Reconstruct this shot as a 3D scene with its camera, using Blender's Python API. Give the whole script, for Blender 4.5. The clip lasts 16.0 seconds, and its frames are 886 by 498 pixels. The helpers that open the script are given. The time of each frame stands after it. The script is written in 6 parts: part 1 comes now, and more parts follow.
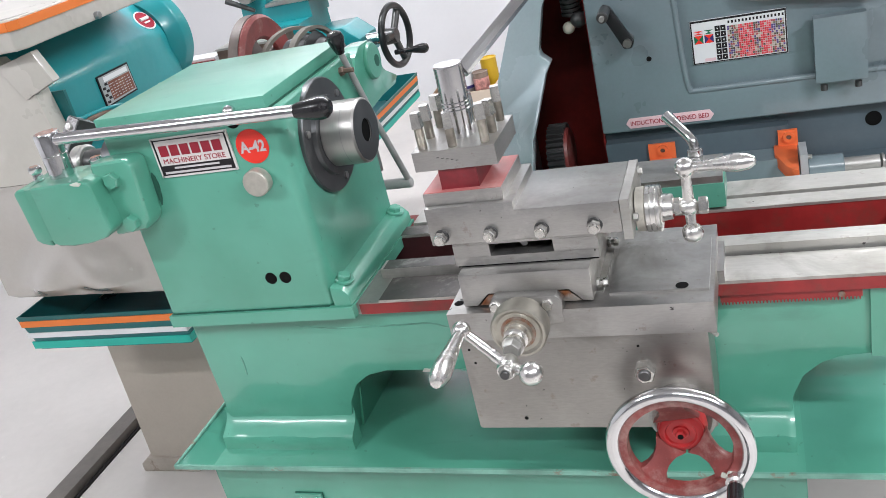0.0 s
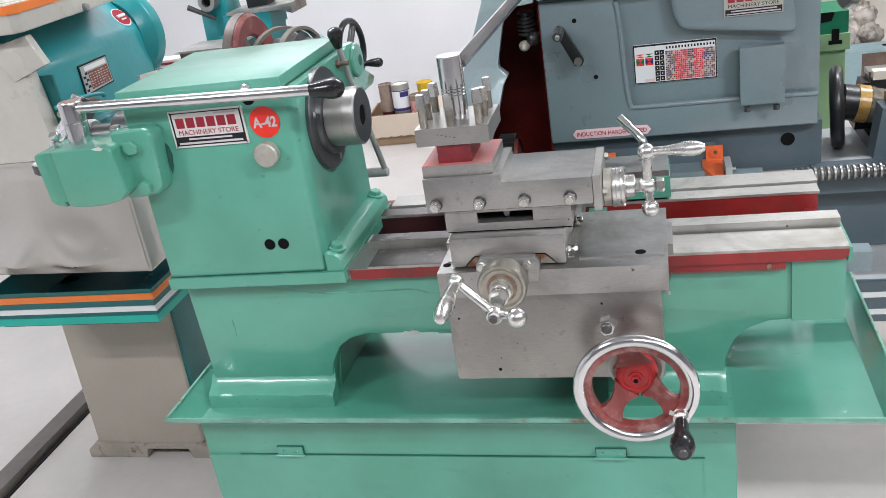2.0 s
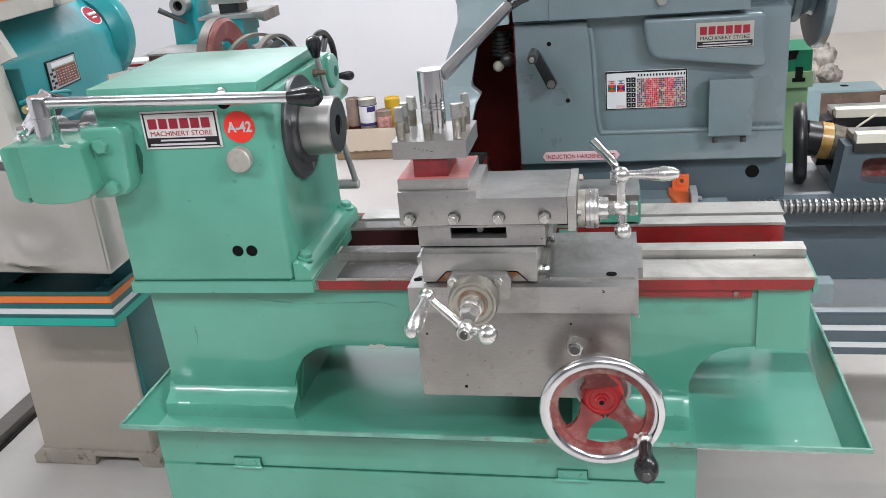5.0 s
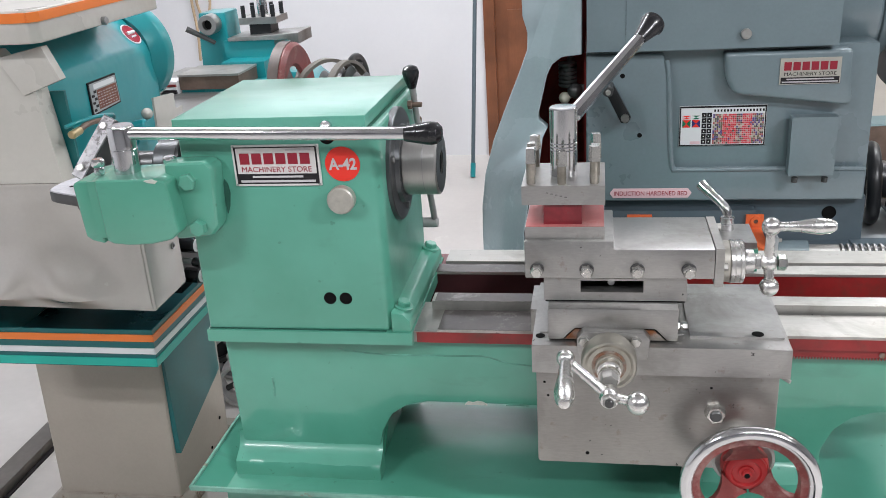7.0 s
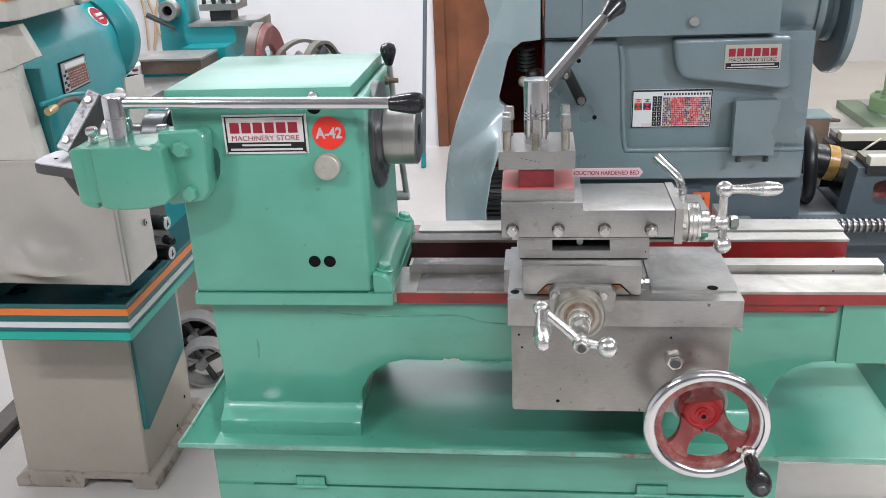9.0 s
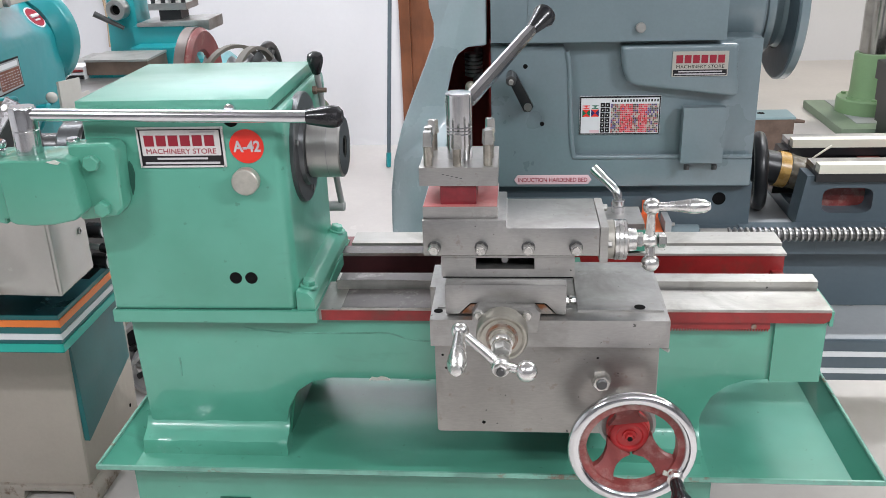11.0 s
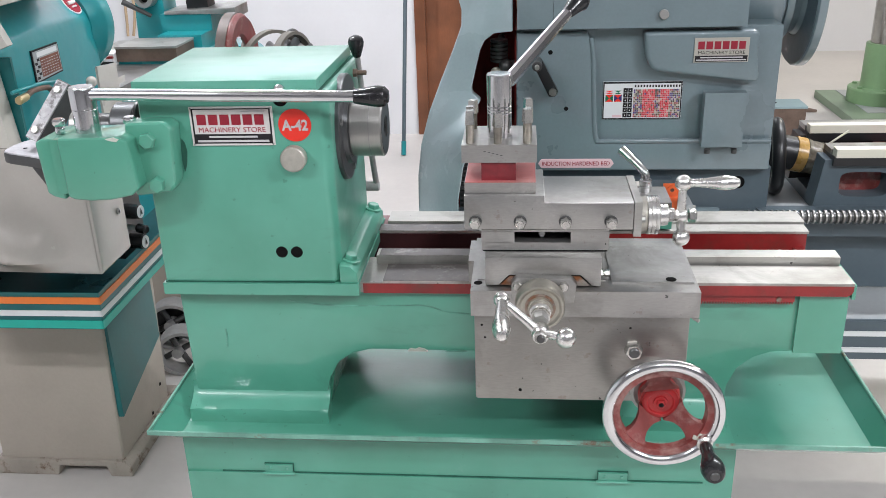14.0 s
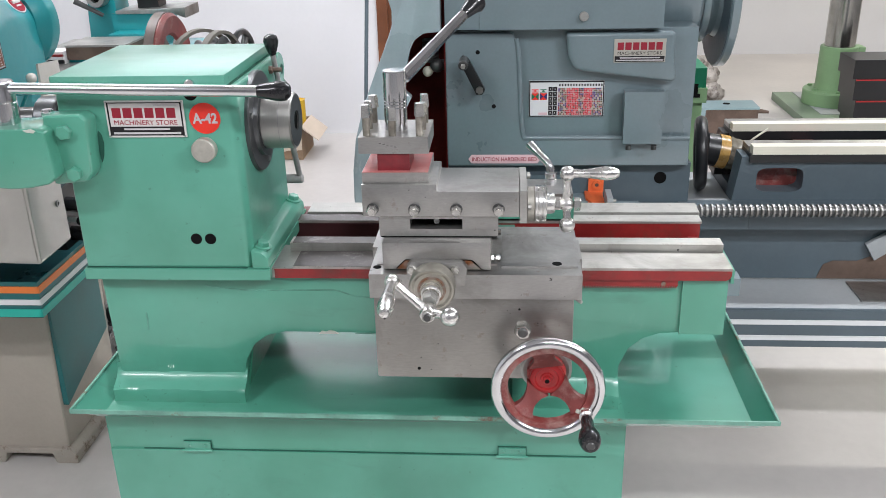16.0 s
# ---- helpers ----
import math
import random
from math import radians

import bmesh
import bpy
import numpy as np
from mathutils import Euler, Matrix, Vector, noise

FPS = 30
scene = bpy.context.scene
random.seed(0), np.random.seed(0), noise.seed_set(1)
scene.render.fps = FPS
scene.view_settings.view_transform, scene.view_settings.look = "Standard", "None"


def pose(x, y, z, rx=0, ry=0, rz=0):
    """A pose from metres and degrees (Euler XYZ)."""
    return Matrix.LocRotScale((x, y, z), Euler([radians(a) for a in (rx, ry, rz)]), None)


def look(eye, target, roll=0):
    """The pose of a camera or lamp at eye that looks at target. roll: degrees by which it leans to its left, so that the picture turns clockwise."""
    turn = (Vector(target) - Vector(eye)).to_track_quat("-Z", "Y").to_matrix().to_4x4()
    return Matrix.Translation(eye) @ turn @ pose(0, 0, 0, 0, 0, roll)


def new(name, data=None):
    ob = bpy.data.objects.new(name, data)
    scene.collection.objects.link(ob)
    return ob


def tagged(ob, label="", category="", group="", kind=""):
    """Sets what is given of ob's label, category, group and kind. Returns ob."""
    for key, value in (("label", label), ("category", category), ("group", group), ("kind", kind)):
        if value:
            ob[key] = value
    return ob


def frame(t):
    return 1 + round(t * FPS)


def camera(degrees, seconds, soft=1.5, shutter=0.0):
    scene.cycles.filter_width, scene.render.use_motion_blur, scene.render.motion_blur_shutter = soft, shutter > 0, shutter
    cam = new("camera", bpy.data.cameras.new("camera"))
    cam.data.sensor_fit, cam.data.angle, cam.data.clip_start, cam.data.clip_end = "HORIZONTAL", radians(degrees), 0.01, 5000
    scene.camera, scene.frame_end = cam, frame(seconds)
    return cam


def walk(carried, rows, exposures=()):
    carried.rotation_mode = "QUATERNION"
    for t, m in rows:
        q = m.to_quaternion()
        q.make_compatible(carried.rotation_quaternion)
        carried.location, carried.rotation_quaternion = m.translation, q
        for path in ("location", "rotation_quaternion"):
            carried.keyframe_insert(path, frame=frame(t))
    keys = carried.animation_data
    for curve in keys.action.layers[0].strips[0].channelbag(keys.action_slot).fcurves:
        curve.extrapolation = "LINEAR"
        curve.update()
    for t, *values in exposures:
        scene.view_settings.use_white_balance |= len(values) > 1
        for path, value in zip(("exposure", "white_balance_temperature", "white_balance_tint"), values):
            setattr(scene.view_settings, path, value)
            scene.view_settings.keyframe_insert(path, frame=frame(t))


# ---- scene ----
cam = camera(52.4, 16.0, soft=0.65)
PATH = [
    (0, (0.012, -0.008, 1.647), (-0.67, 1.681, 0.821), -13.8),
    (0.5, (-0.027, -0.117, 1.652), (-0.628, 1.605, 0.832), -11.8),
    (1, (-0.033, -0.193, 1.654), (-0.577, 1.55, 0.837), -10.6),
    (1.5, (-0.048, -0.238, 1.655), (-0.564, 1.517, 0.846), -9.8),
    (2, (-0.055, -0.243, 1.654), (-0.545, 1.524, 0.857), -9.1),
    (2.5, (-0.056, -0.249, 1.653), (-0.524, 1.528, 0.864), -8.3),
    (3, (-0.059, -0.25, 1.652), (-0.51, 1.534, 0.868), -7.7),
    (3.5, (-0.052, -0.252, 1.651), (-0.489, 1.537, 0.87), -7.2),
    (3.7, (-0.045, -0.256, 1.652), (-0.484, 1.532, 0.872), -7.0),
    (5.8, (-0.143, -0.211, 1.646), (-0.517, 1.604, 0.895), -4.5),
    (6, (-0.164, -0.17, 1.65), (-0.538, 1.649, 0.905), -4.4),
    (6.5, (-0.233, -0.083, 1.661), (-0.595, 1.742, 0.926), -3.9),
    (7, (-0.328, -0.147, 1.658), (-0.666, 1.683, 0.926), -3.7),
    (7.5, (-0.363, -0.232, 1.654), (-0.65, 1.606, 0.918), -3.2),
    (8, (-0.365, -0.267, 1.651), (-0.615, 1.574, 0.91), -2.8),
    (10.3, (-0.387, -0.248, 1.642), (-0.561, 1.599, 0.896), -2.1),
    (10.5, (-0.373, -0.24, 1.646), (-0.541, 1.604, 0.89), -2.0),
    (11, (-0.289, -0.205, 1.66), (-0.453, 1.639, 0.904), -1.9),
    (11.5, (-0.255, -0.186, 1.658), (-0.427, 1.657, 0.901), -1.9),
    (12, (-0.259, -0.188, 1.66), (-0.438, 1.654, 0.901), -2.0),
    (12.5, (-0.266, -0.197, 1.661), (-0.446, 1.642, 0.896), -1.9),
    (13, (-0.275, -0.208, 1.662), (-0.46, 1.629, 0.892), -2.0),
    (13.5, (-0.298, -0.239, 1.664), (-0.481, 1.597, 0.892), -1.9),
    (14, (-0.339, -0.28, 1.66), (-0.515, 1.556, 0.888), -1.9),
    (14.5, (-0.354, -0.302, 1.66), (-0.508, 1.536, 0.888), -1.7),
    (15, (-0.296, -0.32, 1.667), (-0.437, 1.52, 0.896), -1.3),
    (15.5, (-0.235, -0.35, 1.668), (-0.372, 1.491, 0.898), -1.3),
    (16, (-0.189, -0.366, 1.668), (-0.328, 1.475, 0.898), -1.4),
]
walk(cam, [(t, look(eye, target, roll)) for t, eye, target, roll in PATH],
     exposures=[(0, 0.07), (1.5, -0.01), (3.5, -0.03), (6, -0.1), (6.6, -0.18), (8, -0.1), (10.5, -0.03), (11.5, -0.11), (12.3, -0.1), (13.5, -0.06), (16, -0.08)])

# ---- light ----
world = bpy.data.worlds.new("world")
scene.world = world
world.use_nodes = True
world.node_tree.nodes["Background"].inputs[0].default_value = (0.78, 0.88, 1.0, 1)
world.node_tree.nodes["Background"].inputs[1].default_value = 0.12
scene.view_settings.exposure = 0.0

CEILING, HANG = 3.8, 3.3
# unseen strip lights: place, watts and tilt towards the north wall in degrees
WHITE, WARM = (0.935, 0.95, 1.0), (1.0, 0.94, 0.83)
# the tilted pair and the warm far lamp are added to brighten walls
TUBES = [(-2.6, -0.9, 84, 0), (0.4, -1.4, 56, 0), (2.3, -0.4, 146, 0), (-1.7, 2.4, 62, 0), (1.2, 3.2, 78, 0), (3.6, 3.4, 50, 0), (-2.3, 4.75, 37, 58), (-0.9, 4.75, 37, 58), (3.2, 6.9, 68, 0)]  # x, y, watts, tilt


# ---- materials ----
def nodes_of(name):
    m = bpy.data.materials.new(name)
    m.use_nodes = True
    nt = m.node_tree
    return m, nt, nt.nodes["Principled BSDF"]


def noise_node(nt, scale, detail=4.0, rough=0.55, stretch=None):
    tc = nt.nodes.new("ShaderNodeTexCoord")
    mp = nt.nodes.new("ShaderNodeMapping")
    nt.links.new(tc.outputs["Object"], mp.inputs[0])
    if stretch:
        mp.inputs["Scale"].default_value = stretch
    n = nt.nodes.new("ShaderNodeTexNoise")
    n.inputs["Scale"].default_value = scale
    n.inputs["Detail"].default_value = detail
    n.inputs["Roughness"].default_value = rough
    nt.links.new(mp.outputs[0], n.inputs["Vector"])
    return n


def ramp(nt, fac, a, b, lo=0.35, hi=0.65):
    r = nt.nodes.new("ShaderNodeValToRGB")
    r.color_ramp.elements[0].position, r.color_ramp.elements[1].position = lo, hi
    r.color_ramp.elements[0].color = (*a, 1)
    r.color_ramp.elements[1].color = (*b, 1)
    nt.links.new(fac, r.inputs[0])
    return r


def mixed(nt, fac, a, b, mode="MIX"):
    m = nt.nodes.new("ShaderNodeMix")
    m.data_type, m.blend_type = "RGBA", mode
    for k, v in ((0, fac), (6, a), (7, b)):
        if hasattr(v, "is_linked"):
            nt.links.new(v, m.inputs[k])
        else:
            m.inputs[k].default_value = v if k == 0 else (*v, 1)
    return m.outputs[2]


def surface(name, col, rough=0.35, metal=0.0, var=0.12, big=3.0, fine=60.0, bump=0.05, dirt=None, dirt_at=(0.62, 0.75),
            coat=0.0, stretch=None, rough_var=0.1, wave=0.0, dirt_scale=9.0, wave_scale=11.0, wave_depth=0.01):
    """Base colour with broad and fine variation, stains with their own shape, uneven gloss and fine relief."""
    m, nt, p = nodes_of(name)
    dark = tuple(c * (1 - var) for c in col)
    light = tuple(min(1, c * (1 + var)) for c in col)
    n1, n2 = noise_node(nt, big, 5), noise_node(nt, fine, 3, 0.6, stretch)
    base = ramp(nt, n1.outputs["Fac"], dark, light).outputs[0]
    grain = ramp(nt, n2.outputs["Fac"], tuple(1 - var * 0.6 for _ in col), (1, 1, 1), 0.3, 0.7).outputs[0]
    base = mixed(nt, 1.0, base, grain, "MULTIPLY")
    if dirt:
        n3 = noise_node(nt, dirt_scale, 8, 0.7)
        spots = ramp(nt, n3.outputs["Fac"], (0, 0, 0), (1, 1, 1), *dirt_at).outputs[0]
        base = mixed(nt, spots, base, dirt)
    nt.links.new(base, p.inputs["Base Color"])
    p.inputs["Metallic"].default_value = metal
    mr = nt.nodes.new("ShaderNodeMapRange")
    mr.inputs[3].default_value, mr.inputs[4].default_value = max(0.02, rough - rough_var), min(1, rough + rough_var)
    nt.links.new(n1.outputs["Fac"], mr.inputs[0])
    nt.links.new(mr.outputs[0], p.inputs["Roughness"])
    p.inputs["Coat Weight"].default_value = coat
    p.inputs["Coat Roughness"].default_value = 0.14
    if bump or wave:
        b = nt.nodes.new("ShaderNodeBump")
        b.inputs["Strength"].default_value, b.inputs["Distance"].default_value = bump, 0.002
        nt.links.new(n2.outputs["Fac"], b.inputs["Height"])
        out = b
        if wave:
            n4 = noise_node(nt, wave_scale, 2)
            b2 = nt.nodes.new("ShaderNodeBump")
            b2.inputs["Strength"].default_value, b2.inputs["Distance"].default_value = wave, wave_depth
            nt.links.new(n4.outputs["Fac"], b2.inputs["Height"])
            nt.links.new(b.outputs[0], b2.inputs["Normal"])
            out = b2
        nt.links.new(out.outputs[0], p.inputs["Normal"])
        nt.links.new(out.outputs[0], p.inputs["Coat Normal"])
    return m


def island_colours(name, cols, rough=0.4):
    """A printed sheet of small patches, each in one of a few colours."""
    m, nt, p = nodes_of(name)
    g = nt.nodes.new("ShaderNodeNewGeometry")
    r = nt.nodes.new("ShaderNodeValToRGB")
    r.color_ramp.interpolation = "CONSTANT"
    els = r.color_ramp.elements
    while len(els) < len(cols):
        els.new(0.5)
    for i, c in enumerate(cols):
        els[i].position = i / len(cols)
        els[i].color = (*c, 1)
    nt.links.new(g.outputs["Random Per Island"], r.inputs[0])
    nt.links.new(r.outputs[0], p.inputs["Base Color"])
    p.inputs["Roughness"].default_value = rough
    return m


def painted(name, col, rough, bump, wave, coat=0.22, streak=0.6, scuff=0.35, speck=0.5, brush=(0.8, 1.7, 1.7), coat_rough=0.16, uneven=1.0):
    """Brushed enamel: cloudy tone, darker brush streaks and smears, pale scuffs, small dark specks."""
    m, nt, p = nodes_of(name)
    n1, n2 = noise_node(nt, 2.6, 5), noise_node(nt, 110, 3, 0.6)
    base = ramp(nt, n1.outputs["Fac"], (col[0] * 0.72, col[1] * 0.86, col[2] * 0.8), tuple(c * 1.1 for c in col)).outputs[0]
    s = noise_node(nt, 6.5, 7, 0.62, brush)
    s.inputs["Distortion"].default_value = 1.2
    dark = ramp(nt, s.outputs["Fac"], (0, 0, 0), (streak,) * 3, 0.6, 0.72).outputs[0]
    base = mixed(nt, dark, base, tuple(c * 0.68 for c in col))
    q = noise_node(nt, 13, 8, 0.7)
    pale = ramp(nt, q.outputs["Fac"], (0, 0, 0), (scuff,) * 3, 0.64, 0.74).outputs[0]
    base = mixed(nt, pale, base, tuple(min(1, c * 0.8 + 0.16) for c in col))
    k = noise_node(nt, 75, 4, 0.5)
    dots = ramp(nt, k.outputs["Fac"], (0, 0, 0), (speck,) * 3, 0.7, 0.73).outputs[0]
    base = mixed(nt, dots, base, tuple(c * 0.3 for c in col))
    nt.links.new(base, p.inputs["Base Color"])
    mr = nt.nodes.new("ShaderNodeMapRange")
    mr.inputs[3].default_value, mr.inputs[4].default_value = rough - 0.08 * uneven, rough + 0.14 * uneven
    nt.links.new(s.outputs["Fac"], mr.inputs[0])
    nt.links.new(mr.outputs[0], p.inputs["Roughness"])
    p.inputs["Coat Weight"].default_value, p.inputs["Coat Roughness"].default_value = coat, coat_rough
    b = nt.nodes.new("ShaderNodeBump")
    b.inputs["Strength"].default_value, b.inputs["Distance"].default_value = bump, 0.002
    nt.links.new(n2.outputs["Fac"], b.inputs["Height"])
    n4 = noise_node(nt, 12.0, 3, 0.5, brush)
    b2 = nt.nodes.new("ShaderNodeBump")
    b2.inputs["Strength"].default_value, b2.inputs["Distance"].default_value = wave, 0.01
    nt.links.new(n4.outputs["Fac"], b2.inputs["Height"])
    nt.links.new(b.outputs[0], b2.inputs["Normal"])
    nt.links.new(b2.outputs[0], p.inputs["Normal"])
    nt.links.new(b2.outputs[0], p.inputs["Coat Normal"])
    return m


def grimy(name, col, rough, metal, stain=0.55, pale=0.3, rust=0.3, lay=(1, 1, 5), bump=0.05, cloud=7.5):
    """Machined steel: directional grain, cloudy oil stains, pale wiped spots, rust freckles, fine scratches."""
    m, nt, p = nodes_of(name)
    n1, n2 = noise_node(nt, 6, 5), noise_node(nt, 90, 3, 0.6, lay)
    base = ramp(nt, n1.outputs["Fac"], tuple(c * 0.85 for c in col), tuple(c * 1.12 for c in col)).outputs[0]
    base = mixed(nt, 1.0, base, ramp(nt, n2.outputs["Fac"], (0.93, 0.93, 0.93), (1.03, 1.03, 1.03), 0.3, 0.7).outputs[0], "MULTIPLY")
    s = noise_node(nt, cloud, 6, 0.6)
    s.inputs["Distortion"].default_value = 0.6
    oil = ramp(nt, s.outputs["Fac"], (0, 0, 0), (stain,) * 3, 0.48, 0.7).outputs[0]
    base = mixed(nt, oil, base, (col[0] * 0.42, col[1] * 0.4, col[2] * 0.36))
    q = noise_node(nt, 9, 8, 0.66)
    wiped = ramp(nt, q.outputs["Fac"], (0, 0, 0), (pale,) * 3, 0.63, 0.72).outputs[0]
    base = mixed(nt, wiped, base, tuple(min(1, c * 1.9) for c in col))
    k = noise_node(nt, 48, 6, 0.65)
    rusty = ramp(nt, k.outputs["Fac"], (0, 0, 0), (rust,) * 3, 0.62, 0.7).outputs[0]
    base = mixed(nt, rusty, base, (0.16, 0.085, 0.045))
    d = noise_node(nt, 85, 3, 0.5)
    base = mixed(nt, ramp(nt, d.outputs["Fac"], (0, 0, 0), (0.8, 0.8, 0.8), 0.735, 0.75).outputs[0], base, (0.02, 0.02, 0.02))
    nt.links.new(base, p.inputs["Base Color"])
    p.inputs["Metallic"].default_value = metal
    mr = nt.nodes.new("ShaderNodeMapRange")
    mr.inputs[3].default_value, mr.inputs[4].default_value = rough - 0.12, rough + 0.16
    nt.links.new(s.outputs["Fac"], mr.inputs[0])
    nt.links.new(mr.outputs[0], p.inputs["Roughness"])
    b = nt.nodes.new("ShaderNodeBump")
    b.inputs["Strength"].default_value, b.inputs["Distance"].default_value = bump, 0.002
    nt.links.new(n2.outputs["Fac"], b.inputs["Height"])
    nt.links.new(b.outputs[0], p.inputs["Normal"])
    return m


GREEN = painted("green_paint", (0.094, 0.328, 0.244), 0.38, 0.03, 0.07, coat=0.75, streak=0.4, scuff=0.2, speck=0.35, coat_rough=0.2)
CASTGREEN = painted("green_cast_paint", (0.09, 0.322, 0.236), 0.32, 0.05, 0.08, coat=1.0, streak=0.5, scuff=0.25, speck=0.4, coat_rough=0.06)
TRAYGREEN = painted("green_tray_paint", (0.085, 0.3, 0.226), 0.3, 0.003, 0.003, coat=1.0, streak=0.5, scuff=0.3, speck=0.5, coat_rough=0.035, brush=(1, 1, 1), uneven=0.15)
RIMGREEN = surface("chipped_green_edge", (0.16, 0.36, 0.285), 0.35, var=0.2, big=14, fine=90, bump=0.2, dirt=(0.2, 0.13, 0.09), dirt_at=(0.56, 0.64), dirt_scale=16)
CHIP = surface("bare_filler", (0.5, 0.52, 0.46), 0.6, fine=200, bump=0.2)
DARKGREEN = surface("dark_gap_green", (0.03, 0.11, 0.08), 0.6, fine=100)
STEEL = grimy("ground_steel", (0.405, 0.398, 0.385), 0.37, 0.92, stain=0.75, cloud=5.0)
APRONSTEEL = grimy("apron_steel", (0.35, 0.338, 0.318), 0.35, 0.92, stain=0.8, pale=0.75, rust=0.3, cloud=3.6)
WAYSTEEL = grimy("worn_way_steel", (0.5, 0.49, 0.46), 0.44, 0.75, stain=0.7, pale=0.3, rust=0.3, lay=(0.3, 3, 3))
STEELBRIGHT = grimy("bright_way_steel", (0.46, 0.452, 0.43), 0.4, 0.7, stain=0.5, pale=0.2, rust=0.15, lay=(0.3, 3, 3))
BOLTSTEEL = surface("bright_bolt_steel", (0.64, 0.63, 0.6), 0.24, metal=0.95, var=0.14, big=40, fine=120, bump=0.08, rough_var=0.08)
COLUMNSTEEL = surface("polished_column_steel", (0.5, 0.49, 0.46), 0.2, metal=1.0, var=0.2, big=6, fine=30, bump=0.03, rough_var=0.08)
SHANKSTEEL = surface("oiled_bolt_shank", (0.31, 0.285, 0.245), 0.34, metal=0.85, var=0.2, big=50, fine=140, bump=0.08)
TURNED = surface("turned_steel", (0.46, 0.45, 0.43), 0.38, metal=0.8, var=0.1, fine=50, bump=0.05, stretch=(6, 1, 1))
DARKSTEEL = surface("dark_oiled_steel", (0.1, 0.1, 0.1), 0.34, metal=0.6, var=0.15, fine=60, bump=0.06)
CHROME = surface("chrome", (0.7, 0.7, 0.71), 0.15, metal=1.0, var=0.04, big=14, fine=120, bump=0.01, rough_var=0.05)
CASTALLOY = surface("polished_cast_alloy", (0.76, 0.75, 0.73), 0.27, metal=1.0, var=0.1, big=30, fine=110, bump=0.12, rough_var=0.08)
RIMBROWN = surface("rusty_pulley_rim", (0.12, 0.095, 0.085), 0.5, metal=0.15, var=0.2, big=20, fine=60, bump=0.1)
RIMGREY = surface("dull_grey_rim", (0.38, 0.375, 0.37), 0.5, metal=0.15, var=0.15, big=20, fine=60, bump=0.1)
HAMMERED = surface("hammered_bright_steel", (0.42, 0.41, 0.42), 0.4, metal=0.3, var=0.25, big=40, fine=110, bump=1.0, rough_var=0.12, dirt=(0.14, 0.13, 0.13), dirt_at=(0.5, 0.6), dirt_scale=70)
REDBRIGHT = surface("fresh_red_paint", (0.4, 0.02, 0.022), 0.36, var=0.15, big=20, fine=90, bump=0.08)
LUGPAINT = surface("pale_worn_alloy", (0.5, 0.49, 0.52), 0.45, metal=0.0, var=0.15, big=30, fine=120, bump=0.25)
RED = surface("red_paint", (0.25, 0.02, 0.02), 0.36, var=0.2, big=9, fine=90, bump=0.1, dirt=(0.13, 0.04, 0.03), dirt_at=(0.5, 0.7), dirt_scale=14)
REDWORN = surface("worn_red_paint", (0.2, 0.038, 0.034), 0.45, var=0.25, big=20, fine=120, bump=0.15, dirt=(0.3, 0.17, 0.15),
                  dirt_at=(0.48, 0.68), dirt_scale=26)
REDTHIN = surface("thin_red_wash", (0.42, 0.13, 0.125), 0.45, var=0.15, big=16, fine=80, dirt=(0.42, 0.3, 0.27), dirt_at=(0.55, 0.75))
CORERED = surface("dull_red_core_paint", (0.2, 0.018, 0.025), 0.4, var=0.25, big=30, fine=90, bump=0.1, dirt=(0.1, 0.05, 0.05), dirt_at=(0.6, 0.72), dirt_scale=40)
JARGLASS = surface("brown_jar_glass", (0.24, 0.175, 0.14), 0.18, var=0.2, big=20, fine=60, bump=0.02)
JARPINK = surface("pink_jar_label", (0.58, 0.27, 0.24), 0.4, var=0.35, big=45, fine=90, bump=0.02)
JARRED = surface("maroon_jar", (0.09, 0.02, 0.022), 0.2, var=0.2)
YELLOW = surface("yellow_tin_paint", (0.6, 0.38, 0.02), 0.4, var=0.1)
NAVY = surface("navy_label_print", (0.03, 0.025, 0.14), 0.5, var=0.1)
RUSTED = surface("rust_stained_steel", (0.3, 0.27, 0.24), 0.45, metal=0.6, var=0.2, big=20, fine=80, dirt=(0.22, 0.08, 0.03), dirt_at=(0.45, 0.62), dirt_scale=30)
PALEALLOY = surface("pale_turned_alloy", (0.45, 0.43, 0.38), 0.42, metal=0.35, var=0.15, big=30, fine=60, bump=0.05, dirt=(0.3, 0.27, 0.22), dirt_at=(0.6, 0.75), dirt_scale=40)
PULLEYFACE = surface("worn_red_pulley_paint", (0.2, 0.038, 0.034), 0.45, var=0.2, big=20, fine=90, bump=0.1, dirt=(0.26, 0.14, 0.12), dirt_at=(0.55, 0.7), dirt_scale=22)
RUSTRED = surface("rusty_primer", (0.2, 0.07, 0.045), 0.6, var=0.2, big=20, fine=120, dirt=(0.3, 0.16, 0.1), dirt_at=(0.5, 0.7))
GAPDARK = surface("near_black_red", (0.04, 0.008, 0.01), 0.6, var=0.3, big=7, fine=60, bump=0.15)
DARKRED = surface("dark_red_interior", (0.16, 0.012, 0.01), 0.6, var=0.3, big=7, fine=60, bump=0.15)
BLACKPLASTIC = surface("black_plastic", (0.016, 0.016, 0.018), 0.22, var=0.15, fine=160, bump=0.03)
BLACK = surface("black_void", (0.008, 0.008, 0.008), 0.8, var=0.1)
BLACKPAINT = surface("black_paint", (0.014, 0.0145, 0.016), 0.34, var=0.2, fine=60, bump=0.05)
RUBBER = surface("belt_canvas", (0.13, 0.118, 0.1), 0.62, var=0.2, fine=120, bump=0.1)
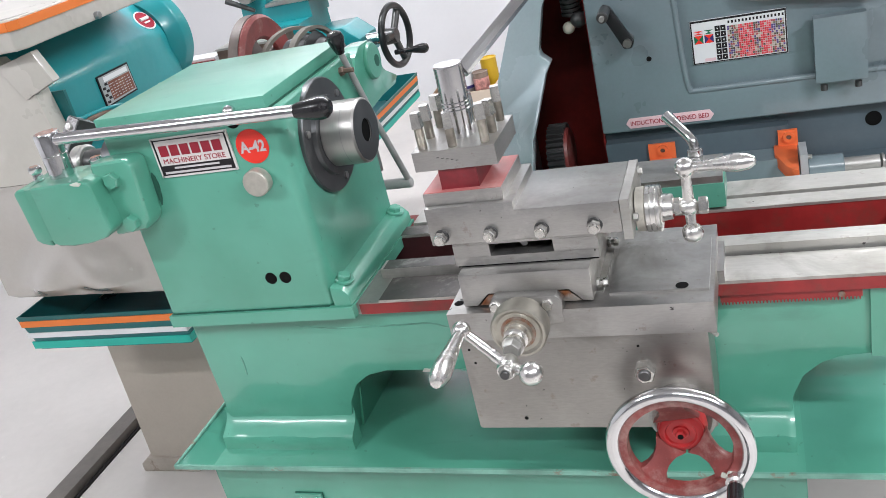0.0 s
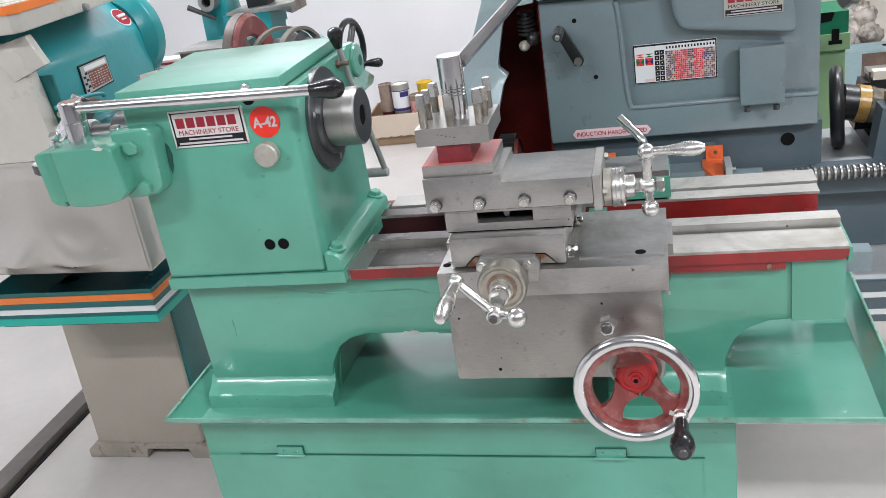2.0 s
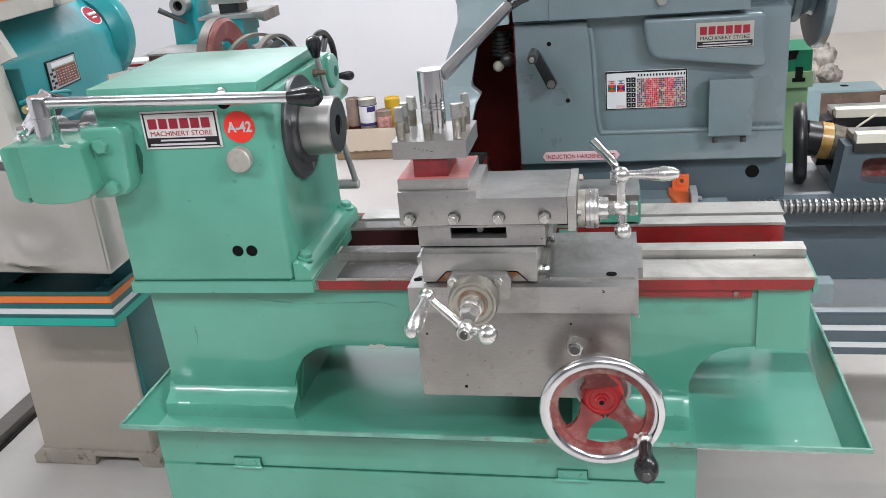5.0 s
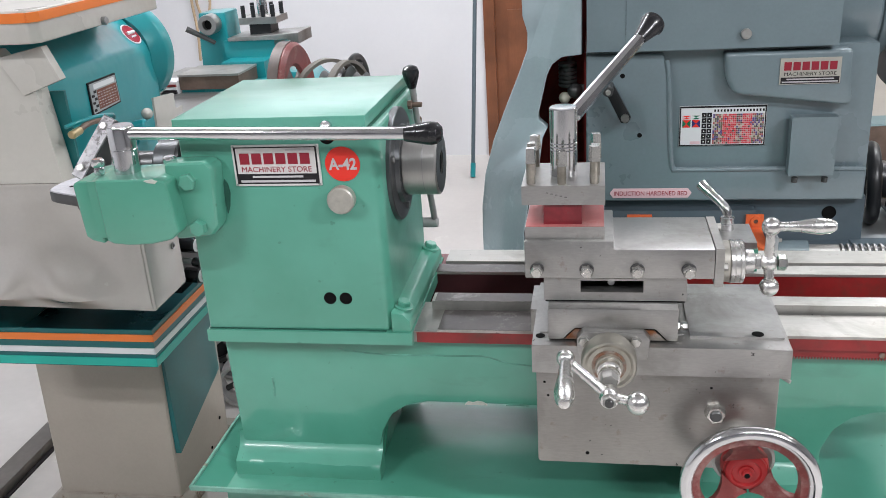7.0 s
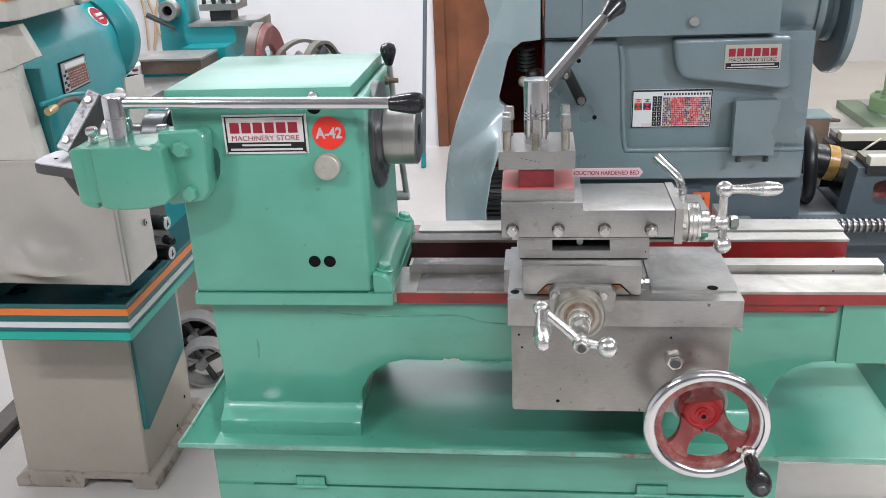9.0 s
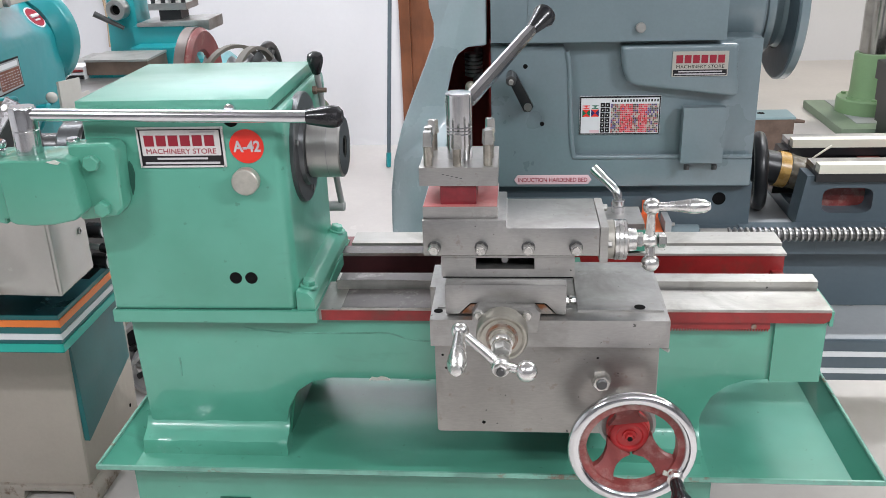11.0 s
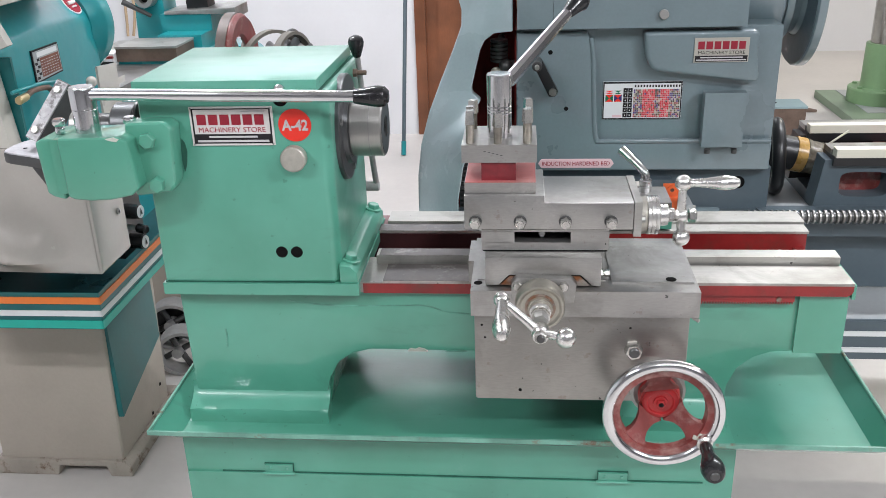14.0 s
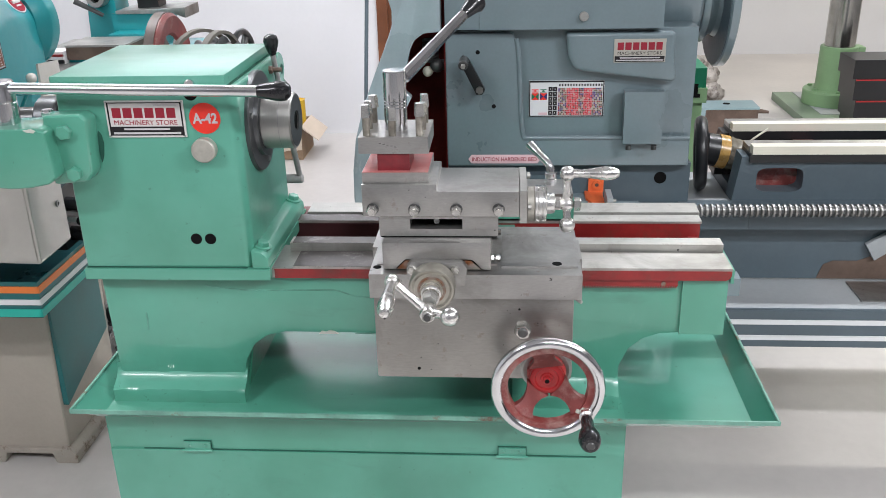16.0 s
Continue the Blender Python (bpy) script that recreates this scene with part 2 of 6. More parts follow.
GREY = surface("grey_machine_paint", (0.168, 0.222, 0.243), 0.3, var=0.1, big=3, fine=120, bump=0.03, coat=1.0, wave=0.12, wave_scale=7)
GREYGUARD = surface("grey_guard_enamel", (0.37, 0.455, 0.485), 0.28, var=0.08, big=4, fine=120, bump=0.03, coat=1.0, wave=0.5, wave_scale=3.5, wave_depth=0.03)
# darker tone than GREY, for bed, stand and the part below the headstock
GREYLOW = surface("darker_blue_grey", (0.084, 0.114, 0.134), 0.4, var=0.1, big=3, fine=80, bump=0.08, wave=0.3)
GREYPALE = surface("pale_grey_paint", (0.36, 0.38, 0.39), 0.45, var=0.08, fine=70)
WHITEPAINT = surface("white_stripe", (0.72, 0.73, 0.74), 0.4, var=0.04)
ORANGE = surface("orange_paint", (0.78, 0.16, 0.05), 0.45, var=0.1, big=18, fine=80, bump=0.08)
STRIPE = surface("orange_stripe", (0.8, 0.2, 0.035), 0.38, var=0.05)
TEAL = surface("teal_paint", (0.01, 0.24, 0.262), 0.3, var=0.07, fine=120, bump=0.02, coat=0.4, wave=0.25)
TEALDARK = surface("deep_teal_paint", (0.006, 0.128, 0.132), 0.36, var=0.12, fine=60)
TEALBRIGHT = surface("bright_teal_stripe", (0.01, 0.42, 0.34), 0.35, var=0.05)
CREAM = surface("cream_sheet_metal", (0.53, 0.505, 0.46), 0.3, var=0.05, big=2.5, fine=110, bump=0.03, coat=0.45, wave=0.9)
CREAMDENT = surface("dented_cream_sheet", (0.42, 0.39, 0.355), 0.25, var=0.05, big=2.5, fine=110, bump=0.03, coat=1.0, wave=0.35, wave_scale=4.5, wave_depth=0.04, dirt=(0.3, 0.27, 0.22), dirt_at=(0.7, 0.76), dirt_scale=20)
FOOTCREAM = surface("chipped_cream_foot", (0.36, 0.32, 0.275), 0.5, var=0.12, big=6, fine=80, bump=0.2, dirt=(0.13, 0.075, 0.045), dirt_at=(0.52, 0.62), dirt_scale=13)
CREAMBASE = surface("cream_cast_base", (0.41, 0.365, 0.31), 0.45, var=0.07, big=3, fine=90, bump=0.1, wave=0.4,
                    dirt=(0.6, 0.58, 0.54), dirt_at=(0.74, 0.78))
FLOORMAT = surface("cement_floor", (0.56, 0.53, 0.505), 0.34, var=0.08, big=1.4, fine=26, bump=0.05, dirt=(0.7, 0.67, 0.64),
                   dirt_at=(0.64, 0.74), dirt_scale=3.2)
# grey for walls out of view, chosen to cut bounced light
ROOMMAT = surface("unseen_dim_wall", (0.28, 0.28, 0.29), 0.8, var=0.06, big=1.2, fine=40, bump=0.1)
WALLMAT = surface("white_emulsion_wall", (0.72, 0.72, 0.74), 0.7, var=0.025, big=1.2, fine=40, bump=0.1, dirt=(0.74, 0.72, 0.68),
                  dirt_at=(0.66, 0.86), dirt_scale=1.3)
# ceiling out of view, toned down for less bounce
CEILMAT = surface("unseen_dim_ceiling", (0.52, 0.52, 0.53), 0.8, var=0.02)
WOOD = surface("red_brown_door_wood", (0.2, 0.07, 0.03), 0.4, var=0.3, big=3, fine=30, bump=0.1, stretch=(14, 14, 0.8), coat=0.2)
CARD = surface("brown_cardboard", (0.5, 0.37, 0.24), 0.8, var=0.08, fine=60, bump=0.1)
CARDBROWN = surface("brown_carton_board", (0.3, 0.2, 0.125), 0.75, var=0.15, big=6, fine=80, bump=0.1)
CARDPALE = surface("pale_cardboard", (0.62, 0.52, 0.42), 0.8, var=0.06, fine=60)
SAGE = surface("light_green_paint", (0.2, 0.33, 0.17), 0.4, var=0.08, fine=70, bump=0.06)
BASEGREEN = surface("dusty_green_base", (0.2, 0.27, 0.19), 0.5, var=0.12, big=5, fine=60, bump=0.08)
BOTTLE = surface("bottle_green_paint", (0.006, 0.15, 0.075), 0.4, var=0.1, fine=70)
PALEBLUE = surface("pale_blue_paint", (0.27, 0.38, 0.4), 0.5, var=0.1, fine=60)
RUST = surface("rusty_brown_steel", (0.16, 0.11, 0.085), 0.55, metal=0.3, var=0.25, big=10, fine=60, bump=0.2)
SACK = surface("crumpled_plastic_wrap", (0.5, 0.45, 0.4), 0.35, var=0.25, big=12, fine=60, bump=0.4, dirt=(0.16, 0.13, 0.11), dirt_at=(0.52, 0.64), dirt_scale=10)
RAILGREY = surface("weathered_rail_steel", (0.17, 0.155, 0.14), 0.5, metal=0.3, var=0.2, big=4, fine=50, bump=0.1)
FLANGESTEEL = surface("grey_flange_steel", (0.1, 0.104, 0.108), 0.36, metal=0.6, var=0.12, big=20, fine=60, bump=0.05)
TAPE = surface("gold_packing_tape", (0.5, 0.3, 0.09), 0.28, var=0.2, big=30, fine=90, bump=0.1)
FILM = surface("clear_wrap", (0.2, 0.18, 0.14), 0.18, var=0.3, big=26, fine=60, bump=0.3)
IVORY = surface("ivory_primer_way", (0.72, 0.69, 0.58), 0.4, var=0.06, fine=60, stretch=(0.3, 4, 4))
PLATE = surface("aluminium_plate", (0.74, 0.72, 0.7), 0.4, metal=0.25, var=0.04, fine=100)
DULLPLATE = surface("dull_plate", (0.48, 0.46, 0.41), 0.4, metal=0.3, var=0.06, fine=100)
# near-black teal: shade under the end cover put into the tray floor's colour
SHADEDTRAY = surface("shaded_tray_teal", (0.02, 0.075, 0.085), 0.3, var=0.3, big=6, fine=60)
# brown streaks, with the dim reflection near the headstock put into the colour
DIMFILM = surface("brown_dim_film", (0.085, 0.074, 0.07), 0.34, metal=0.4, var=0.3, big=14, fine=70, bump=0.08, dirt=(0.28, 0.26, 0.25), dirt_at=(0.55, 0.7), dirt_scale=22)
GREENLINE = surface("darker_green_brush_line", (0.09, 0.285, 0.213), 0.35, var=0.2, big=20, fine=80)
MAROON = surface("maroon_print", (0.3, 0.012, 0.03), 0.45, var=0.05)
TAGRED = surface("red_tag", (0.8, 0.035, 0.02), 0.4, var=0.05)
INK = surface("black_print", (0.02, 0.018, 0.02), 0.45, var=0.05)
PRINTGREY = surface("grey_print", (0.55, 0.53, 0.54), 0.45, var=0.05)
PINK = surface("pink_label", (0.74, 0.52, 0.55), 0.45, var=0.04)
SCREW = surface("grey_screw", (0.35, 0.35, 0.35), 0.35, metal=0.9, var=0.1)
DIALSTEEL = surface("dull_dial_steel", (0.4, 0.38, 0.33), 0.34, metal=0.75, var=0.12, big=20, fine=80, bump=0.06)
BRASS = surface("pale_brass", (0.55, 0.44, 0.24), 0.32, metal=0.8, var=0.12)
CREAMDENT.node_tree.nodes["Principled BSDF"].inputs["Coat IOR"].default_value = 1.9
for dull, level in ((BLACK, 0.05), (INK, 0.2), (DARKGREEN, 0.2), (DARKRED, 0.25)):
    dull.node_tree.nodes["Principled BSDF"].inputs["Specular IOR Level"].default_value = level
MOSAIC = island_colours("printed_chart_patches", [(0.55, 0.48, 0.4), (0.09, 0.08, 0.06), (0.4, 0.1, 0.1), (0.5, 0.42, 0.34), (0.11, 0.07, 0.24), (0.18, 0.16, 0.1)])
PRINTRED = island_colours("printed_red_patches", [(0.72, 0.08, 0.1), (0.66, 0.05, 0.07), (0.75, 0.2, 0.22), (0.6, 0.04, 0.05)])
LAMPGLOW, lnt, lp = nodes_of("lamp_diffuser")
lp.inputs["Emission Color"].default_value = (1, 1, 1, 1)
lp.inputs["Emission Strength"].default_value = 6.0


# ---- shapes ----
def verts_faces(bm, vs, fs):
    made = [bm.verts.new(v) for v in vs]
    return [bm.faces.new([made[i] for i in f]) for f in fs]


def soften(bm, faces, width, seg=2):
    if width <= 0:
        return
    edges = list({e for f in faces for e in f.edges if len(e.link_faces) == 2 and e.calc_face_angle(0) > 0.3})
    bmesh.ops.bevel(bm, geom=edges, offset=width, segments=seg, affect="EDGES", profile=0.6, clamp_overlap=True)


def box(bm, x0, x1, y0, y1, z0, z1, bev=0.0, seg=2):
    t = bmesh.new()
    f = verts_faces(t, [(x, y, z) for z in (z0, z1) for y in (y0, y1) for x in (x0, x1)],
                    [(0, 2, 3, 1), (4, 5, 7, 6), (0, 1, 5, 4), (2, 6, 7, 3), (0, 4, 6, 2), (1, 3, 7, 5)])
    soften(t, f, bev, seg)
    merge(bm, t)
    return bm


def merge(bm, t, m=None):
    me = bpy.data.meshes.new("t")
    t.to_mesh(me)
    t.free()
    if m is not None:
        me.transform(m)
    bm.from_mesh(me)
    bpy.data.meshes.remove(me)


def prism(bm, pts, axis, a0, a1, bev=0.0, seg=2):
    """A polygon drawn in the plane across one axis, pushed along that axis."""
    def at(p, a):
        return {"x": (a, p[0], p[1]), "y": (p[0], a, p[1]), "z": (p[0], p[1], a)}[axis]
    t, n = bmesh.new(), len(pts)
    f = verts_faces(t, [at(p, a0) for p in pts] + [at(p, a1) for p in pts],
                    [tuple(range(n)), tuple(range(2 * n - 1, n - 1, -1))] + [(i, i + n, (i + 1) % n + n, (i + 1) % n) for i in range(n)])
    bmesh.ops.recalc_face_normals(t, faces=t.faces[:])
    soften(t, f, bev, seg)
    merge(bm, t)
    return bm


def frame_to(p, d):
    d = Vector(d).normalized()
    return Matrix.Translation(p) @ d.to_track_quat("Z", "Y").to_matrix().to_4x4()


def turned(bm, prof, origin, axis, seg=32):
    """A turned shape: (radius, height along the axis) from end to end."""
    t = bmesh.new()
    rings = []
    for r, h in prof:
        if r < 1e-6:
            rings.append([t.verts.new((0, 0, h))])
        else:
            rings.append([t.verts.new((r * math.cos(2 * math.pi * i / seg), r * math.sin(2 * math.pi * i / seg), h)) for i in range(seg)])
    for a, b in zip(rings, rings[1:]):
        for i in range(seg):
            j = (i + 1) % seg
            q = [a[i % len(a)], a[j % len(a)], b[j % len(b)], b[i % len(b)]]
            q = list(dict.fromkeys(q))
            if len(q) > 2:
                t.faces.new(q)
    for ring, flip in ((rings[0], True), (rings[-1], False)):
        if len(ring) > 1 and prof[0] != prof[-1]:
            t.faces.new(ring[::-1] if flip else ring)
    bmesh.ops.recalc_face_normals(t, faces=t.faces[:])
    merge(bm, t, frame_to(origin, axis))
    return bm


def rod(bm, p0, p1, r0, r1=None, seg=24, bev=0.0):
    d = Vector(p1) - Vector(p0)
    n, r1 = d.length, r0 if r1 is None else r1
    prof = [(r0, 0), (r1, n)] if not bev else [(r0 - bev, 0), (r0, bev), (r1, n - bev), (r1 - bev, n)]
    return turned(bm, [(0, 0)] + prof + [(0, n)], p0, d, seg)


def ball(bm, c, r, seg=24, squash=1.0):
    n = seg // 2
    return turned(bm, [(r * math.sin(math.pi * i / n) if 0 < i < n else 0, -r * squash * math.cos(math.pi * i / n)) for i in range(n + 1)], c, (0, 0, 1), seg)


def ring(bm, c, axis, R, r, seg=48, sub=12, squash=1.0, part_of=1.0):
    t, prev, first = bmesh.new(), None, None
    steps = seg if part_of >= 1 else seg + 1
    for i in range(steps):
        a = 2 * math.pi * part_of * i / seg
        cur = [t.verts.new(((R + r * math.cos(b)) * math.cos(a), (R + r * math.cos(b)) * math.sin(a), r * squash * math.sin(b)))
               for b in (2 * math.pi * k / sub for k in range(sub))]
        if prev:
            for k in range(sub):
                t.faces.new((prev[k], cur[k], cur[(k + 1) % sub], prev[(k + 1) % sub]))
        prev, first = cur, first or cur
    if part_of >= 1:
        for k in range(sub):
            t.faces.new((prev[k], first[k], first[(k + 1) % sub], prev[(k + 1) % sub]))
    bmesh.ops.recalc_face_normals(t, faces=t.faces[:])
    merge(bm, t, frame_to(c, axis))
    return bm


def sweep(bm, pts, r, seg=12):
    """A round bar or cable along points, with smooth bends."""
    ps = [Vector(p) for p in pts]
    fine = []
    for i in range(len(ps) - 1):
        a, b, c, d = ps[max(i - 1, 0)], ps[i], ps[i + 1], ps[min(i + 2, len(ps) - 1)]
        for k in range(8):
            u = k / 8
            fine.append(0.5 * ((2 * b) + (c - a) * u + (2 * a - 5 * b + 4 * c - d) * u * u + (3 * b - a - 3 * c + d) * u ** 3))
    fine.append(ps[-1])
    t, prev = bmesh.new(), None
    side = Vector((0.3, 0.2, 1)).cross(fine[1] - fine[0]).normalized()
    for i, p in enumerate(fine):
        d = (fine[min(i + 1, len(fine) - 1)] - fine[max(i - 1, 0)]).normalized()
        side = (side - d * side.dot(d)).normalized()
        up = d.cross(side)
        cur = [t.verts.new(p + r * (math.cos(2 * math.pi * k / seg) * side + math.sin(2 * math.pi * k / seg) * up)) for k in range(seg)]
        if prev:
            for k in range(seg):
                t.faces.new((prev[k], prev[(k + 1) % seg], cur[(k + 1) % seg], cur[k]))
        else:
            t.faces.new(cur[::-1])
        prev = cur
    t.faces.new(prev)
    bmesh.ops.recalc_face_normals(t, faces=t.faces[:])
    merge(bm, t)
    return bm


def hexagon(bm, p, axis, across, high, spin=0.0):
    r = across / 2 / math.cos(math.pi / 6)
    t = bmesh.new()
    turned(t, [(0, 0), (r, 0), (r, high * 0.82), (r * 0.86, high), (0, high)], (0, 0, 0), (0, 0, 1), 6)
    merge(bm, t, frame_to(p, axis) @ Matrix.Rotation(spin, 4, "Z"))
    return bm


def finish(name, bm, material):
    me = bpy.data.meshes.new(name)
    bmesh.ops.recalc_face_normals(bm, faces=bm.faces[:]) if len(bm.faces) < 4000 else None
    bm.to_mesh(me)
    bm.free()
    for f in me.polygons:
        f.use_smooth = True
    me.set_sharp_from_angle(angle=radians(32))
    me.materials.append(material)
    return me


def part(name, bm, material, parent, label=""):
    ob = new(name, finish(name, bm, material))
    ob.parent = parent
    if parent is not None and parent.type == "EMPTY":
        ob.matrix_parent_inverse = Matrix.Translation(parent.location).inverted()
    return tagged(ob, label) if label else ob


def thing(name, at, label, category, group=""):
    ob = new(name)
    ob.location = at
    ob.empty_display_size = 0.1
    return tagged(ob, label, category, group)


def solid(name, bm, material, label, category, group="", kind=""):
    return tagged(new(name, finish(name, bm, material)), label, category, group, kind)


def lettering(name, words, x, y, z, width, height, material, parent, depth=0.0006, bold=0.0):
    """Raised words on a face that looks towards -y; x, z is their lower left corner."""
    cu = bpy.data.curves.new(name, "FONT")
    cu.body, cu.extrude, cu.offset = words, 0.01, bold
    tmp = bpy.data.objects.new("tmp", cu)
    scene.collection.objects.link(tmp)
    me = bpy.data.meshes.new_from_object(tmp.evaluated_get(bpy.context.evaluated_depsgraph_get()))
    bpy.data.objects.remove(tmp)
    xs, ys = [v.co.x for v in me.vertices], [v.co.y for v in me.vertices]
    sx, sy = width / (max(xs) - min(xs)), height / (max(ys) - min(ys))
    for v in me.vertices:
        v.co = Vector((x + (v.co.x - min(xs)) * sx, y - (v.co.z + 0.01) / 0.02 * depth, z + (v.co.y - min(ys)) * sy))
    me.materials.append(material)
    ob = new(name, me)
    ob.parent = parent
    return ob


def bm():
    return bmesh.new()

# ---- room ----
solid("floor", box(bm(), -5, 6, -4, 9, -0.1, 0), FLOORMAT, "smooth pale grey cement floor with faint pale spots", "floor", kind="structure")
solid("wall_north", box(bm(), -5, -1.05, 5.72, 5.87, 0, CEILING), WALLMAT, "plain white painted wall behind the machines", "wall", kind="structure")
solid("wall_north_head", box(bm(), -1.05, 0.55, 5.72, 5.87, 2.12, CEILING), WALLMAT, "white wall over the door", "wall", kind="structure")
solid("wall_north_end", box(bm(), -0.12, 0.55, 5.72, 5.87, 0, 2.12), WALLMAT, "white wall end beside the door", "wall", kind="structure")
solid("wall_recess", box(bm(), 0.4, 0.55, 5.87, 8.5, 0, CEILING), WALLMAT, "white return wall of the recess", "wall", kind="structure")
solid("wall_far", box(bm(), 0.4, 6, 8.5, 8.65, 0, CEILING), WALLMAT, "white far wall of the showroom", "wall", kind="structure")
# unseen enclosure: west white for reflections, the rest dim to hold bounce down
solid("wall_west", box(bm(), -5.15, -5, -4, 5.87, 0, CEILING), WALLMAT, "unseen side wall, white to brighten reflections", "wall", kind="structure")
solid("wall_east", box(bm(), 6, 6.15, -4, 8.65, 0, CEILING), ROOMMAT, "unseen side wall, grey to cut bounced light", "wall", kind="structure")
solid("wall_south", box(bm(), -5.15, 6.15, -4.15, -4, 0, CEILING), ROOMMAT, "unseen wall behind the viewer, grey to cut bounced light", "wall", kind="structure")
solid("ceiling", box(bm(), -5.15, 6.15, -4.15, 8.65, CEILING, CEILING + 0.1), CEILMAT, "unseen ceiling, dimmed to cut bounced light", "ceiling", kind="structure")
door = tagged(new("door_1", finish("door_1", box(bm(), -1.045, -0.125, 5.74, 5.79, 0, 2.115, 0.003), WOOD)),
              "closed red-brown wooden door in the white wall", "door", kind="structure")
part("door_frame", box(bm(), -1.05, -0.98, 5.70, 5.74, 0, 2.12, 0.004), WOOD, door)
part("door_panel", box(bm(), -0.9, -0.25, 5.728, 5.74, 0.2, 0.95, 0.008), WOOD, door)
part("door_panel", box(bm(), -0.9, -0.25, 5.728, 5.74, 1.1, 1.95, 0.008), WOOD, door)

for tx, ty, watts, tilt in TUBES:
    lamp = thing("ceiling_light", (tx, ty, HANG), "unseen long white strip light, placed to light the hall", "ceiling light", "strip lights")
    lean = Matrix.Translation((tx, ty, HANG)) @ Matrix.Rotation(radians(tilt), 4, "X")
    b, c = bm(), bm()
    merge(b, box(bm(), -0.62, 0.62, -0.08, 0.08, -0.05, -0.001, 0.01), lean)
    merge(c, box(bm(), -0.6, 0.6, -0.06, 0.06, -0.062, -0.05, 0.004), lean)
    part("housing", b, WHITEPAINT, lamp)
    part("diffuser", c, LAMPGLOW, lamp)
    for sx in (-0.5, 0.5):
        part("hanger", rod(bm(), (tx + sx, ty, HANG - 0.02), (tx + sx, ty, CEILING), 0.006, seg=8), WHITEPAINT, lamp)
    light = bpy.data.lights.new("strip", "AREA")
    light.shape, light.size, light.size_y, light.energy = "RECTANGLE", 1.2, 0.14, watts
    light.color = WARM if ty > 6 else WHITE
    new("strip", light).matrix_world = lean @ Matrix.Translation((0, 0, -0.07))


# ---- main lathe ----
lathe = thing("lathe", (-0.45, 1.3, 0), "mint green centre lathe on a sheet metal cabinet with tray", "lathe")
cabinet = part("cabinet", box(bm(), -0.968, 0.038, 1.083, 1.56, 0, 0.71, 0.006), GREEN, lathe)
cd = part("cabinet_door", box(bm(), -0.9665, -0.02, 1.079, 1.084, 0.06, 0.632, 0.0015), GREEN, cabinet)
part("door_gap", box(bm(), -0.9, -0.015, 1.0815, 1.0832, 0.632, 0.6345), DARKGREEN, cabinet)
for hx in (-0.79, -0.175):
    b = box(bm(), hx - 0.026, hx + 0.026, 1.077, 1.0835, 0.634, 0.652, 0.001)
    rod(b, (hx - 0.03, 1.0755, 0.634), (hx + 0.03, 1.0755, 0.634), 0.0028, seg=12)
    ball(b, (hx - 0.015, 1.077, 0.645), 0.003, 10)
    ball(b, (hx + 0.015, 1.077, 0.645), 0.003, 10)
    hinge = part("hinge", b, GREEN, cabinet)
    part("hinge_gap", box(bm(), hx - 0.0275, hx + 0.0275, 1.0806, 1.0828, 0.63, 0.6535), DARKGREEN, hinge)


def pan(b, inner, outer, z0, z1, thick):
    """A tray with sloping sides, as a shell."""
    (a0, a1, c0, c1), (o0, o1, p0, p1) = inner, outer
    lo = [(a0, c0), (a1, c0), (a1, c1), (a0, c1)]
    hi = [(o0, p0), (o1, p0), (o1, p1), (o0, p1)]
    vs = [(x, y, z0) for x, y in lo] + [(x, y, z1) for x, y in hi]
    vs += [(x + (-thick if i in (0, 3) else thick), y + (-thick if i < 2 else thick), z0 - thick) for i, (x, y) in enumerate(lo)]
    vs += [(x + (-thick if i in (0, 3) else thick), y + (-thick if i < 2 else thick), z1) for i, (x, y) in enumerate(hi)]
    fs = [(0, 1, 2, 3), (8, 11, 10, 9)]
    for i in range(4):
        j = (i + 1) % 4
        fs += [(i, i + 4, j + 4, j), (8 + i, 8 + j, 12 + j, 12 + i), (i + 4, i + 12, j + 12, j + 4)]
    verts_faces(b, vs, fs)
    return b


tray = part("chip_tray", pan(bm(), (-0.972, 0.272, 1.085, 1.56), (-1.01, 0.302, 1.042, 1.61), 0.708, 0.744, 0.003), TRAYGREEN, lathe)
part("rim", box(bm(), -1.0125, 0.3045, 1.0385, 1.0425, 0.7385, 0.7465, 0.0012), RIMGREEN, tray)

b = bm()
for p, q in (((-1.0105, 1.61), (-1.0105, 1.04)), ((0.3025, 1.04), (0.3025, 1.61)), ((-1.0105, 1.61), (0.3025, 1.61))):
    rod(b, (*p, 0.7445), (*q, 0.7445), 0.0032, seg=10)
part("rolled_rim", b, RIMGREEN, tray)

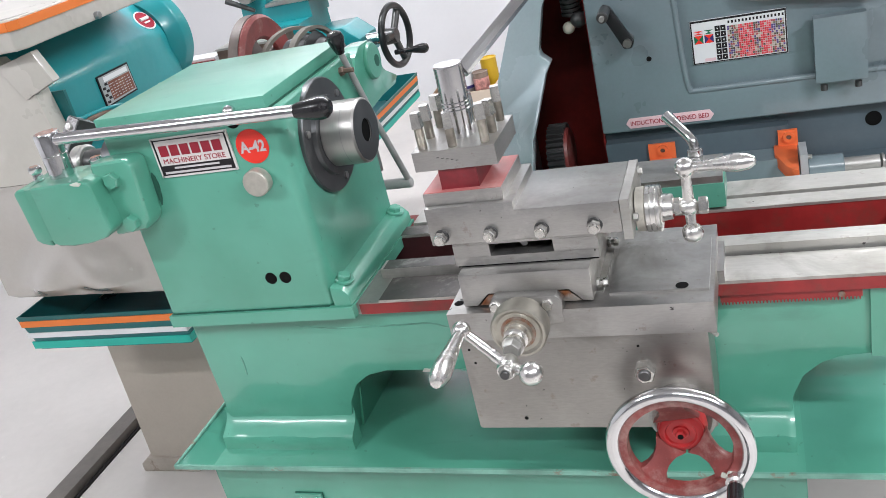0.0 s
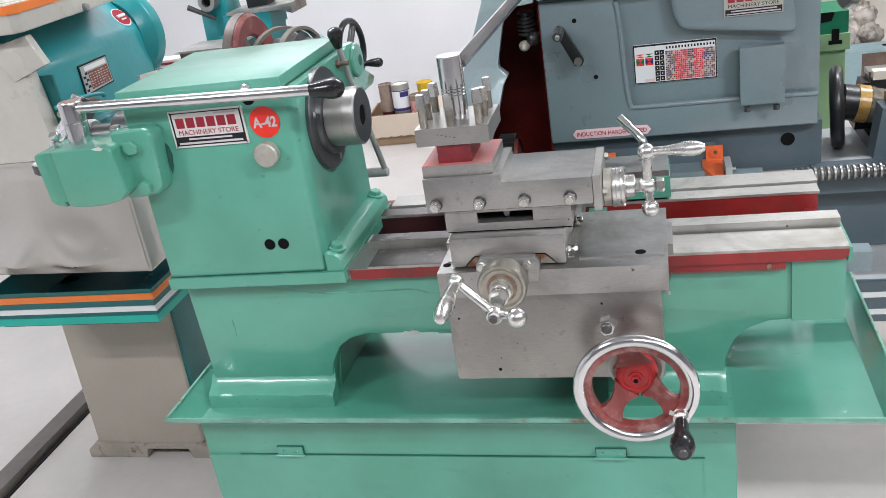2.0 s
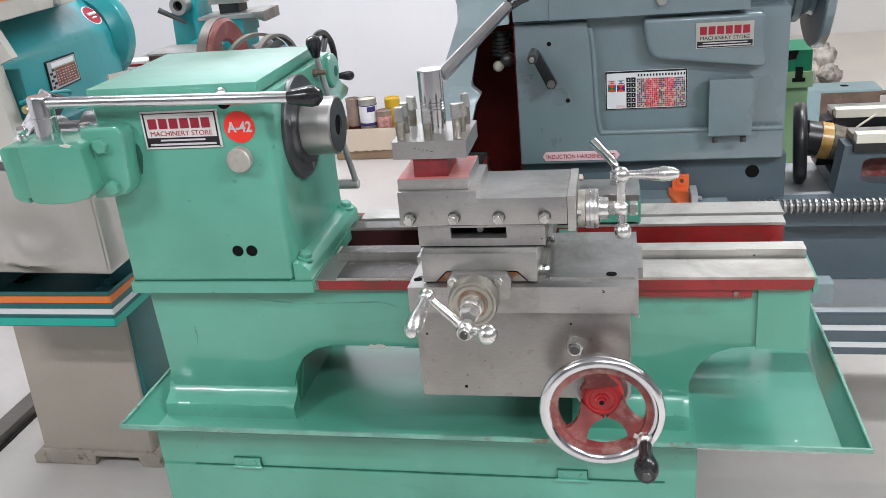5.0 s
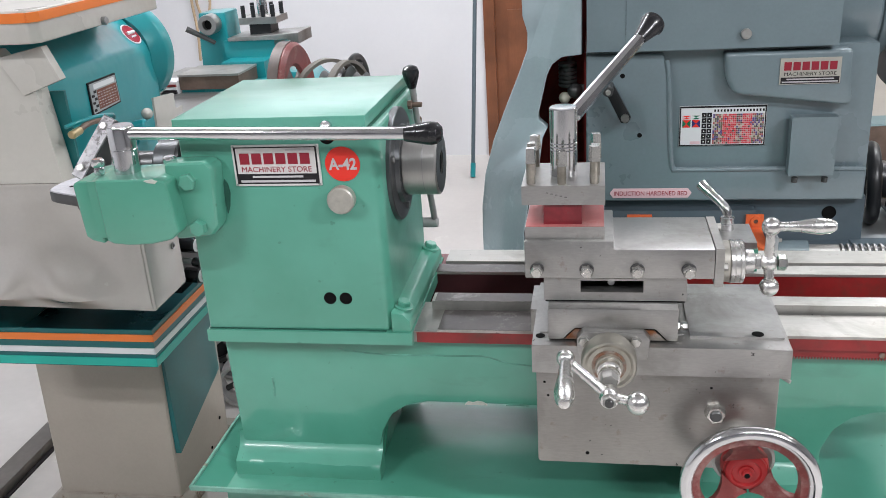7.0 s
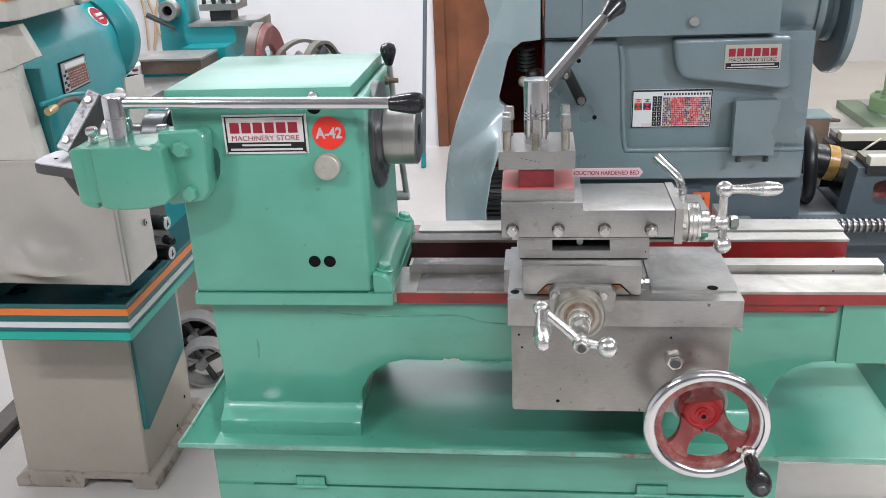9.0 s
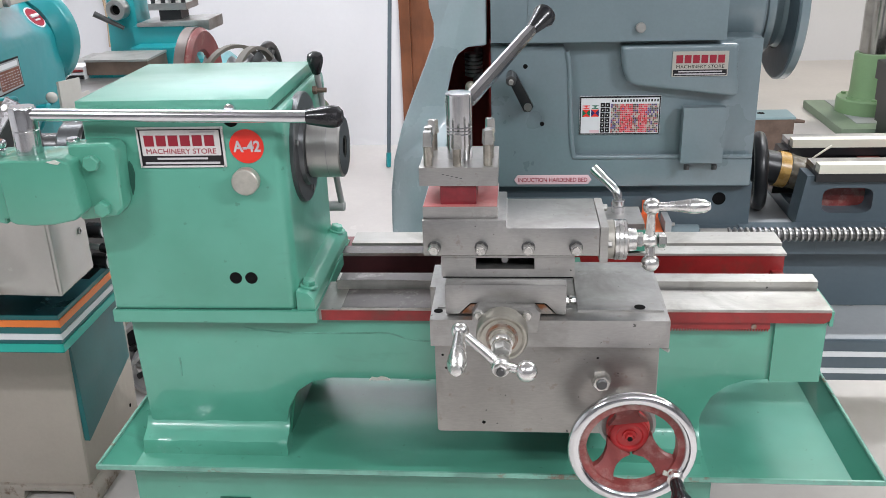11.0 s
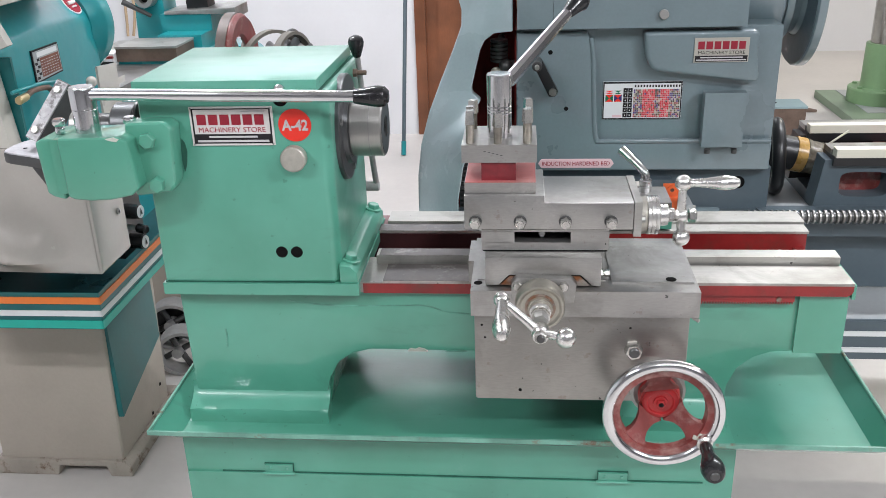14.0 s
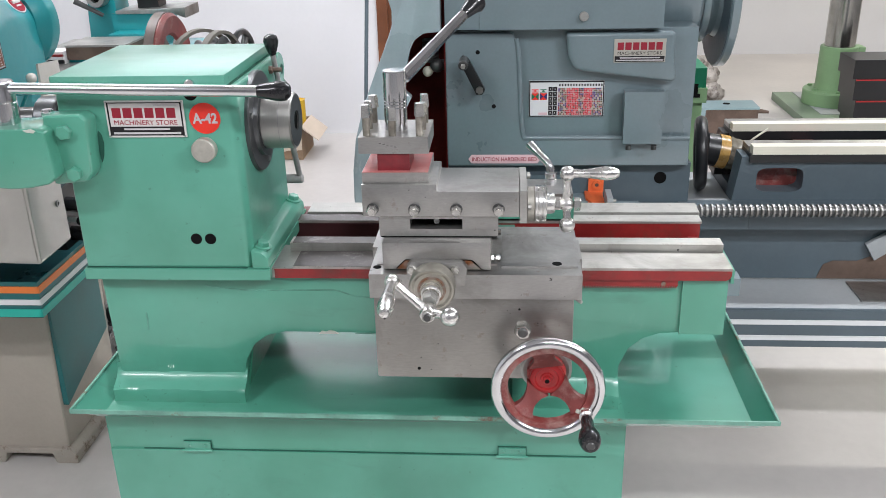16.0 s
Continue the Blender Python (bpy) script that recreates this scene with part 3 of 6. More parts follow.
def uneven_flange(x0, x1):
    """A cast foot with a rounded, wavy nose, filled and painted by brush."""
    prof = [(1.129, 0.7085), (1.1275, 0.722), (1.128, 0.733), (1.130, 0.7385), (1.135, 0.742), (1.145, 0.7475), (1.153, 0.753), (1.159, 0.76), (1.163, 0.769), (1.165, 0.779), (1.165, 0.7085)]
    b, rings, steps = bm(), [], 44
    for k in range(steps + 1):
        x = x0 + (x1 - x0) * k / steps
        end = min(1, min(k, steps - k) / 2)
        row = []
        for n, (y, z) in enumerate(prof):
            off = 0.0022 * noise.noise(Vector((x * 16, n * 0.6, 2.0))) + 0.0012 * noise.noise(Vector((x * 60, n * 1.1, 5.0)))
            free = 0 if n in (0, 9, 10) else 1
            row.append(b.verts.new((x, y + free * (off + 0.002 * (1 - end)), z + free * (off - 0.002 * (1 - end)))))
        rings.append(row)
    for p, q in zip(rings, rings[1:]):
        for n in range(len(prof)):
            m = (n + 1) % len(prof)
            b.faces.new((p[n], p[m], q[m], q[n]))
    b.faces.new(rings[0])
    b.faces.new(rings[-1][::-1])
    return b


# bed: two cheeks with arched feet, webs between them
cheek = [(-0.957, 0.709), (-0.959, 0.80), (-0.963, 0.93), (-0.964, 0.976), (0.213, 0.976), (0.213, 0.861), (0.14, 0.861), (0.10, 0.858),
         (0.07, 0.847), (0.045, 0.825), (0.03, 0.79), (0.02, 0.709), (-0.165, 0.709), (-0.18, 0.79), (-0.2, 0.825), (-0.24, 0.851),
         (-0.615, 0.853), (-0.65, 0.845), (-0.678, 0.825), (-0.697, 0.79), (-0.715, 0.709)]
bed = part("bed", prism(bm(), cheek, "y", 1.16, 1.205, 0.006), CASTGREEN, lathe)
part("bed_cheek", prism(bm(), cheek, "y", 1.44, 1.485, 0.006), CASTGREEN, bed)
part("bed_foot", prism(bm(), [(-0.952, 0.709), (-0.959, 0.97), (-0.68, 0.97), (-0.69, 0.82), (-0.71, 0.709)], "y", 1.2, 1.445), CASTGREEN, bed)
part("bed_foot", prism(bm(), [(-0.16, 0.709), (-0.175, 0.83), (0.03, 0.83), (0.015, 0.709)], "y", 1.2, 1.445), CASTGREEN, bed)
for fx0, fx1 in ((-0.966, -0.7), (-0.175, 0.028)):
    part("foot_flange", uneven_flange(fx0, fx1), GREEN, bed)
part("end_block", box(bm(), 0.135, 0.2165, 1.155, 1.2, 0.861, 0.975, 0.012, 4), CASTGREEN, bed)
part("end_wall", box(bm(), 0.175, 0.21, 1.2, 1.45, 0.87, 0.93, 0.004), CASTGREEN, bed)
part("bed_end_cap", box(bm(), 0.2185, 0.2245, 1.15, 1.262, 0.968, 0.9945, 0.0028, 3), GREEN, bed)
b = prism(bm(), [(-0.62, 0.975), (-0.62, 0.9935), (0.219, 0.9935), (0.219, 0.985), (0.2165, 0.979), (0.209, 0.975)], "y", 1.1465, 1.262)
way = part("front_way", b, RED, bed, "red-painted flank of the front way")
part("way_flat", box(bm(), -0.585, 0.2195, 1.1475, 1.222, 0.9935, 0.9985, 0.0015), WAYSTEEL, way)
part("way_flat", box(bm(), -0.607, 0.2195, 1.2285, 1.262, 0.9935, 1.0125, 0.0015), WAYSTEEL, way)
# thin sheets darken the ways where they mirror dark surroundings
part("dim_film", box(bm(), -0.5845, -0.425, 1.148, 1.2215, 0.998, 0.9989), DIMFILM, way, "brown wiped streaks, darkened for the dim reflection near the headstock")
part("dim_film", box(bm(), -0.602, -0.42, 1.2292, 1.2615, 1.012, 1.0129), DIMFILM, way)
part("way_groove", box(bm(), -0.584, 0.199, 1.221, 1.2295, 0.99, 0.9955), INK, way)
part("lower_pad", box(bm(), -0.66, -0.585, 1.147, 1.26, 0.976, 0.9955, 0.001), APRONSTEEL, way)
b = box(bm(), -0.66, 0.209, 1.388, 1.488, 0.92, 0.9935, 0.002)
way2 = part("rear_way", b, RED, bed, "red-painted flank of the rear way")
part("way_flat", box(bm(), -0.655, 0.212, 1.3865, 1.425, 0.9935, 0.9985, 0.0015), WAYSTEEL, way2)
part("way_flat", box(bm(), -0.615, 0.215, 1.431, 1.49, 0.9935, 1.002, 0.0015), WAYSTEEL, way2)
part("way_groove", box(bm(), -0.655, 0.212, 1.424, 1.432, 0.99, 0.9955), INK, way2)
# same painted dim reflection on the rear way
part("dim_film", box(bm(), -0.65, -0.425, 1.3872, 1.4245, 0.998, 0.9989), DIMFILM, way2)
# near-black sheet over the left part of the red flank
part("rear_flank", box(bm(), -0.66, -0.28, 1.3845, 1.3882, 0.92, 0.993), GAPDARK, way2)
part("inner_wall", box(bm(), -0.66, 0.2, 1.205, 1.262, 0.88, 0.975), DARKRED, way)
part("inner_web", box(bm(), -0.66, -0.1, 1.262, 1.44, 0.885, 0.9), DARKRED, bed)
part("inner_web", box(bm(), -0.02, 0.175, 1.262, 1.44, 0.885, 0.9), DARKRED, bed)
part("end_rib", box(bm(), 0.186, 0.206, 1.262, 1.388, 0.9, 0.965, 0.003), RED, bed)
rack = part("rack", box(bm(), -0.06, 0.125, 1.1505, 1.162, 0.962, 0.976), RED, bed)
b = bm()
for i in range(40):
    x = -0.059 + i * 0.0046
    prism(b, [(x, 0.9625), (x + 0.0008, 0.9575), (x + 0.0022, 0.9575), (x + 0.003, 0.9625)], "y", 1.1507, 1.16)
toothing = part("rack_toothing", b, RED, rack)
toothing["kind"] = "stuff"
b = rod(bm(), (0.099, 1.1510, 0.967), (0.099, 1.1485, 0.967), 0.0045, seg=16)
part("rack_screw", b, RUSTED, rack)
part("bracket_stub", box(bm(), 0.213, 0.318, 1.44, 1.48, 0.805, 0.846, 0.003), GREY, lathe, "grey painted bracket end")

# brush ridges and a chipped lip on the bed front
b = sweep(bm(), [(-0.76, 1.1622, 0.953), (-0.742, 1.1622, 0.949), (-0.677, 1.1622, 0.943), (-0.561, 1.1622, 0.944), (-0.511, 1.1622, 0.944), (-0.475, 1.1622, 0.933), (-0.43, 1.1622, 0.928)], 0.0028, 12)
part("paint_ridge", b, GREENLINE, bed)
part("paint_run", sweep(bm(), [(-0.886, 1.1615, 0.893), (-0.885, 1.1613, 0.875), (-0.887, 1.1616, 0.855)], 0.0024, 10), GREENLINE, bed)
part("bare_spot", prism(bm(), [(-0.652, 1.311), (-0.64, 1.318), (-0.63, 1.32), (-0.622, 1.326), (-0.615, 1.322), (-0.627, 1.31), (-0.643, 1.304)], "z", 0.7078, 0.7086), DARKSTEEL, tray, "dark bare spot in the paint")
part("chipped_lip", prism(bm(), [(-0.548, 0.8515), (-0.543, 0.858), (-0.534, 0.8555), (-0.527, 0.8595), (-0.517, 0.857), (-0.511, 0.8515)], "y", 1.1585, 1.163), CHIP, bed, "chipped paint showing pale filler")
part("chipped_lip", prism(bm(), [(-0.48, 0.8515), (-0.475, 0.8545), (-0.452, 0.8555), (-0.44, 0.8515)], "y", 1.159, 1.163), GREENLINE, bed)

# headstock
hs = part("headstock", prism(bm(), [(-0.975, 1.137), (-0.666, 1.137), (-0.655, 1.15), (-0.657, 1.447), (-0.975, 1.447)], "z", 0.998, 1.3365, 0.007, 3), GREEN, lathe)
part("base_flange", box(bm(), -0.978, -0.625, 1.131, 1.46, 0.977, 0.9985, 0.003), GREEN, hs)
part("base_seam", box(bm(), -0.974, -0.668, 1.1362, 1.14, 0.9975, 1.0), DARKGREEN, hs)
part("foot", prism(bm(), [(-0.658, 0.9985), (-0.658, 1.034), (-0.638, 1.03), (-0.627, 1.018), (-0.626, 0.9985)], "y", 1.135, 1.452, 0.003), GREEN, hs)
part("lid", prism(bm(), [(-0.983, 1.142), (-0.672, 1.142), (-0.672, 1.453), (-0.983, 1.453)], "z", 1.3375, 1.358, 0.003), GREEN, hs)
part("lid_lip", box(bm(), -0.978, -0.668, 1.1385, 1.45, 1.3335, 1.338), DARKGREEN, hs)
for by in (1.165, 1.425):
    b = turned(bm(), [(0, 0), (0.0165, 0), (0.0165, 0.0035), (0.0155, 0.004), (0, 0.004)], (-0.643, by, 1.0305), (0.25, 0, 1))
    hexagon(b, (-0.6425, by, 1.034), (0.25, 0, 1), 0.0205, 0.009, 0.3)
    part("holding_bolt", b, GREEN, hs, "green painted hexagon bolt")
b = turned(bm(), [(0, 0), (0.019, 0), (0.0215, 0.003), (0.0215, 0.018), (0.0195, 0.02), (0, 0.02)], (-0.717, 1.137, 1.230), (0, -1, 0), 40)
part("index_knob", b, PALEALLOY, hs, "plain steel round knob")
for hx in (-0.757, -0.7305):
    part("oil_hole", turned(bm(), [(0, 0), (0.0105, 0), (0.0105, 0.0006), (0, 0.0006)], (hx, 1.137, 1.0575), (0, -1, 0), 24), BLACK, hs)
cap = part("filler_cap", turned(bm(), [(0, 0), (0.0125, 0), (0.0125, 0.003), (0, 0.003)], (-0.733, 1.139, 1.328), (0, -1, 0), 24), BLACK, hs, "black oil hole with a chromed ball cap")
part("cap_ball", ball(bm(), (-0.733, 1.137, 1.342), 0.0105, 20), CHROME, cap)
# spindle
b = turned(bm(), [(0, 0), (0.092, 0), (0.094, 0.002), (0.094, 0.011), (0.092, 0.013), (0.066, 0.013), (0.064, 0.02), (0, 0.02)], (-0.6605, 1.268, 1.246), (1, 0, 0), 56)
flange = part("spindle_flange", b, FLANGESTEEL, lathe)
for k in range(3):
    a = 2 * math.pi * k / 3 + 0.35
    part("flange_screw", turned(bm(), [(0, 0), (0.006, 0), (0.006, 0.003), (0, 0.003)], (-0.6475, 1.268 - 0.079 * math.cos(a), 1.246 + 0.079 * math.sin(a)), (1, 0, 0), 12), SCREW, flange)
b = turned(bm(), [(0, 0), (0.056, 0), (0.056, 0.004), (0, 0.004)], (-0.644, 1.268, 1.246), (1, 0, 0), 48)
part("spindle_collar", b, FLANGESTEEL, flange)
b = turned(bm(), [(0.02, -0.0135), (0.051, -0.0135), (0.0525, -0.012), (0.0525, 0.041), (0.05, 0.0435), (0.024, 0.0435), (0.019, 0.038), (0.0185, -0.03), (0.02, -0.0135)], (-0.6265, 1.268, 1.246), (1, 0, 0), 56)
nose = part("spindle_nose", b, TURNED, lathe)
part("nose_face", turned(bm(), [(0.0188, 0), (0.0485, 0), (0.0485, 0.0006), (0.0188, 0.0006), (0.0188, 0)], (-0.583, 1.268, 1.246), (1, 0, 0), 48), FLANGESTEEL, nose, "dull dark end face")
part("spindle_bore", turned(bm(), [(0, 0), (0.0205, 0), (0.0205, 0.001), (0, 0.001)], (-0.5868, 1.268, 1.246), (1, 0, 0), 32), BLACK, nose)
part("groove", turned(bm(), [(0.0526, 0), (0.0528, 0.0004), (0.0526, 0.0008)], (-0.606, 1.268, 1.246), (1, 0, 0), 56), SCREW, nose)

# name plate with bars for the lettered name
plate = part("name_plate", box(bm(), -0.8875, -0.7475, 1.1342, 1.1372, 1.251, 1.3165, 0.0015), PLATE, hs, "aluminium name plate with maroon and black print")
for x0, x1, z0, z1 in ((-0.884, -0.751, 1.312, 1.3135), (-0.884, -0.8815, 1.254, 1.3135), (-0.7535, -0.751, 1.254, 1.3135)):
    part("border", box(bm(), x0, x1, 1.1335, 1.1343, z0, z1), INK, plate)
part("print_band", box(bm(), -0.8815, -0.7535, 1.1336, 1.1343, 1.2545, 1.2705), INK, plate)
for i in range(6):
    part("name_bar", prism(bm(), [(-0.876 + i * 0.0195, 1.286), (-0.876 + i * 0.0195, 1.3035), (-0.8605 + i * 0.0195, 1.3035), (-0.8605 + i * 0.0195, 1.286)], "y", 1.1335, 1.1343), MAROON, plate)
lettering("trade_line", "MACHINERY STORE", -0.8745, 1.1342, 1.2735, 0.113, 0.0085, MAROON, plate)
for x0, x1, z0, z1 in ((-0.858, -0.776, 1.2645, 1.2675), (-0.878, -0.757, 1.257, 1.2605), (-0.80, -0.76, 1.3075, 1.3095)):
    part("address_bar", box(bm(), x0, x1, 1.133, 1.1337, z0, z1), PRINTGREY, plate)
for rx in (-0.8845, -0.7505):
    for rz in (1.2535, 1.314):
        part("rivet", ball(bm(), (rx, 1.134, rz), 0.0018, 10), CHROME, plate)
tag = part("number_tag", turned(bm(), [(0, 0), (0.0275, 0), (0.0275, 0.0012), (0, 0.0012)], (-0.7125, 1.1372, 1.284), (0, -1, 0), 40), TAGRED, hs, "round red adhesive tag")
lettering("tag_mark", "A-42", -0.7345, 1.136, 1.275, 0.044, 0.0185, PRINTGREY, tag, bold=0.03)

# lever bracket
# dark wedge on the face stands in for shade beside the bracket flange
part("gap_shade", prism(bm(), [(-0.907, 1.262), (-0.9025, 1.255), (-0.9005, 1.24), (-0.904, 1.218), (-0.909, 1.205), (-0.912, 1.24)], "y", 1.1345, 1.1375), DARKGREEN, hs, "dark wedge painted as the gap's shade beside the lever bracket")
prof = [(-1.086, 1.284), (-0.985, 1.286), (-0.968, 1.28), (-0.96, 1.2), (-0.975, 1.187), (-1.01, 1.18), (-1.045, 1.178), (-1.073, 1.18), (-1.084, 1.185)]
bracket = part("lever_bracket", prism(bm(), prof, "y", 1.062, 1.15, 0.014, 3), CASTGREEN, lathe)
part("bracket_flange", prism(bm(), [(-0.985, 1.30), (-0.918, 1.302), (-0.905, 1.292), (-0.912, 1.195), (-0.922, 1.181), (-0.985, 1.175)], "y", 1.095, 1.138, 0.009, 3), CASTGREEN, bracket)
part("bracket_lobe", prism(bm(), [(-1.127, 1.276), (-1.118, 1.281), (-1.094, 1.282), (-1.0915, 1.178), (-1.112, 1.183), (-1.122, 1.19)], "y", 1.069, 1.16, 0.009, 3), CASTGREEN, bracket)
part("lobe_groove", box(bm(), -1.1, -1.08, 1.067, 1.15, 1.19, 1.281, 0.002), CASTGREEN, bracket)
for bx, bz, s in ((-0.947, 1.272, 0.2), (-0.942, 1.197, 0.5)):
    part("bracket_bolt", hexagon(bm(), (bx, 1.096, bz), (0, -1, 0), 0.024, 0.012, s), CASTGREEN, bracket, "green painted hexagon bolt")
for ox, oy in ((-1.098, 1.105), (-0.982, 1.115)):
    b = turned(bm(), [(0, 0), (0.008, 0), (0.008, 0.009), (0.006, 0.011), (0.009, 0.013), (0.0105, 0.016), (0.0105, 0.022), (0.008, 0.025), (0, 0.025)], (ox, oy, 1.282), (0, 0, 1), 20)
    part("oiler", b, CHROME, bracket)
b = prism(bm(), [(-1.003, 1.2835), (-0.99, 1.2855), (-0.981, 1.2825), (-0.985, 1.279), (-0.996, 1.2805)], "y", 1.0605, 1.069)
part("paint_chip", b, CHIP, bracket, "chipped paint showing pale filler")
b = turned(bm(), [(0, 0), (0.0205, 0), (0.0205, 0.042), (0.0197, 0.043), (0.0205, 0.044), (0.0205, 0.076), (0.0185, 0.0795), (0, 0.0795)], (-1.052, 1.11, 1.279), (0, 0, 1), 40)
lever = part("lever_post", b, CHROME, lathe, "chromed post of the long lever")
part("lever_bar", rod(bm(), (-1.036, 1.108, 1.3455), (-0.596, 1.1, 1.339), 0.0098, seg=28), CHROME, lever)
b = turned(bm(), [(0, 0), (0.0105, 0), (0.0118, 0.004), (0.0165, 0.032), (0.0172, 0.04), (0.0155, 0.049), (0.0095, 0.055), (0, 0.0565)], (-0.604, 1.1, 1.339), (1, 0, 0), 32)
part("lever_grip", b, BLACKPLASTIC, lever)
# swing frame and shaft end behind the bracket
A, B = Vector((-1.218, 1.36, 1.308)), Vector((-1.267, 1.31, 1.222))
d = (B - A).normalized()
n = d.cross(Vector((1, 0, 0))).normalized()
n = n if n.z > 0 else -n
w = d.cross(n)
turn = Matrix((( w.x, d.x, n.x, A.x), (w.y, d.y, n.y, A.y), (w.z, d.z, n.z, A.z), (0, 0, 0, 1)))
L = (B - A).length


def leaning(x0, x1, y0, y1, z0, z1, bev):
    out = bm()
    merge(out, box(bm(), x0, x1, y0, y1, z0, z1, bev), turn)
    return out


sw = part("swing_frame", leaning(-0.014, 0.014, -0.008, L + 0.008, -0.055, -0.004, 0.004), DARKSTEEL, lathe, "dark cast swing frame with a hammered bright face")
part("swing_face", leaning(-0.0125, 0.0125, -0.006, L + 0.006, -0.004, 0.0, 0.002), HAMMERED, sw, "hammered bright steel face")
for u in (0.012, L - 0.012):
    b = bm()
    merge(b, hexagon(bm(), (0.0, u, 0.0), (0, 0, 1), 0.013, 0.006, 0.3), turn)
    part("swing_bolt", b, STEELBRIGHT, sw)
lug = [(-1.334, 1.325), (-1.33, 1.305), (-1.312, 1.294), (-1.261, 1.274), (-1.213, 1.252), (-1.18, 1.252), (-1.2, 1.34), (-1.3, 1.4), (-1.325, 1.38), (-1.333, 1.35)]
part("swing_lug", prism(bm(), lug, "z", 1.17, 1.19, 0.003), DARKSTEEL, sw)
part("lug_face", prism(bm(), [(x * 0.98 - 0.0252, y * 0.98 + 0.026) for x, y in lug], "z", 1.19, 1.1925), LUGPAINT, sw)
part("lug_hole", turned(bm(), [(0, 0), (0.004, 0), (0.004, 0.0008), (0, 0.0008)], (-1.296, 1.325, 1.1925), (0, 0, 1), 12), BLACK, sw)
part("swing_tail", prism(bm(), [(-1.26, 1.172), (-1.238, 1.135), (-1.205, 1.125), (-1.19, 1.172)], "y", 1.27, 1.32, 0.004), DARKSTEEL, sw)
part("shaft_end", rod(bm(), (-1.14, 1.268, 1.25), (-0.97, 1.268, 1.25), 0.024, seg=32), DARKSTEEL, lathe)
part("shaft_gear", rod(bm(), (-1.075, 1.268, 1.25), (-1.03, 1.268, 1.25), 0.044, seg=40, bev=0.004), FLANGESTEEL, lathe)
part("shaft_flange", rod(bm(), (-1.03, 1.268, 1.25), (-1.02, 1.268, 1.25), 0.052, seg=40, bev=0.003), BLACKPAINT, lathe)
part("shaft_collar", rod(bm(), (-1.005, 1.268, 1.25), (-0.974, 1.268, 1.25), 0.048, seg=40, bev=0.004), TURNED, lathe)
part("shaft_collar", rod(bm(), (-1.155, 1.268, 1.25), (-1.13, 1.268, 1.25), 0.034, seg=40, bev=0.004), TURNED, lathe)

# rear bracket, lever and countershaft
rb = part("rear_bracket", prism(bm(), [(1.448, 1.17), (1.448, 1.24), (1.54, 1.26), (1.566, 1.297), (1.6, 1.311), (1.645, 1.31), (1.672, 1.288), (1.68, 1.262), (1.69, 1.24), (1.702, 1.231), (1.75, 1.208), (1.751, 1.203), (1.734, 1.192), (1.655, 1.193), (1.57, 1.186)], "x", -0.742, -0.706, 0.005), CASTGREEN, lathe)
b = turned(bm(), [(0, 0), (0.037, 0), (0.037, 0.006), (0.034, 0.009), (0, 0.009)], (-0.707, 1.637, 1.27), (1, 0, 0), 32)
part("boss", b, CASTGREEN, rb)
part("boss_hole", turned(bm(), [(0, 0), (0.012, 0), (0.012, 0.001), (0, 0.001)], (-0.6985, 1.648, 1.267), (1, 0, 0), 20), DARKGREEN, rb)
part("bracket_shelf", box(bm(), -0.8, -0.735, 1.448, 1.6, 1.12, 1.175, 0.008), CASTGREEN, rb)
b = rod(bm(), (-0.647, 1.378, 1.365), (-0.652, 1.47, 1.19), 0.0055, seg=16)
rod(b, (-0.652, 1.47, 1.19), (-0.655, 1.553, 1.045), 0.006, 0.0065, seg=16)
rl = part("reverse_lever", b, RIMGREY, lathe, "thin dull steel reverse lever")
b = turned(bm(), [(0, 0), (0.007, 0), (0.0085, 0.004), (0.0135, 0.02), (0.0148, 0.028), (0.0125, 0.036), (0.006, 0.04), (0, 0.0405)], (-0.6475, 1.386, 1.348), (0.02, -0.22, 1), 28)
part("lever_grip", b, BLACKPLASTIC, rl)
part("lever_shaft", rod(bm(), (-0.72, 1.553, 1.037), (-0.648, 1.553, 1.037), 0.0105, seg=20, bev=0.002), RIMGREY, rl)
b = rod(bm(), (-0.66, 1.385, 1.318), (-0.632, 1.385, 1.318), 0.0045, seg=12)
hexagon(b, (-0.657, 1.385, 1.318), (1, 0, 0), 0.014, 0.008)
part("stop_screw", b, RUST, rl)
PY, PZ = 1.69, 1.272
cs = part("countershaft", rod(bm(), (-1.05, PY, PZ), (-0.72, PY, PZ), 0.014, seg=20), TURNED, lathe)
b = turned(bm(), [(0.1, 0), (0.118, 0), (0.118, 0.022), (0.1, 0.022), (0.1, 0)], (-0.988, PY, PZ), (1, 0, 0), 56)
part("pulley_rim", b, RIMBROWN, cs, "dull grey rim of the belt pulley")
b = turned(bm(), [(0.068, 0.0), (0.116, 0), (0.1165, 0.006), (0.109, 0.014), (0.072, 0.006), (0.066, 0.0), (0.068, 0.0)], (-0.968, PY, PZ), (1, 0, 0), 56)
part("pulley_face", b, PULLEYFACE, cs, "worn red face of the belt pulley")
b = turned(bm(), [(0, 0), (0.045, 0), (0.04, 0.03), (0, 0.03)], (-0.99, PY, PZ), (1, 0, 0), 32)
for k in range(4):
    a = 2 * math.pi * k / 4 + 0.25
    c, s_ = math.cos(a), math.sin(a)
    out = [(0.03, 0.03), (0.055, 0.018), (0.07, 0.018), (0.104, 0.03)]
    out = out + [(u, -w_) for u, w_ in reversed(out)]
    prism(b, [(PY + u * c - w_ * s_, PZ + u * s_ + w_ * c) for u, w_ in out], "x", -0.984, -0.972, 0.003)
part("pulley_web", b, RIMBROWN, cs, "grey web of the belt pulley")
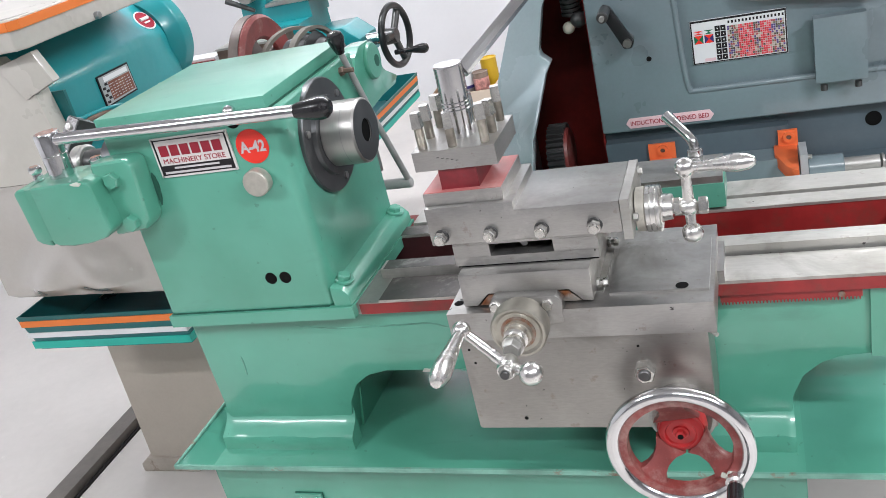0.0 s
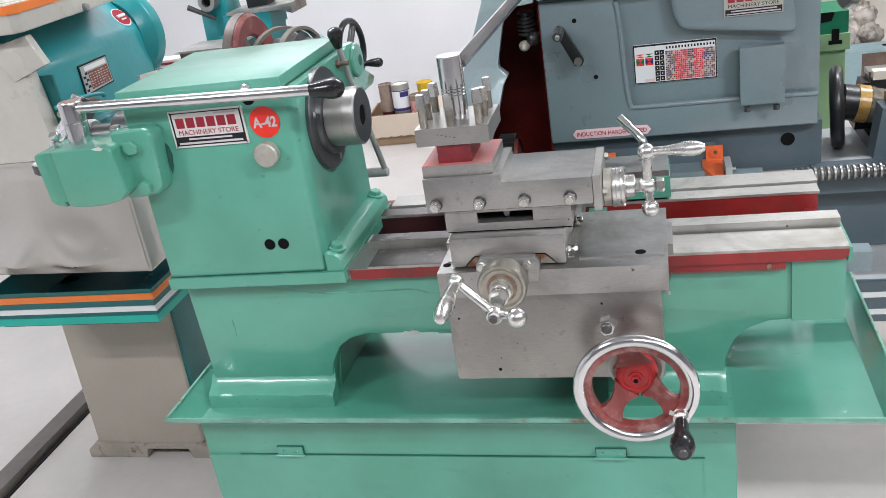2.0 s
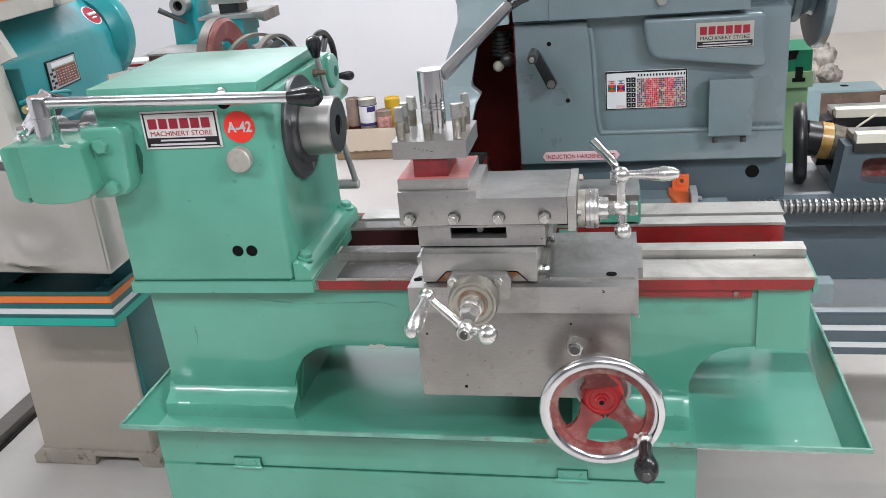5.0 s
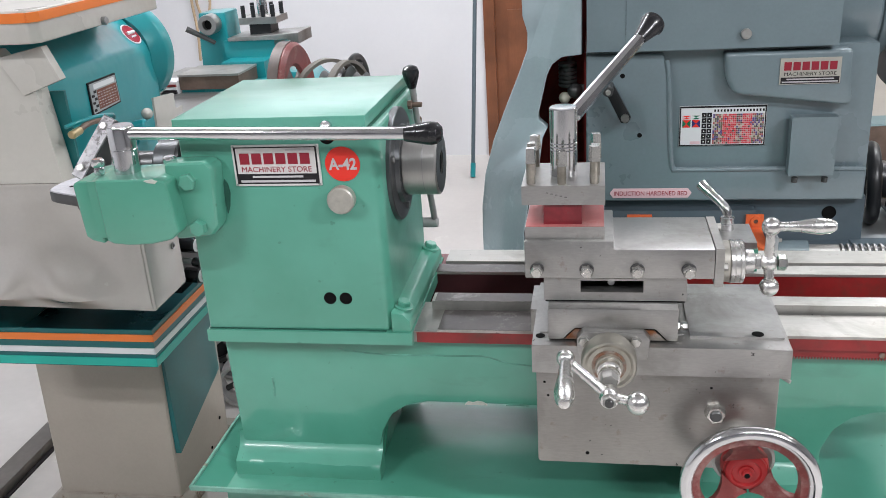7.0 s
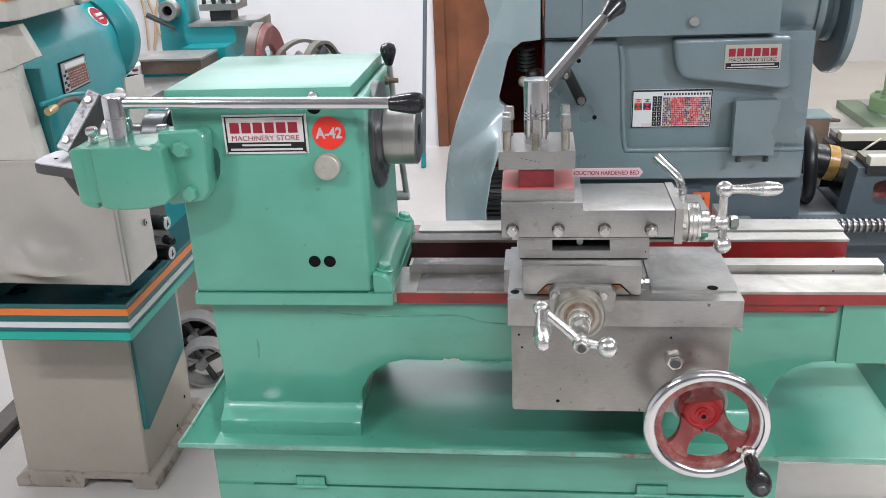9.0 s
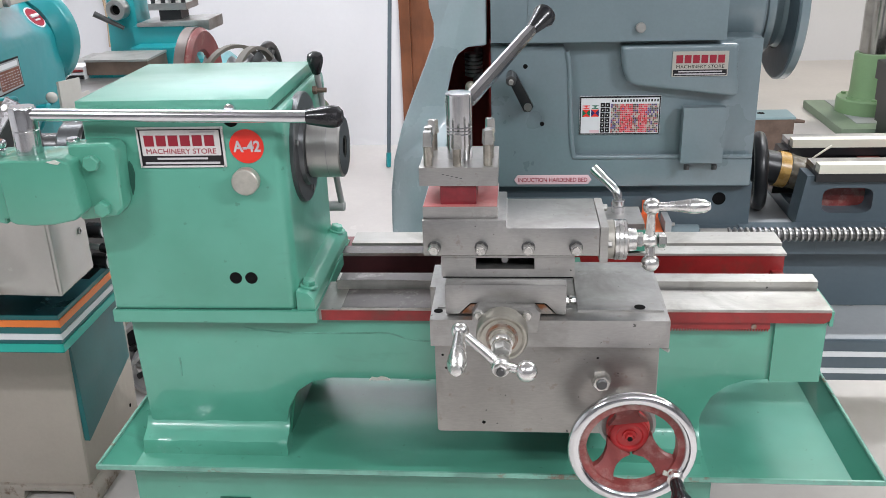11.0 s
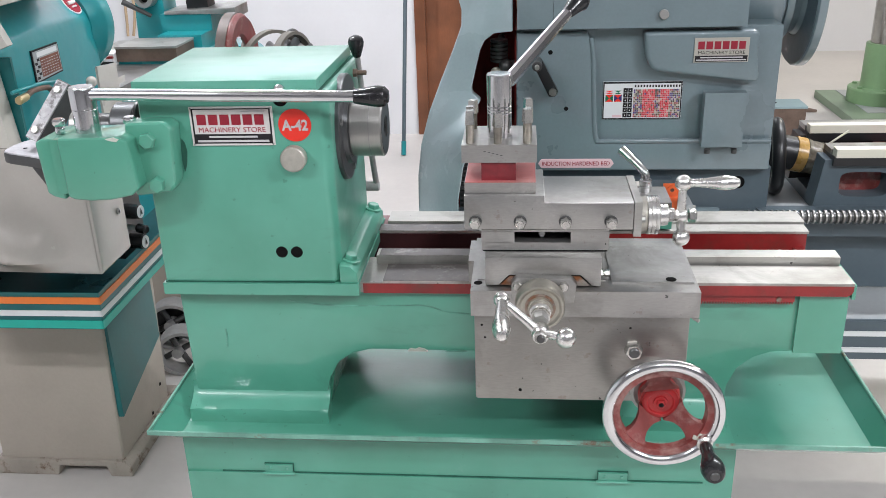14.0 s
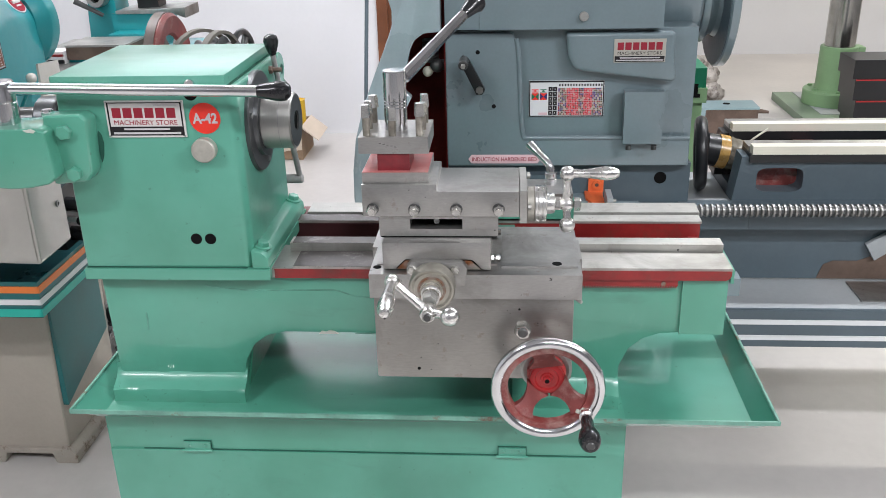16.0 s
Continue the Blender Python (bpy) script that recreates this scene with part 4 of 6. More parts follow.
for px, pr, pw in ((-0.9, 0.07, 0.024), (-0.865, 0.078, 0.024), (-0.83, 0.064, 0.022)):
    b = turned(bm(), [(0, 0), (pr, 0), (pr * 0.86, pw * 0.5), (pr, pw), (0, pw)], (px, PY, PZ - 0.015), (1, 0, 0), 40)
    part("step_pulley", b, DARKSTEEL, cs)
for px, pr, lean in ((-0.9, 0.085, 0.75), (-0.858, 0.08, 0.3)):
    b = turned(bm(), [(pr, 0), (pr + 0.007, 0.0), (pr + 0.007, 0.016), (pr, 0.016), (pr, 0)], (px, PY + 0.005, PZ - 0.012), (1, -lean, 0), 48)
    part("drive_belt", b, RUBBER, cs)
b = turned(bm(), [(0, 0), (0.05, 0), (0.05, 0.012), (0.02, 0.02), (0, 0.02)], (-0.806, PY, PZ - 0.01), (1, 0, 0), 36)
part("pulley_cap", b, DARKSTEEL, cs)
for sx in (-0.775, -0.752, -0.73):
    part("set_screw", rod(bm(), (sx, 1.6, 1.05), (sx, 1.6, 1.308), 0.006, seg=12, bev=0.002), SCREW, cs)

# ---- carriage ----
saddle = part("saddle", box(bm(), -0.422, -0.06, 1.02, 1.245, 0.996, 1.041, 0.003), STEEL, lathe, "ground steel saddle with oil stains")
part("saddle_bridge", box(bm(), -0.412, -0.205, 1.06, 1.46, 1.0135, 1.043, 0.003), STEEL, saddle)
part("raised_pad", box(bm(), -0.196, -0.066, 1.05, 1.2, 1.0405, 1.045, 0.0015), STEEL, saddle)
part("rear_wing", box(bm(), -0.25, -0.05, 1.385, 1.485, 1.004, 1.046, 0.003), GREEN, saddle, "green painted rear wing")
part("wing_top", box(bm(), -0.25, -0.052, 1.387, 1.483, 1.0455, 1.058, 0.0015), STEEL, saddle)
part("wiper", box(bm(), -0.0605, -0.051, 1.1425, 1.235, 0.9985, 1.018, 0.001), STEEL, saddle)
part("wiper", box(bm(), -0.432, -0.4215, 1.1425, 1.235, 0.9985, 1.04, 0.001), STEEL, saddle)
part("way_clamp", box(bm(), -0.2045, -0.17, 1.2, 1.4, 0.955, 0.99), GREEN, saddle)
b = turned(bm(), [(0, 0), (0.0085, 0), (0.0085, 0.0006), (0.005, 0.0006), (0.005, 0.0008), (0, 0.0008)], (-0.101, 1.06, 1.0448), (0, 0, 1), 24)
part("oil_hole", b, BLACK, saddle)
b = turned(bm(), [(0, 0), (0.007, 0), (0.007, 0.0006), (0, 0.0006)], (-0.411, 1.05, 1.0412), (0, 0, 1), 20)
part("oil_hole", b, BLACK, saddle)
# clamp post with a bent handle on the rear wing
b = turned(bm(), [(0, 0), (0.0125, 0), (0.0125, 0.012), (0.0117, 0.013), (0.0125, 0.014), (0.0125, 0.024), (0.011, 0.026), (0, 0.026)], (-0.095, 1.455, 1.0575), (0, 0, 1), 28)
cl = part("clamp_post", b, CHROME, lathe, "chromed clamp post with a bent handle")
b = sweep(bm(), [(-0.095, 1.455, 1.08), (-0.096, 1.456, 1.09), (-0.101, 1.461, 1.1), (-0.115, 1.475, 1.112), (-0.126, 1.486, 1.12)], 0.0085, 16)
rod(b, (-0.122, 1.482, 1.117), (-0.14, 1.5, 1.131), 0.0095, 0.0105, 16, 0.001)
part("clamp_handle", b, CHROME, cl)

apron = part("apron", prism(bm(), [(-0.417, 0.997), (-0.417, 0.838), (-0.414, 0.8345), (-0.075, 0.8345), (-0.072, 0.838), (-0.072, 0.997)], "y", 1.03, 1.13, 0.002), APRONSTEEL, lathe, "brushed steel apron with smudges")
part("seam", box(bm(), -0.417, -0.075, 1.029, 1.0305, 0.9935, 0.9965), RUSTRED, apron)
part("pin_hole", turned(bm(), [(0, 0), (0.003, 0), (0.003, 0.0006), (0, 0.0006)], (-0.342, 1.0302, 0.853), (0, -1, 0), 12), BLACK, apron)
for px, pz in ((-0.405, 0.975), (-0.165, 0.972), (-0.4, 0.952)):
    part("pin_hole", turned(bm(), [(0, 0), (0.002, 0), (0.002, 0.0005), (0, 0.0005)], (px, 1.0302, pz), (0, -1, 0), 10), BLACK, apron)
b = hexagon(bm(), (-0.159, 1.03, 0.936), (0, -1, 0), 0.026, 0.018, 0.2)
nut = part("apron_nut", b, BOLTSTEEL, apron)
part("apron_stud", turned(bm(), [(0, 0), (0.0085, 0), (0.0085, 0.02), (0.007, 0.0215), (0, 0.0215)], (-0.159, 1.03, 0.936), (0, -1, 0), 20), DARKSTEEL, nut)
part("edge_screw", rod(bm(), (-0.068, 1.028, 0.993), (-0.06, 1.02, 0.991), 0.003, seg=10), STEELBRIGHT, apron)

# carriage handwheel
HX, HZ, HY = -0.1175, 0.865, 0.95
b = turned(bm(), [(0, 0), (0.045, 0), (0.045, 0.018), (0.04, 0.022), (0, 0.022)], (HX, 1.031, HZ), (0, -1, 0), 40)
wheel_boss = part("wheel_boss", b, STEEL, lathe)
wheel = part("handwheel", turned(bm(), [(0.012, -0.03), (0.03, -0.03), (0.034, -0.01), (0.031, 0.004), (0.02, 0.008), (0.012, 0.008), (0.012, -0.03)], (HX, HY + 0.040, HZ), (0, -1, 0), 40),
             REDBRIGHT, lathe, "handwheel with a chromed rim and worn red spokes")
part("rim", ring(bm(), (HX, HY - 0.002, HZ), (0, -1, 0), 0.0865, 0.0098, 72, 16), CHROME, wheel, "chromed round rim")
b = turned(bm(), [(0.0665, -0.012), (0.084, -0.012), (0.084, 0.006), (0.068, 0.004), (0.0665, -0.012)], (HX, HY, HZ), (0, -1, 0), 64)
part("inner_rim", b, REDWORN, wheel)
for k in range(3):
    a, wide = math.radians((-36, 98, 232)[k]), (1.0, 1.3, 1.0)[k]
    c, s = math.cos(a), math.sin(a)
    pts = []
    for u, w in ((0.024, 0.024), (0.036, 0.0155), (0.048, 0.0125), (0.058, 0.015), (0.067, 0.023), (0.076, 0.037)):
        pts.append((u, w * wide))
    outline = pts + [(u, -w) for u, w in reversed(pts)]
    b = prism(bm(), [(HX + u * c - w * s, HZ + u * s + w * c) for u, w in outline], "y", HY - 0.003, HY + 0.011, 0.003)
    for v in b.verts:
        v.co.y += 0.040 * (1 - min(1, max(0, (math.hypot(v.co.x - HX, v.co.z - HZ) - 0.02) / 0.055)))
    part("spoke", b, REDWORN, wheel)
b = turned(bm(), [(0, 0), (0.012, 0), (0.011, 0.006), (0, 0.006)], (HX, HY + 0.033, HZ), (0, -1, 0), 24)
hexagon(b, (HX, HY + 0.028, HZ), (0, -1, 0), 0.013, 0.007)
part("hub_boss", turned(bm(), [(0, 0), (0.03, 0), (0.029, 0.006), (0.025, 0.009), (0.021, 0.0095), (0.019, 0.006), (0, 0.006)], (HX, HY + 0.036, HZ), (0, -1, 0), 36), REDBRIGHT, wheel)
part("wheel_nut", b, REDBRIGHT, wheel)
part("nut_socket", turned(bm(), [(0, 0), (0.004, 0), (0.004, 0.0006), (0, 0.0006)], (HX, HY + 0.021, HZ), (0, -1, 0), 12), BLACK, wheel)
part("wheel_shaft", rod(bm(), (HX, 1.03, HZ), (HX, HY + 0.045, HZ), 0.0115, seg=24), STEEL, wheel)
a = math.radians(-36)
gx, gz = HX + 0.081 * math.cos(a), HZ + 0.081 * math.sin(a)
b = turned(bm(), [(0, 0), (0.0125, 0), (0.0125, 0.01), (0.009, 0.013), (0.009, 0.02), (0, 0.02)], (gx, HY - 0.004, gz), (0, -1, 0), 24)
part("bare_patch", prism(bm(), [(gx - 0.018, gz + 0.003), (gx - 0.016, gz + 0.009), (gx - 0.011, gz + 0.007), (gx - 0.007, gz + 0.013), (gx - 0.001, gz + 0.012), (gx + 0.001, gz + 0.007), (gx - 0.005, gz + 0.004), (gx - 0.009, gz - 0.002), (gx - 0.013, gz + 0.001)], "y", HY - 0.0052, HY - 0.002), CHIP, wheel, "paint chipped to pale filler")
part("grip_boss", b, CASTALLOY, wheel)
b = turned(bm(), [(0, 0), (0.0098, 0), (0.0105, 0.006), (0.0105, 0.022), (0.0125, 0.03), (0.0175, 0.048), (0.0185, 0.058), (0.016, 0.07), (0.0125, 0.075), (0, 0.0755)], (gx, HY - 0.022, gz), (0, -1, 0), 32)
grip = part("grip", b, BLACKPLASTIC, wheel)
part("grip_screw", turned(bm(), [(0, 0), (0.0075, 0), (0.006, 0.002), (0, 0.002)], (gx, HY - 0.0975, gz), (0, -1, 0), 20), DARKSTEEL, wheel)

# cross slide
cross = part("cross_slide", prism(bm(), [(-0.3985, 1.0435), (-0.3985, 1.093), (-0.2145, 1.093), (-0.2145, 1.0435), (-0.2285, 1.0435), (-0.246, 1.062), (-0.36, 1.062), (-0.378, 1.0435)], "y", 1.035, 1.36, 0.002), STEEL, lathe, "steel cross slide on a dovetail")
part("dovetail_gap", prism(bm(), [(-0.381, 1.0436), (-0.361, 1.0635), (-0.245, 1.0635), (-0.2255, 1.0436)], "y", 1.0395, 1.352), BLACK, cross)
part("dovetail", prism(bm(), [(-0.3755, 1.0435), (-0.3595, 1.0595), (-0.2475, 1.0595), (-0.231, 1.0435)], "y", 1.037, 1.35), RUSTED, cross, "rust stained dovetail")
for sy in (1.068, 1.19):
    b = rod(bm(), (-0.2145, sy, 1.052), (-0.199, sy, 1.052), 0.0045, seg=12)
    hexagon(b, (-0.2135, sy, 1.052), (1, 0, 0), 0.013, 0.005)
    hexagon(b, (-0.205, sy, 1.052), (1, 0, 0), 0.011, 0.007)
    part("gib_screw", b, BOLTSTEEL, cross)
b = prism(bm(), [(-0.357, 1.03), (-0.357, 1.054), (-0.348, 1.066), (-0.262, 1.064), (-0.253, 1.054), (-0.257, 1.02), (-0.342, 1.014)], "y", 1.018, 1.036, 0.004)
fl = part("screw_flange", b, STEEL, lathe, "steel bearing flange of the cross feed screw")
for bx in (-0.3465, -0.274):
    part("flange_bolt", hexagon(bm(), (bx, 1.019, 1.052), (0, -1, 0), 0.014, 0.009, 0.2), BOLTSTEEL, fl)
b = turned(bm(), [(0, 0), (0.035, 0), (0.0355, 0.008), (0.0385, 0.009), (0.039, 0.011), (0.039, 0.033), (0.037, 0.0365), (0.034, 0.037), (0.03, 0.0345), (0.02, 0.0345), (0.019, 0.042), (0, 0.042)], (-0.3115, 1.018, 1.03), (0, -1, 0), 48)
part("feed_dial", b, DIALSTEEL, fl, "turned steel feed dial")
b = turned(bm(), [(0, 0), (0.0165, 0), (0.0165, 0.01), (0.013, 0.011), (0.013, 0.018), (0.015, 0.019), (0.015, 0.026), (0, 0.026)], (-0.3115, 0.976, 1.03), (0, -1, 0), 32)
part("dial_sleeve", b, CASTALLOY, fl)
part("dial_ring", turned(bm(), [(0.0195, 0), (0.024, 0), (0.024, 0.002), (0.0195, 0.002), (0.0195, 0)], (-0.3115, 0.9838, 1.03), (0, -1, 0), 40), RUSTED, fl)
part("dial_nut", hexagon(bm(), (-0.3115, 0.951, 1.03), (0, -1, 0), 0.022, 0.014, 0.3), STEELBRIGHT, fl)
# ball crank of the cross feed
CY = 0.915
c0, c1, c2 = Vector((-0.312, CY, 1.023)), Vector((-0.3695, CY + 0.016, 1.069)), Vector((-0.2755, CY - 0.026, 1.029))
b = turned(bm(), [(0, 0), (0.0105, 0), (0.0135, 0.006), (0.0135, 0.022), (0.0115, 0.028), (0, 0.028)], (-0.312, CY + 0.014, 1.023), (0, -1, 0), 28)
crank = part("ball_crank", b, CASTALLOY, lathe, "polished three-ball crank handle")
part("crank_arm", rod(bm(), c0, c1, 0.008, 0.006, 20), CASTALLOY, crank)
part("crank_arm", rod(bm(), c0, c2, 0.0075, 0.006, 20), CASTALLOY, crank)
part("crank_ball", ball(bm(), c1, 0.0125, 28), CASTALLOY, crank)
part("counter_ball", ball(bm(), c2, 0.0152, 32), CASTALLOY, crank)
d = Vector((0.002, -0.13, 0.004))
b = turned(bm(), [(0, 0), (0.0075, 0.002), (0.007, 0.014), (0.0085, 0.026), (0.01, 0.055), (0.0128, 0.085), (0.0132, 0.098), (0.011, 0.113), (0.007, 0.122), (0, 0.124)], c1, d, 28)
part("crank_grip", b, CASTALLOY, crank)
part("crank_nut", hexagon(bm(), (-0.312, CY - 0.013, 1.023), (0, -1, 0), 0.017, 0.006, 0.5), STEELBRIGHT, crank)
part("crank_bolt", rod(bm(), (-0.312, CY - 0.018, 1.023), (-0.312, CY - 0.023, 1.023), 0.006, seg=16, bev=0.001), DARKSTEEL, crank)

# compound slide
b = bm()
box(b, -0.405, -0.202, 1.06, 1.22, 1.0955, 1.1085, 0.002)
box(b, -0.405, -0.352, 1.06, 1.22, 1.108, 1.127, 0.001)
box(b, -0.2625, -0.202, 1.06, 1.22, 1.108, 1.127, 0.001)
box(b, -0.4045, -0.2025, 1.0605, 1.22, 1.1265, 1.13, 0.001)
base = part("swivel_base", b, STEEL, lathe, "steel compound base with a slot")
part("joint_gap", box(bm(), -0.403, -0.204, 1.0615, 1.219, 1.0928, 1.0958), BLACK, base)
part("joint_gap", box(bm(), -0.4035, -0.2035, 1.0615, 1.189, 1.1296, 1.1328), BLACK, base)
part("slot_back", box(bm(), -0.353, -0.262, 1.115, 1.215, 1.107, 1.128), BLACK, base)
part("slot_nut", hexagon(bm(), (-0.308, 1.096, 1.1145), (0, -1, 0), 0.011, 0.014, 0.0), SCREW, base)
comp = part("compound_slide", prism(bm(), [(-0.4315, 1.1325), (-0.4315, 1.19), (-0.305, 1.19), (-0.305, 1.1775), (-0.166, 1.1775), (-0.166, 1.1325)], "y", 1.054, 1.19, 0.0025), STEEL, lathe, "steel compound slide with gib screws")
for k in range(4):
    x = -0.414 + k * 0.071
    b = rod(bm(), (x, 1.054, 1.1465), (x, 1.042, 1.1465), 0.0055, seg=14)
    hexagon(b, (x, 1.05, 1.1465), (0, -1, 0), 0.0165, 0.01, 0.2 * k)
    turned(b, [(0, 0), (0.0065, 0), (0.006, 0.003), (0, 0.003)], (x, 1.04, 1.1465), (0, -1, 0), 16)
    gib = part("gib_bolt", b, BOLTSTEEL, comp)
    part("washer", turned(bm(), [(0, 0), (0.0105, 0), (0.0098, 0.0028), (0, 0.0028)], (x, 1.0542, 1.1465), (0, -1, 0), 24), DARKSTEEL, gib)
part("end_plate", box(bm(), -0.1655, -0.1535, 1.054, 1.188, 1.1215, 1.1785, 0.002), STEELBRIGHT, comp)
for ey, ez in ((1.07, 1.145), (1.165, 1.17)):
    part("plate_screw", hexagon(bm(), (-0.152, ey, ez), (1, 0, 0), 0.01, 0.006), STEELBRIGHT, comp)
ax = (1.112, 1.1365)
b = turned(bm(), [(0, 0), (0.03, 0), (0.0305, 0.011), (0.029, 0.0125), (0, 0.0125)], (-0.152, ax[0], ax[1]), (1, 0, 0), 48)
dial = part("compound_dial", b, PALEALLOY, lathe, "cream alloy dial body with a bright grooved ring")
b = turned(bm(), [(0, 0), (0.031, 0), (0.0318, 0.001), (0.0318, 0.0055), (0.0305, 0.0065), (0.0318, 0.0075), (0.0318, 0.0125), (0.0305, 0.0135), (0.0318, 0.0145),
                  (0.0318, 0.018), (0.03, 0.0195), (0.0185, 0.0215), (0.017, 0.034), (0.0125, 0.0355), (0, 0.0355)], (-0.1395, ax[0], ax[1]), (1, 0, 0), 64)
part("dial_ring", b, CASTALLOY, dial, "bright grooved ring")
part("dial_nut", hexagon(bm(), (-0.106, ax[0], ax[1]), (1, 0, 0), 0.02, 0.012, 0.3), BOLTSTEEL, dial)
b = ball(bm(), (-0.0845, ax[0] - 0.004, ax[1]), 0.0128, 28)
crank2 = part("ball_crank", b, CASTALLOY, lathe, "polished three-ball crank handle")
t0, t1 = Vector((-0.0845, 1.108, 1.192)), Vector((-0.083, 1.1, 1.102))
part("crank_arm", rod(bm(), (-0.0845, 1.108, ax[1]), t0, 0.0078, 0.006, 20), CASTALLOY, crank2)
part("crank_arm", rod(bm(), (-0.0845, 1.108, ax[1]), t1, 0.0078, 0.006, 20), CASTALLOY, crank2)
part("crank_ball", ball(bm(), t0, 0.0135, 28), CASTALLOY, crank2)
part("counter_ball", ball(bm(), t1, 0.0138, 32), CASTALLOY, crank2)
b = turned(bm(), [(0, 0), (0.0075, 0.004), (0.0068, 0.022), (0.0082, 0.038), (0.0112, 0.055), (0.0122, 0.065), (0.0105, 0.078), (0.0055, 0.0865), (0, 0.088)], t0, (1, -0.05, 0.02), 28)
part("crank_grip", b, CASTALLOY, crank2)
part("crank_nut", hexagon(bm(), (-0.072, 1.108, ax[1]), (1, 0, 0), 0.02, 0.012, 0.2), BOLTSTEEL, crank2)

# four-way tool post
post = part("tool_post", box(bm(), -0.4305, -0.318, 1.062, 1.178, 1.1905, 1.2085, 0.0015), STEEL, lathe, "square four-way tool post, steel with a red wash")
part("red_face", box(bm(), -0.4295, -0.319, 1.063, 1.177, 1.2083, 1.2092), REDTHIN, post)
part("core", box(bm(), -0.404, -0.35, 1.072, 1.15, 1.209, 1.2405, 0.002), CORERED, post, "red painted core")
part("head", box(bm(), -0.4345, -0.3175, 1.068, 1.184, 1.2395, 1.2675, 0.0015), STEEL, post)
for k in range(5):
    part("stamp_mark", box(bm(), -0.4 + 0.0065 * k, -0.3965 + 0.0065 * k, 1.0674, 1.0684, 1.2572 - 0.0016 * k, 1.2582 - 0.0016 * k), DARKSTEEL, post)
b = turned(bm(), [(0, 0), (0.0195, 0), (0.0195, 0.038), (0.0185, 0.039), (0.0195, 0.04), (0.0195, 0.043), (0.0185, 0.044), (0.0195, 0.045), (0.0195, 0.048),
                  (0.0185, 0.049), (0.0195, 0.05), (0.0198, 0.098), (0.0185, 0.1), (0, 0.1005)], (-0.3765, 1.126, 1.2675), (0, 0, 1), 48)
part("post_column", b, CHROME, post, "chromed clamp column")
first = None
for i, (sx, sy) in enumerate(((-0.4215, 1.082), (-0.378, 1.08), (-0.3325, 1.082), (-0.4235, 1.126), (-0.331, 1.12), (-0.4205, 1.168), (-0.375, 1.171), (-0.331, 1.166))):
    h = (0.0, -0.004, 0.002, -0.004, -0.006, -0.004, -0.008, -0.002)[i] - 0.003
    b = bm()
    rod(b, (sx, sy, 1.26), (sx, sy, 1.302 + h), 0.0064, seg=16)
    if i in (0, 2):
        for k in range(17):
            ring(b, (sx, sy, 1.268 + k * 0.0017), (0, 0, 1), 0.0062, 0.0004, 14, 6)
    part("bolt_shank", b, SHANKSTEEL, post)
    b, t = bm(), bm()
    box(t, -0.0067, 0.0067, -0.0067, 0.0067, 0, 0.0215, 0.0018, 2)
    for v in t.verts:
        if v.co.z > 0.018:
            v.co.x, v.co.y = v.co.x * 0.84, v.co.y * 0.84
    merge(b, t, Matrix.Translation((sx, sy, 1.301 + h)) @ Matrix.Rotation(0.4 * math.sin(7.3 * i), 4, "Z"))
    part("clamp_bolt", b, BOLTSTEEL, post, "square-headed clamp bolt")
p0, p1 = Vector((-0.362, 1.138, 1.352)), Vector((-0.262, 1.282, 1.438))
d = (p1 - p0).normalized()
part("post_lever", rod(bm(), p0, p1, 0.0112, 0.0095, 8), CHROME, post, "chromed clamp lever")
b = turned(bm(), [(0, 0), (0.0095, 0), (0.0105, 0.004), (0.016, 0.03), (0.0195, 0.038), (0.0185, 0.045), (0.012, 0.05), (0, 0.051)], p1 - 0.008 * d, d, 32)
part("lever_knob", b, BLACKPLASTIC, post, "black plastic knob")

# ---- grey lathe ----
grey = thing("lathe", (0.3, 2.4, 0), "large blue-grey gap-bed lathe with an open gear guard", "lathe")
body = part("headstock", box(bm(), -0.357, 0.327, 2.135, 2.62, 0.885, 1.272, 0.012, 3), GREY, grey)
part("face_rail", prism(bm(), [(-0.357, 0.888), (0.325, 0.888), (0.325, 0.968), (-0.13, 0.97), (-0.142, 0.98), (-0.155, 1.22), (-0.17, 1.266), (-0.357, 1.266)], "y", 2.117, 2.14, 0.007, 3), GREY, body)
part("face_rail", prism(bm(), [(-0.03, 1.266), (-0.022, 1.2), (-0.008, 1.17), (0.012, 1.162), (0.255, 1.132), (0.268, 1.134), (0.27, 1.15), (0.262, 1.2), (0.262, 1.266)], "y", 2.0995, 2.15, 0.016, 5), GREY, body)
part("top_cover", box(bm(), -0.262, 0.224, 2.085, 2.6, 1.278, 1.62, 0.006), GREY, body)
part("top_cover", box(bm(), -0.355, -0.2625, 2.0875, 2.6, 1.279, 1.62, 0.003), GREY, body)
part("cover_gap", box(bm(), -0.355, 0.222, 2.13, 2.6, 1.2705, 1.2795), BLACK, body)
part("cover_button", turned(bm(), [(0, 0), (0.011, 0), (0.0125, 0.003), (0.0125, 0.01), (0.0105, 0.012), (0, 0.012)], (0.014, 2.085, 1.312), (0, -1, 0), 28), STEELBRIGHT, body)
b = turned(bm(), [(0, 0), (0.15, 0), (0.152, 0.004), (0.152, 0.122), (0.149, 0.126), (0.14, 0.127), (0.14, 0.131), (0.149, 0.132), (0.151, 0.136), (0.151, 0.15), (0.145, 0.156), (0, 0.156)], (0.224, 2.37, 1.345), (1, 0, 0), 64)
part("bearing_housing", b, GREY, grey)
b = turned(bm(), [(0, 0), (0.125, 0), (0.12, 0.02), (0.128, 0.034), (0.208, 0.036), (0.212, 0.039), (0.212, 0.058), (0.208, 0.061), (0, 0.061)], (0.38, 2.37, 1.335), (1, 0, 0), 64)
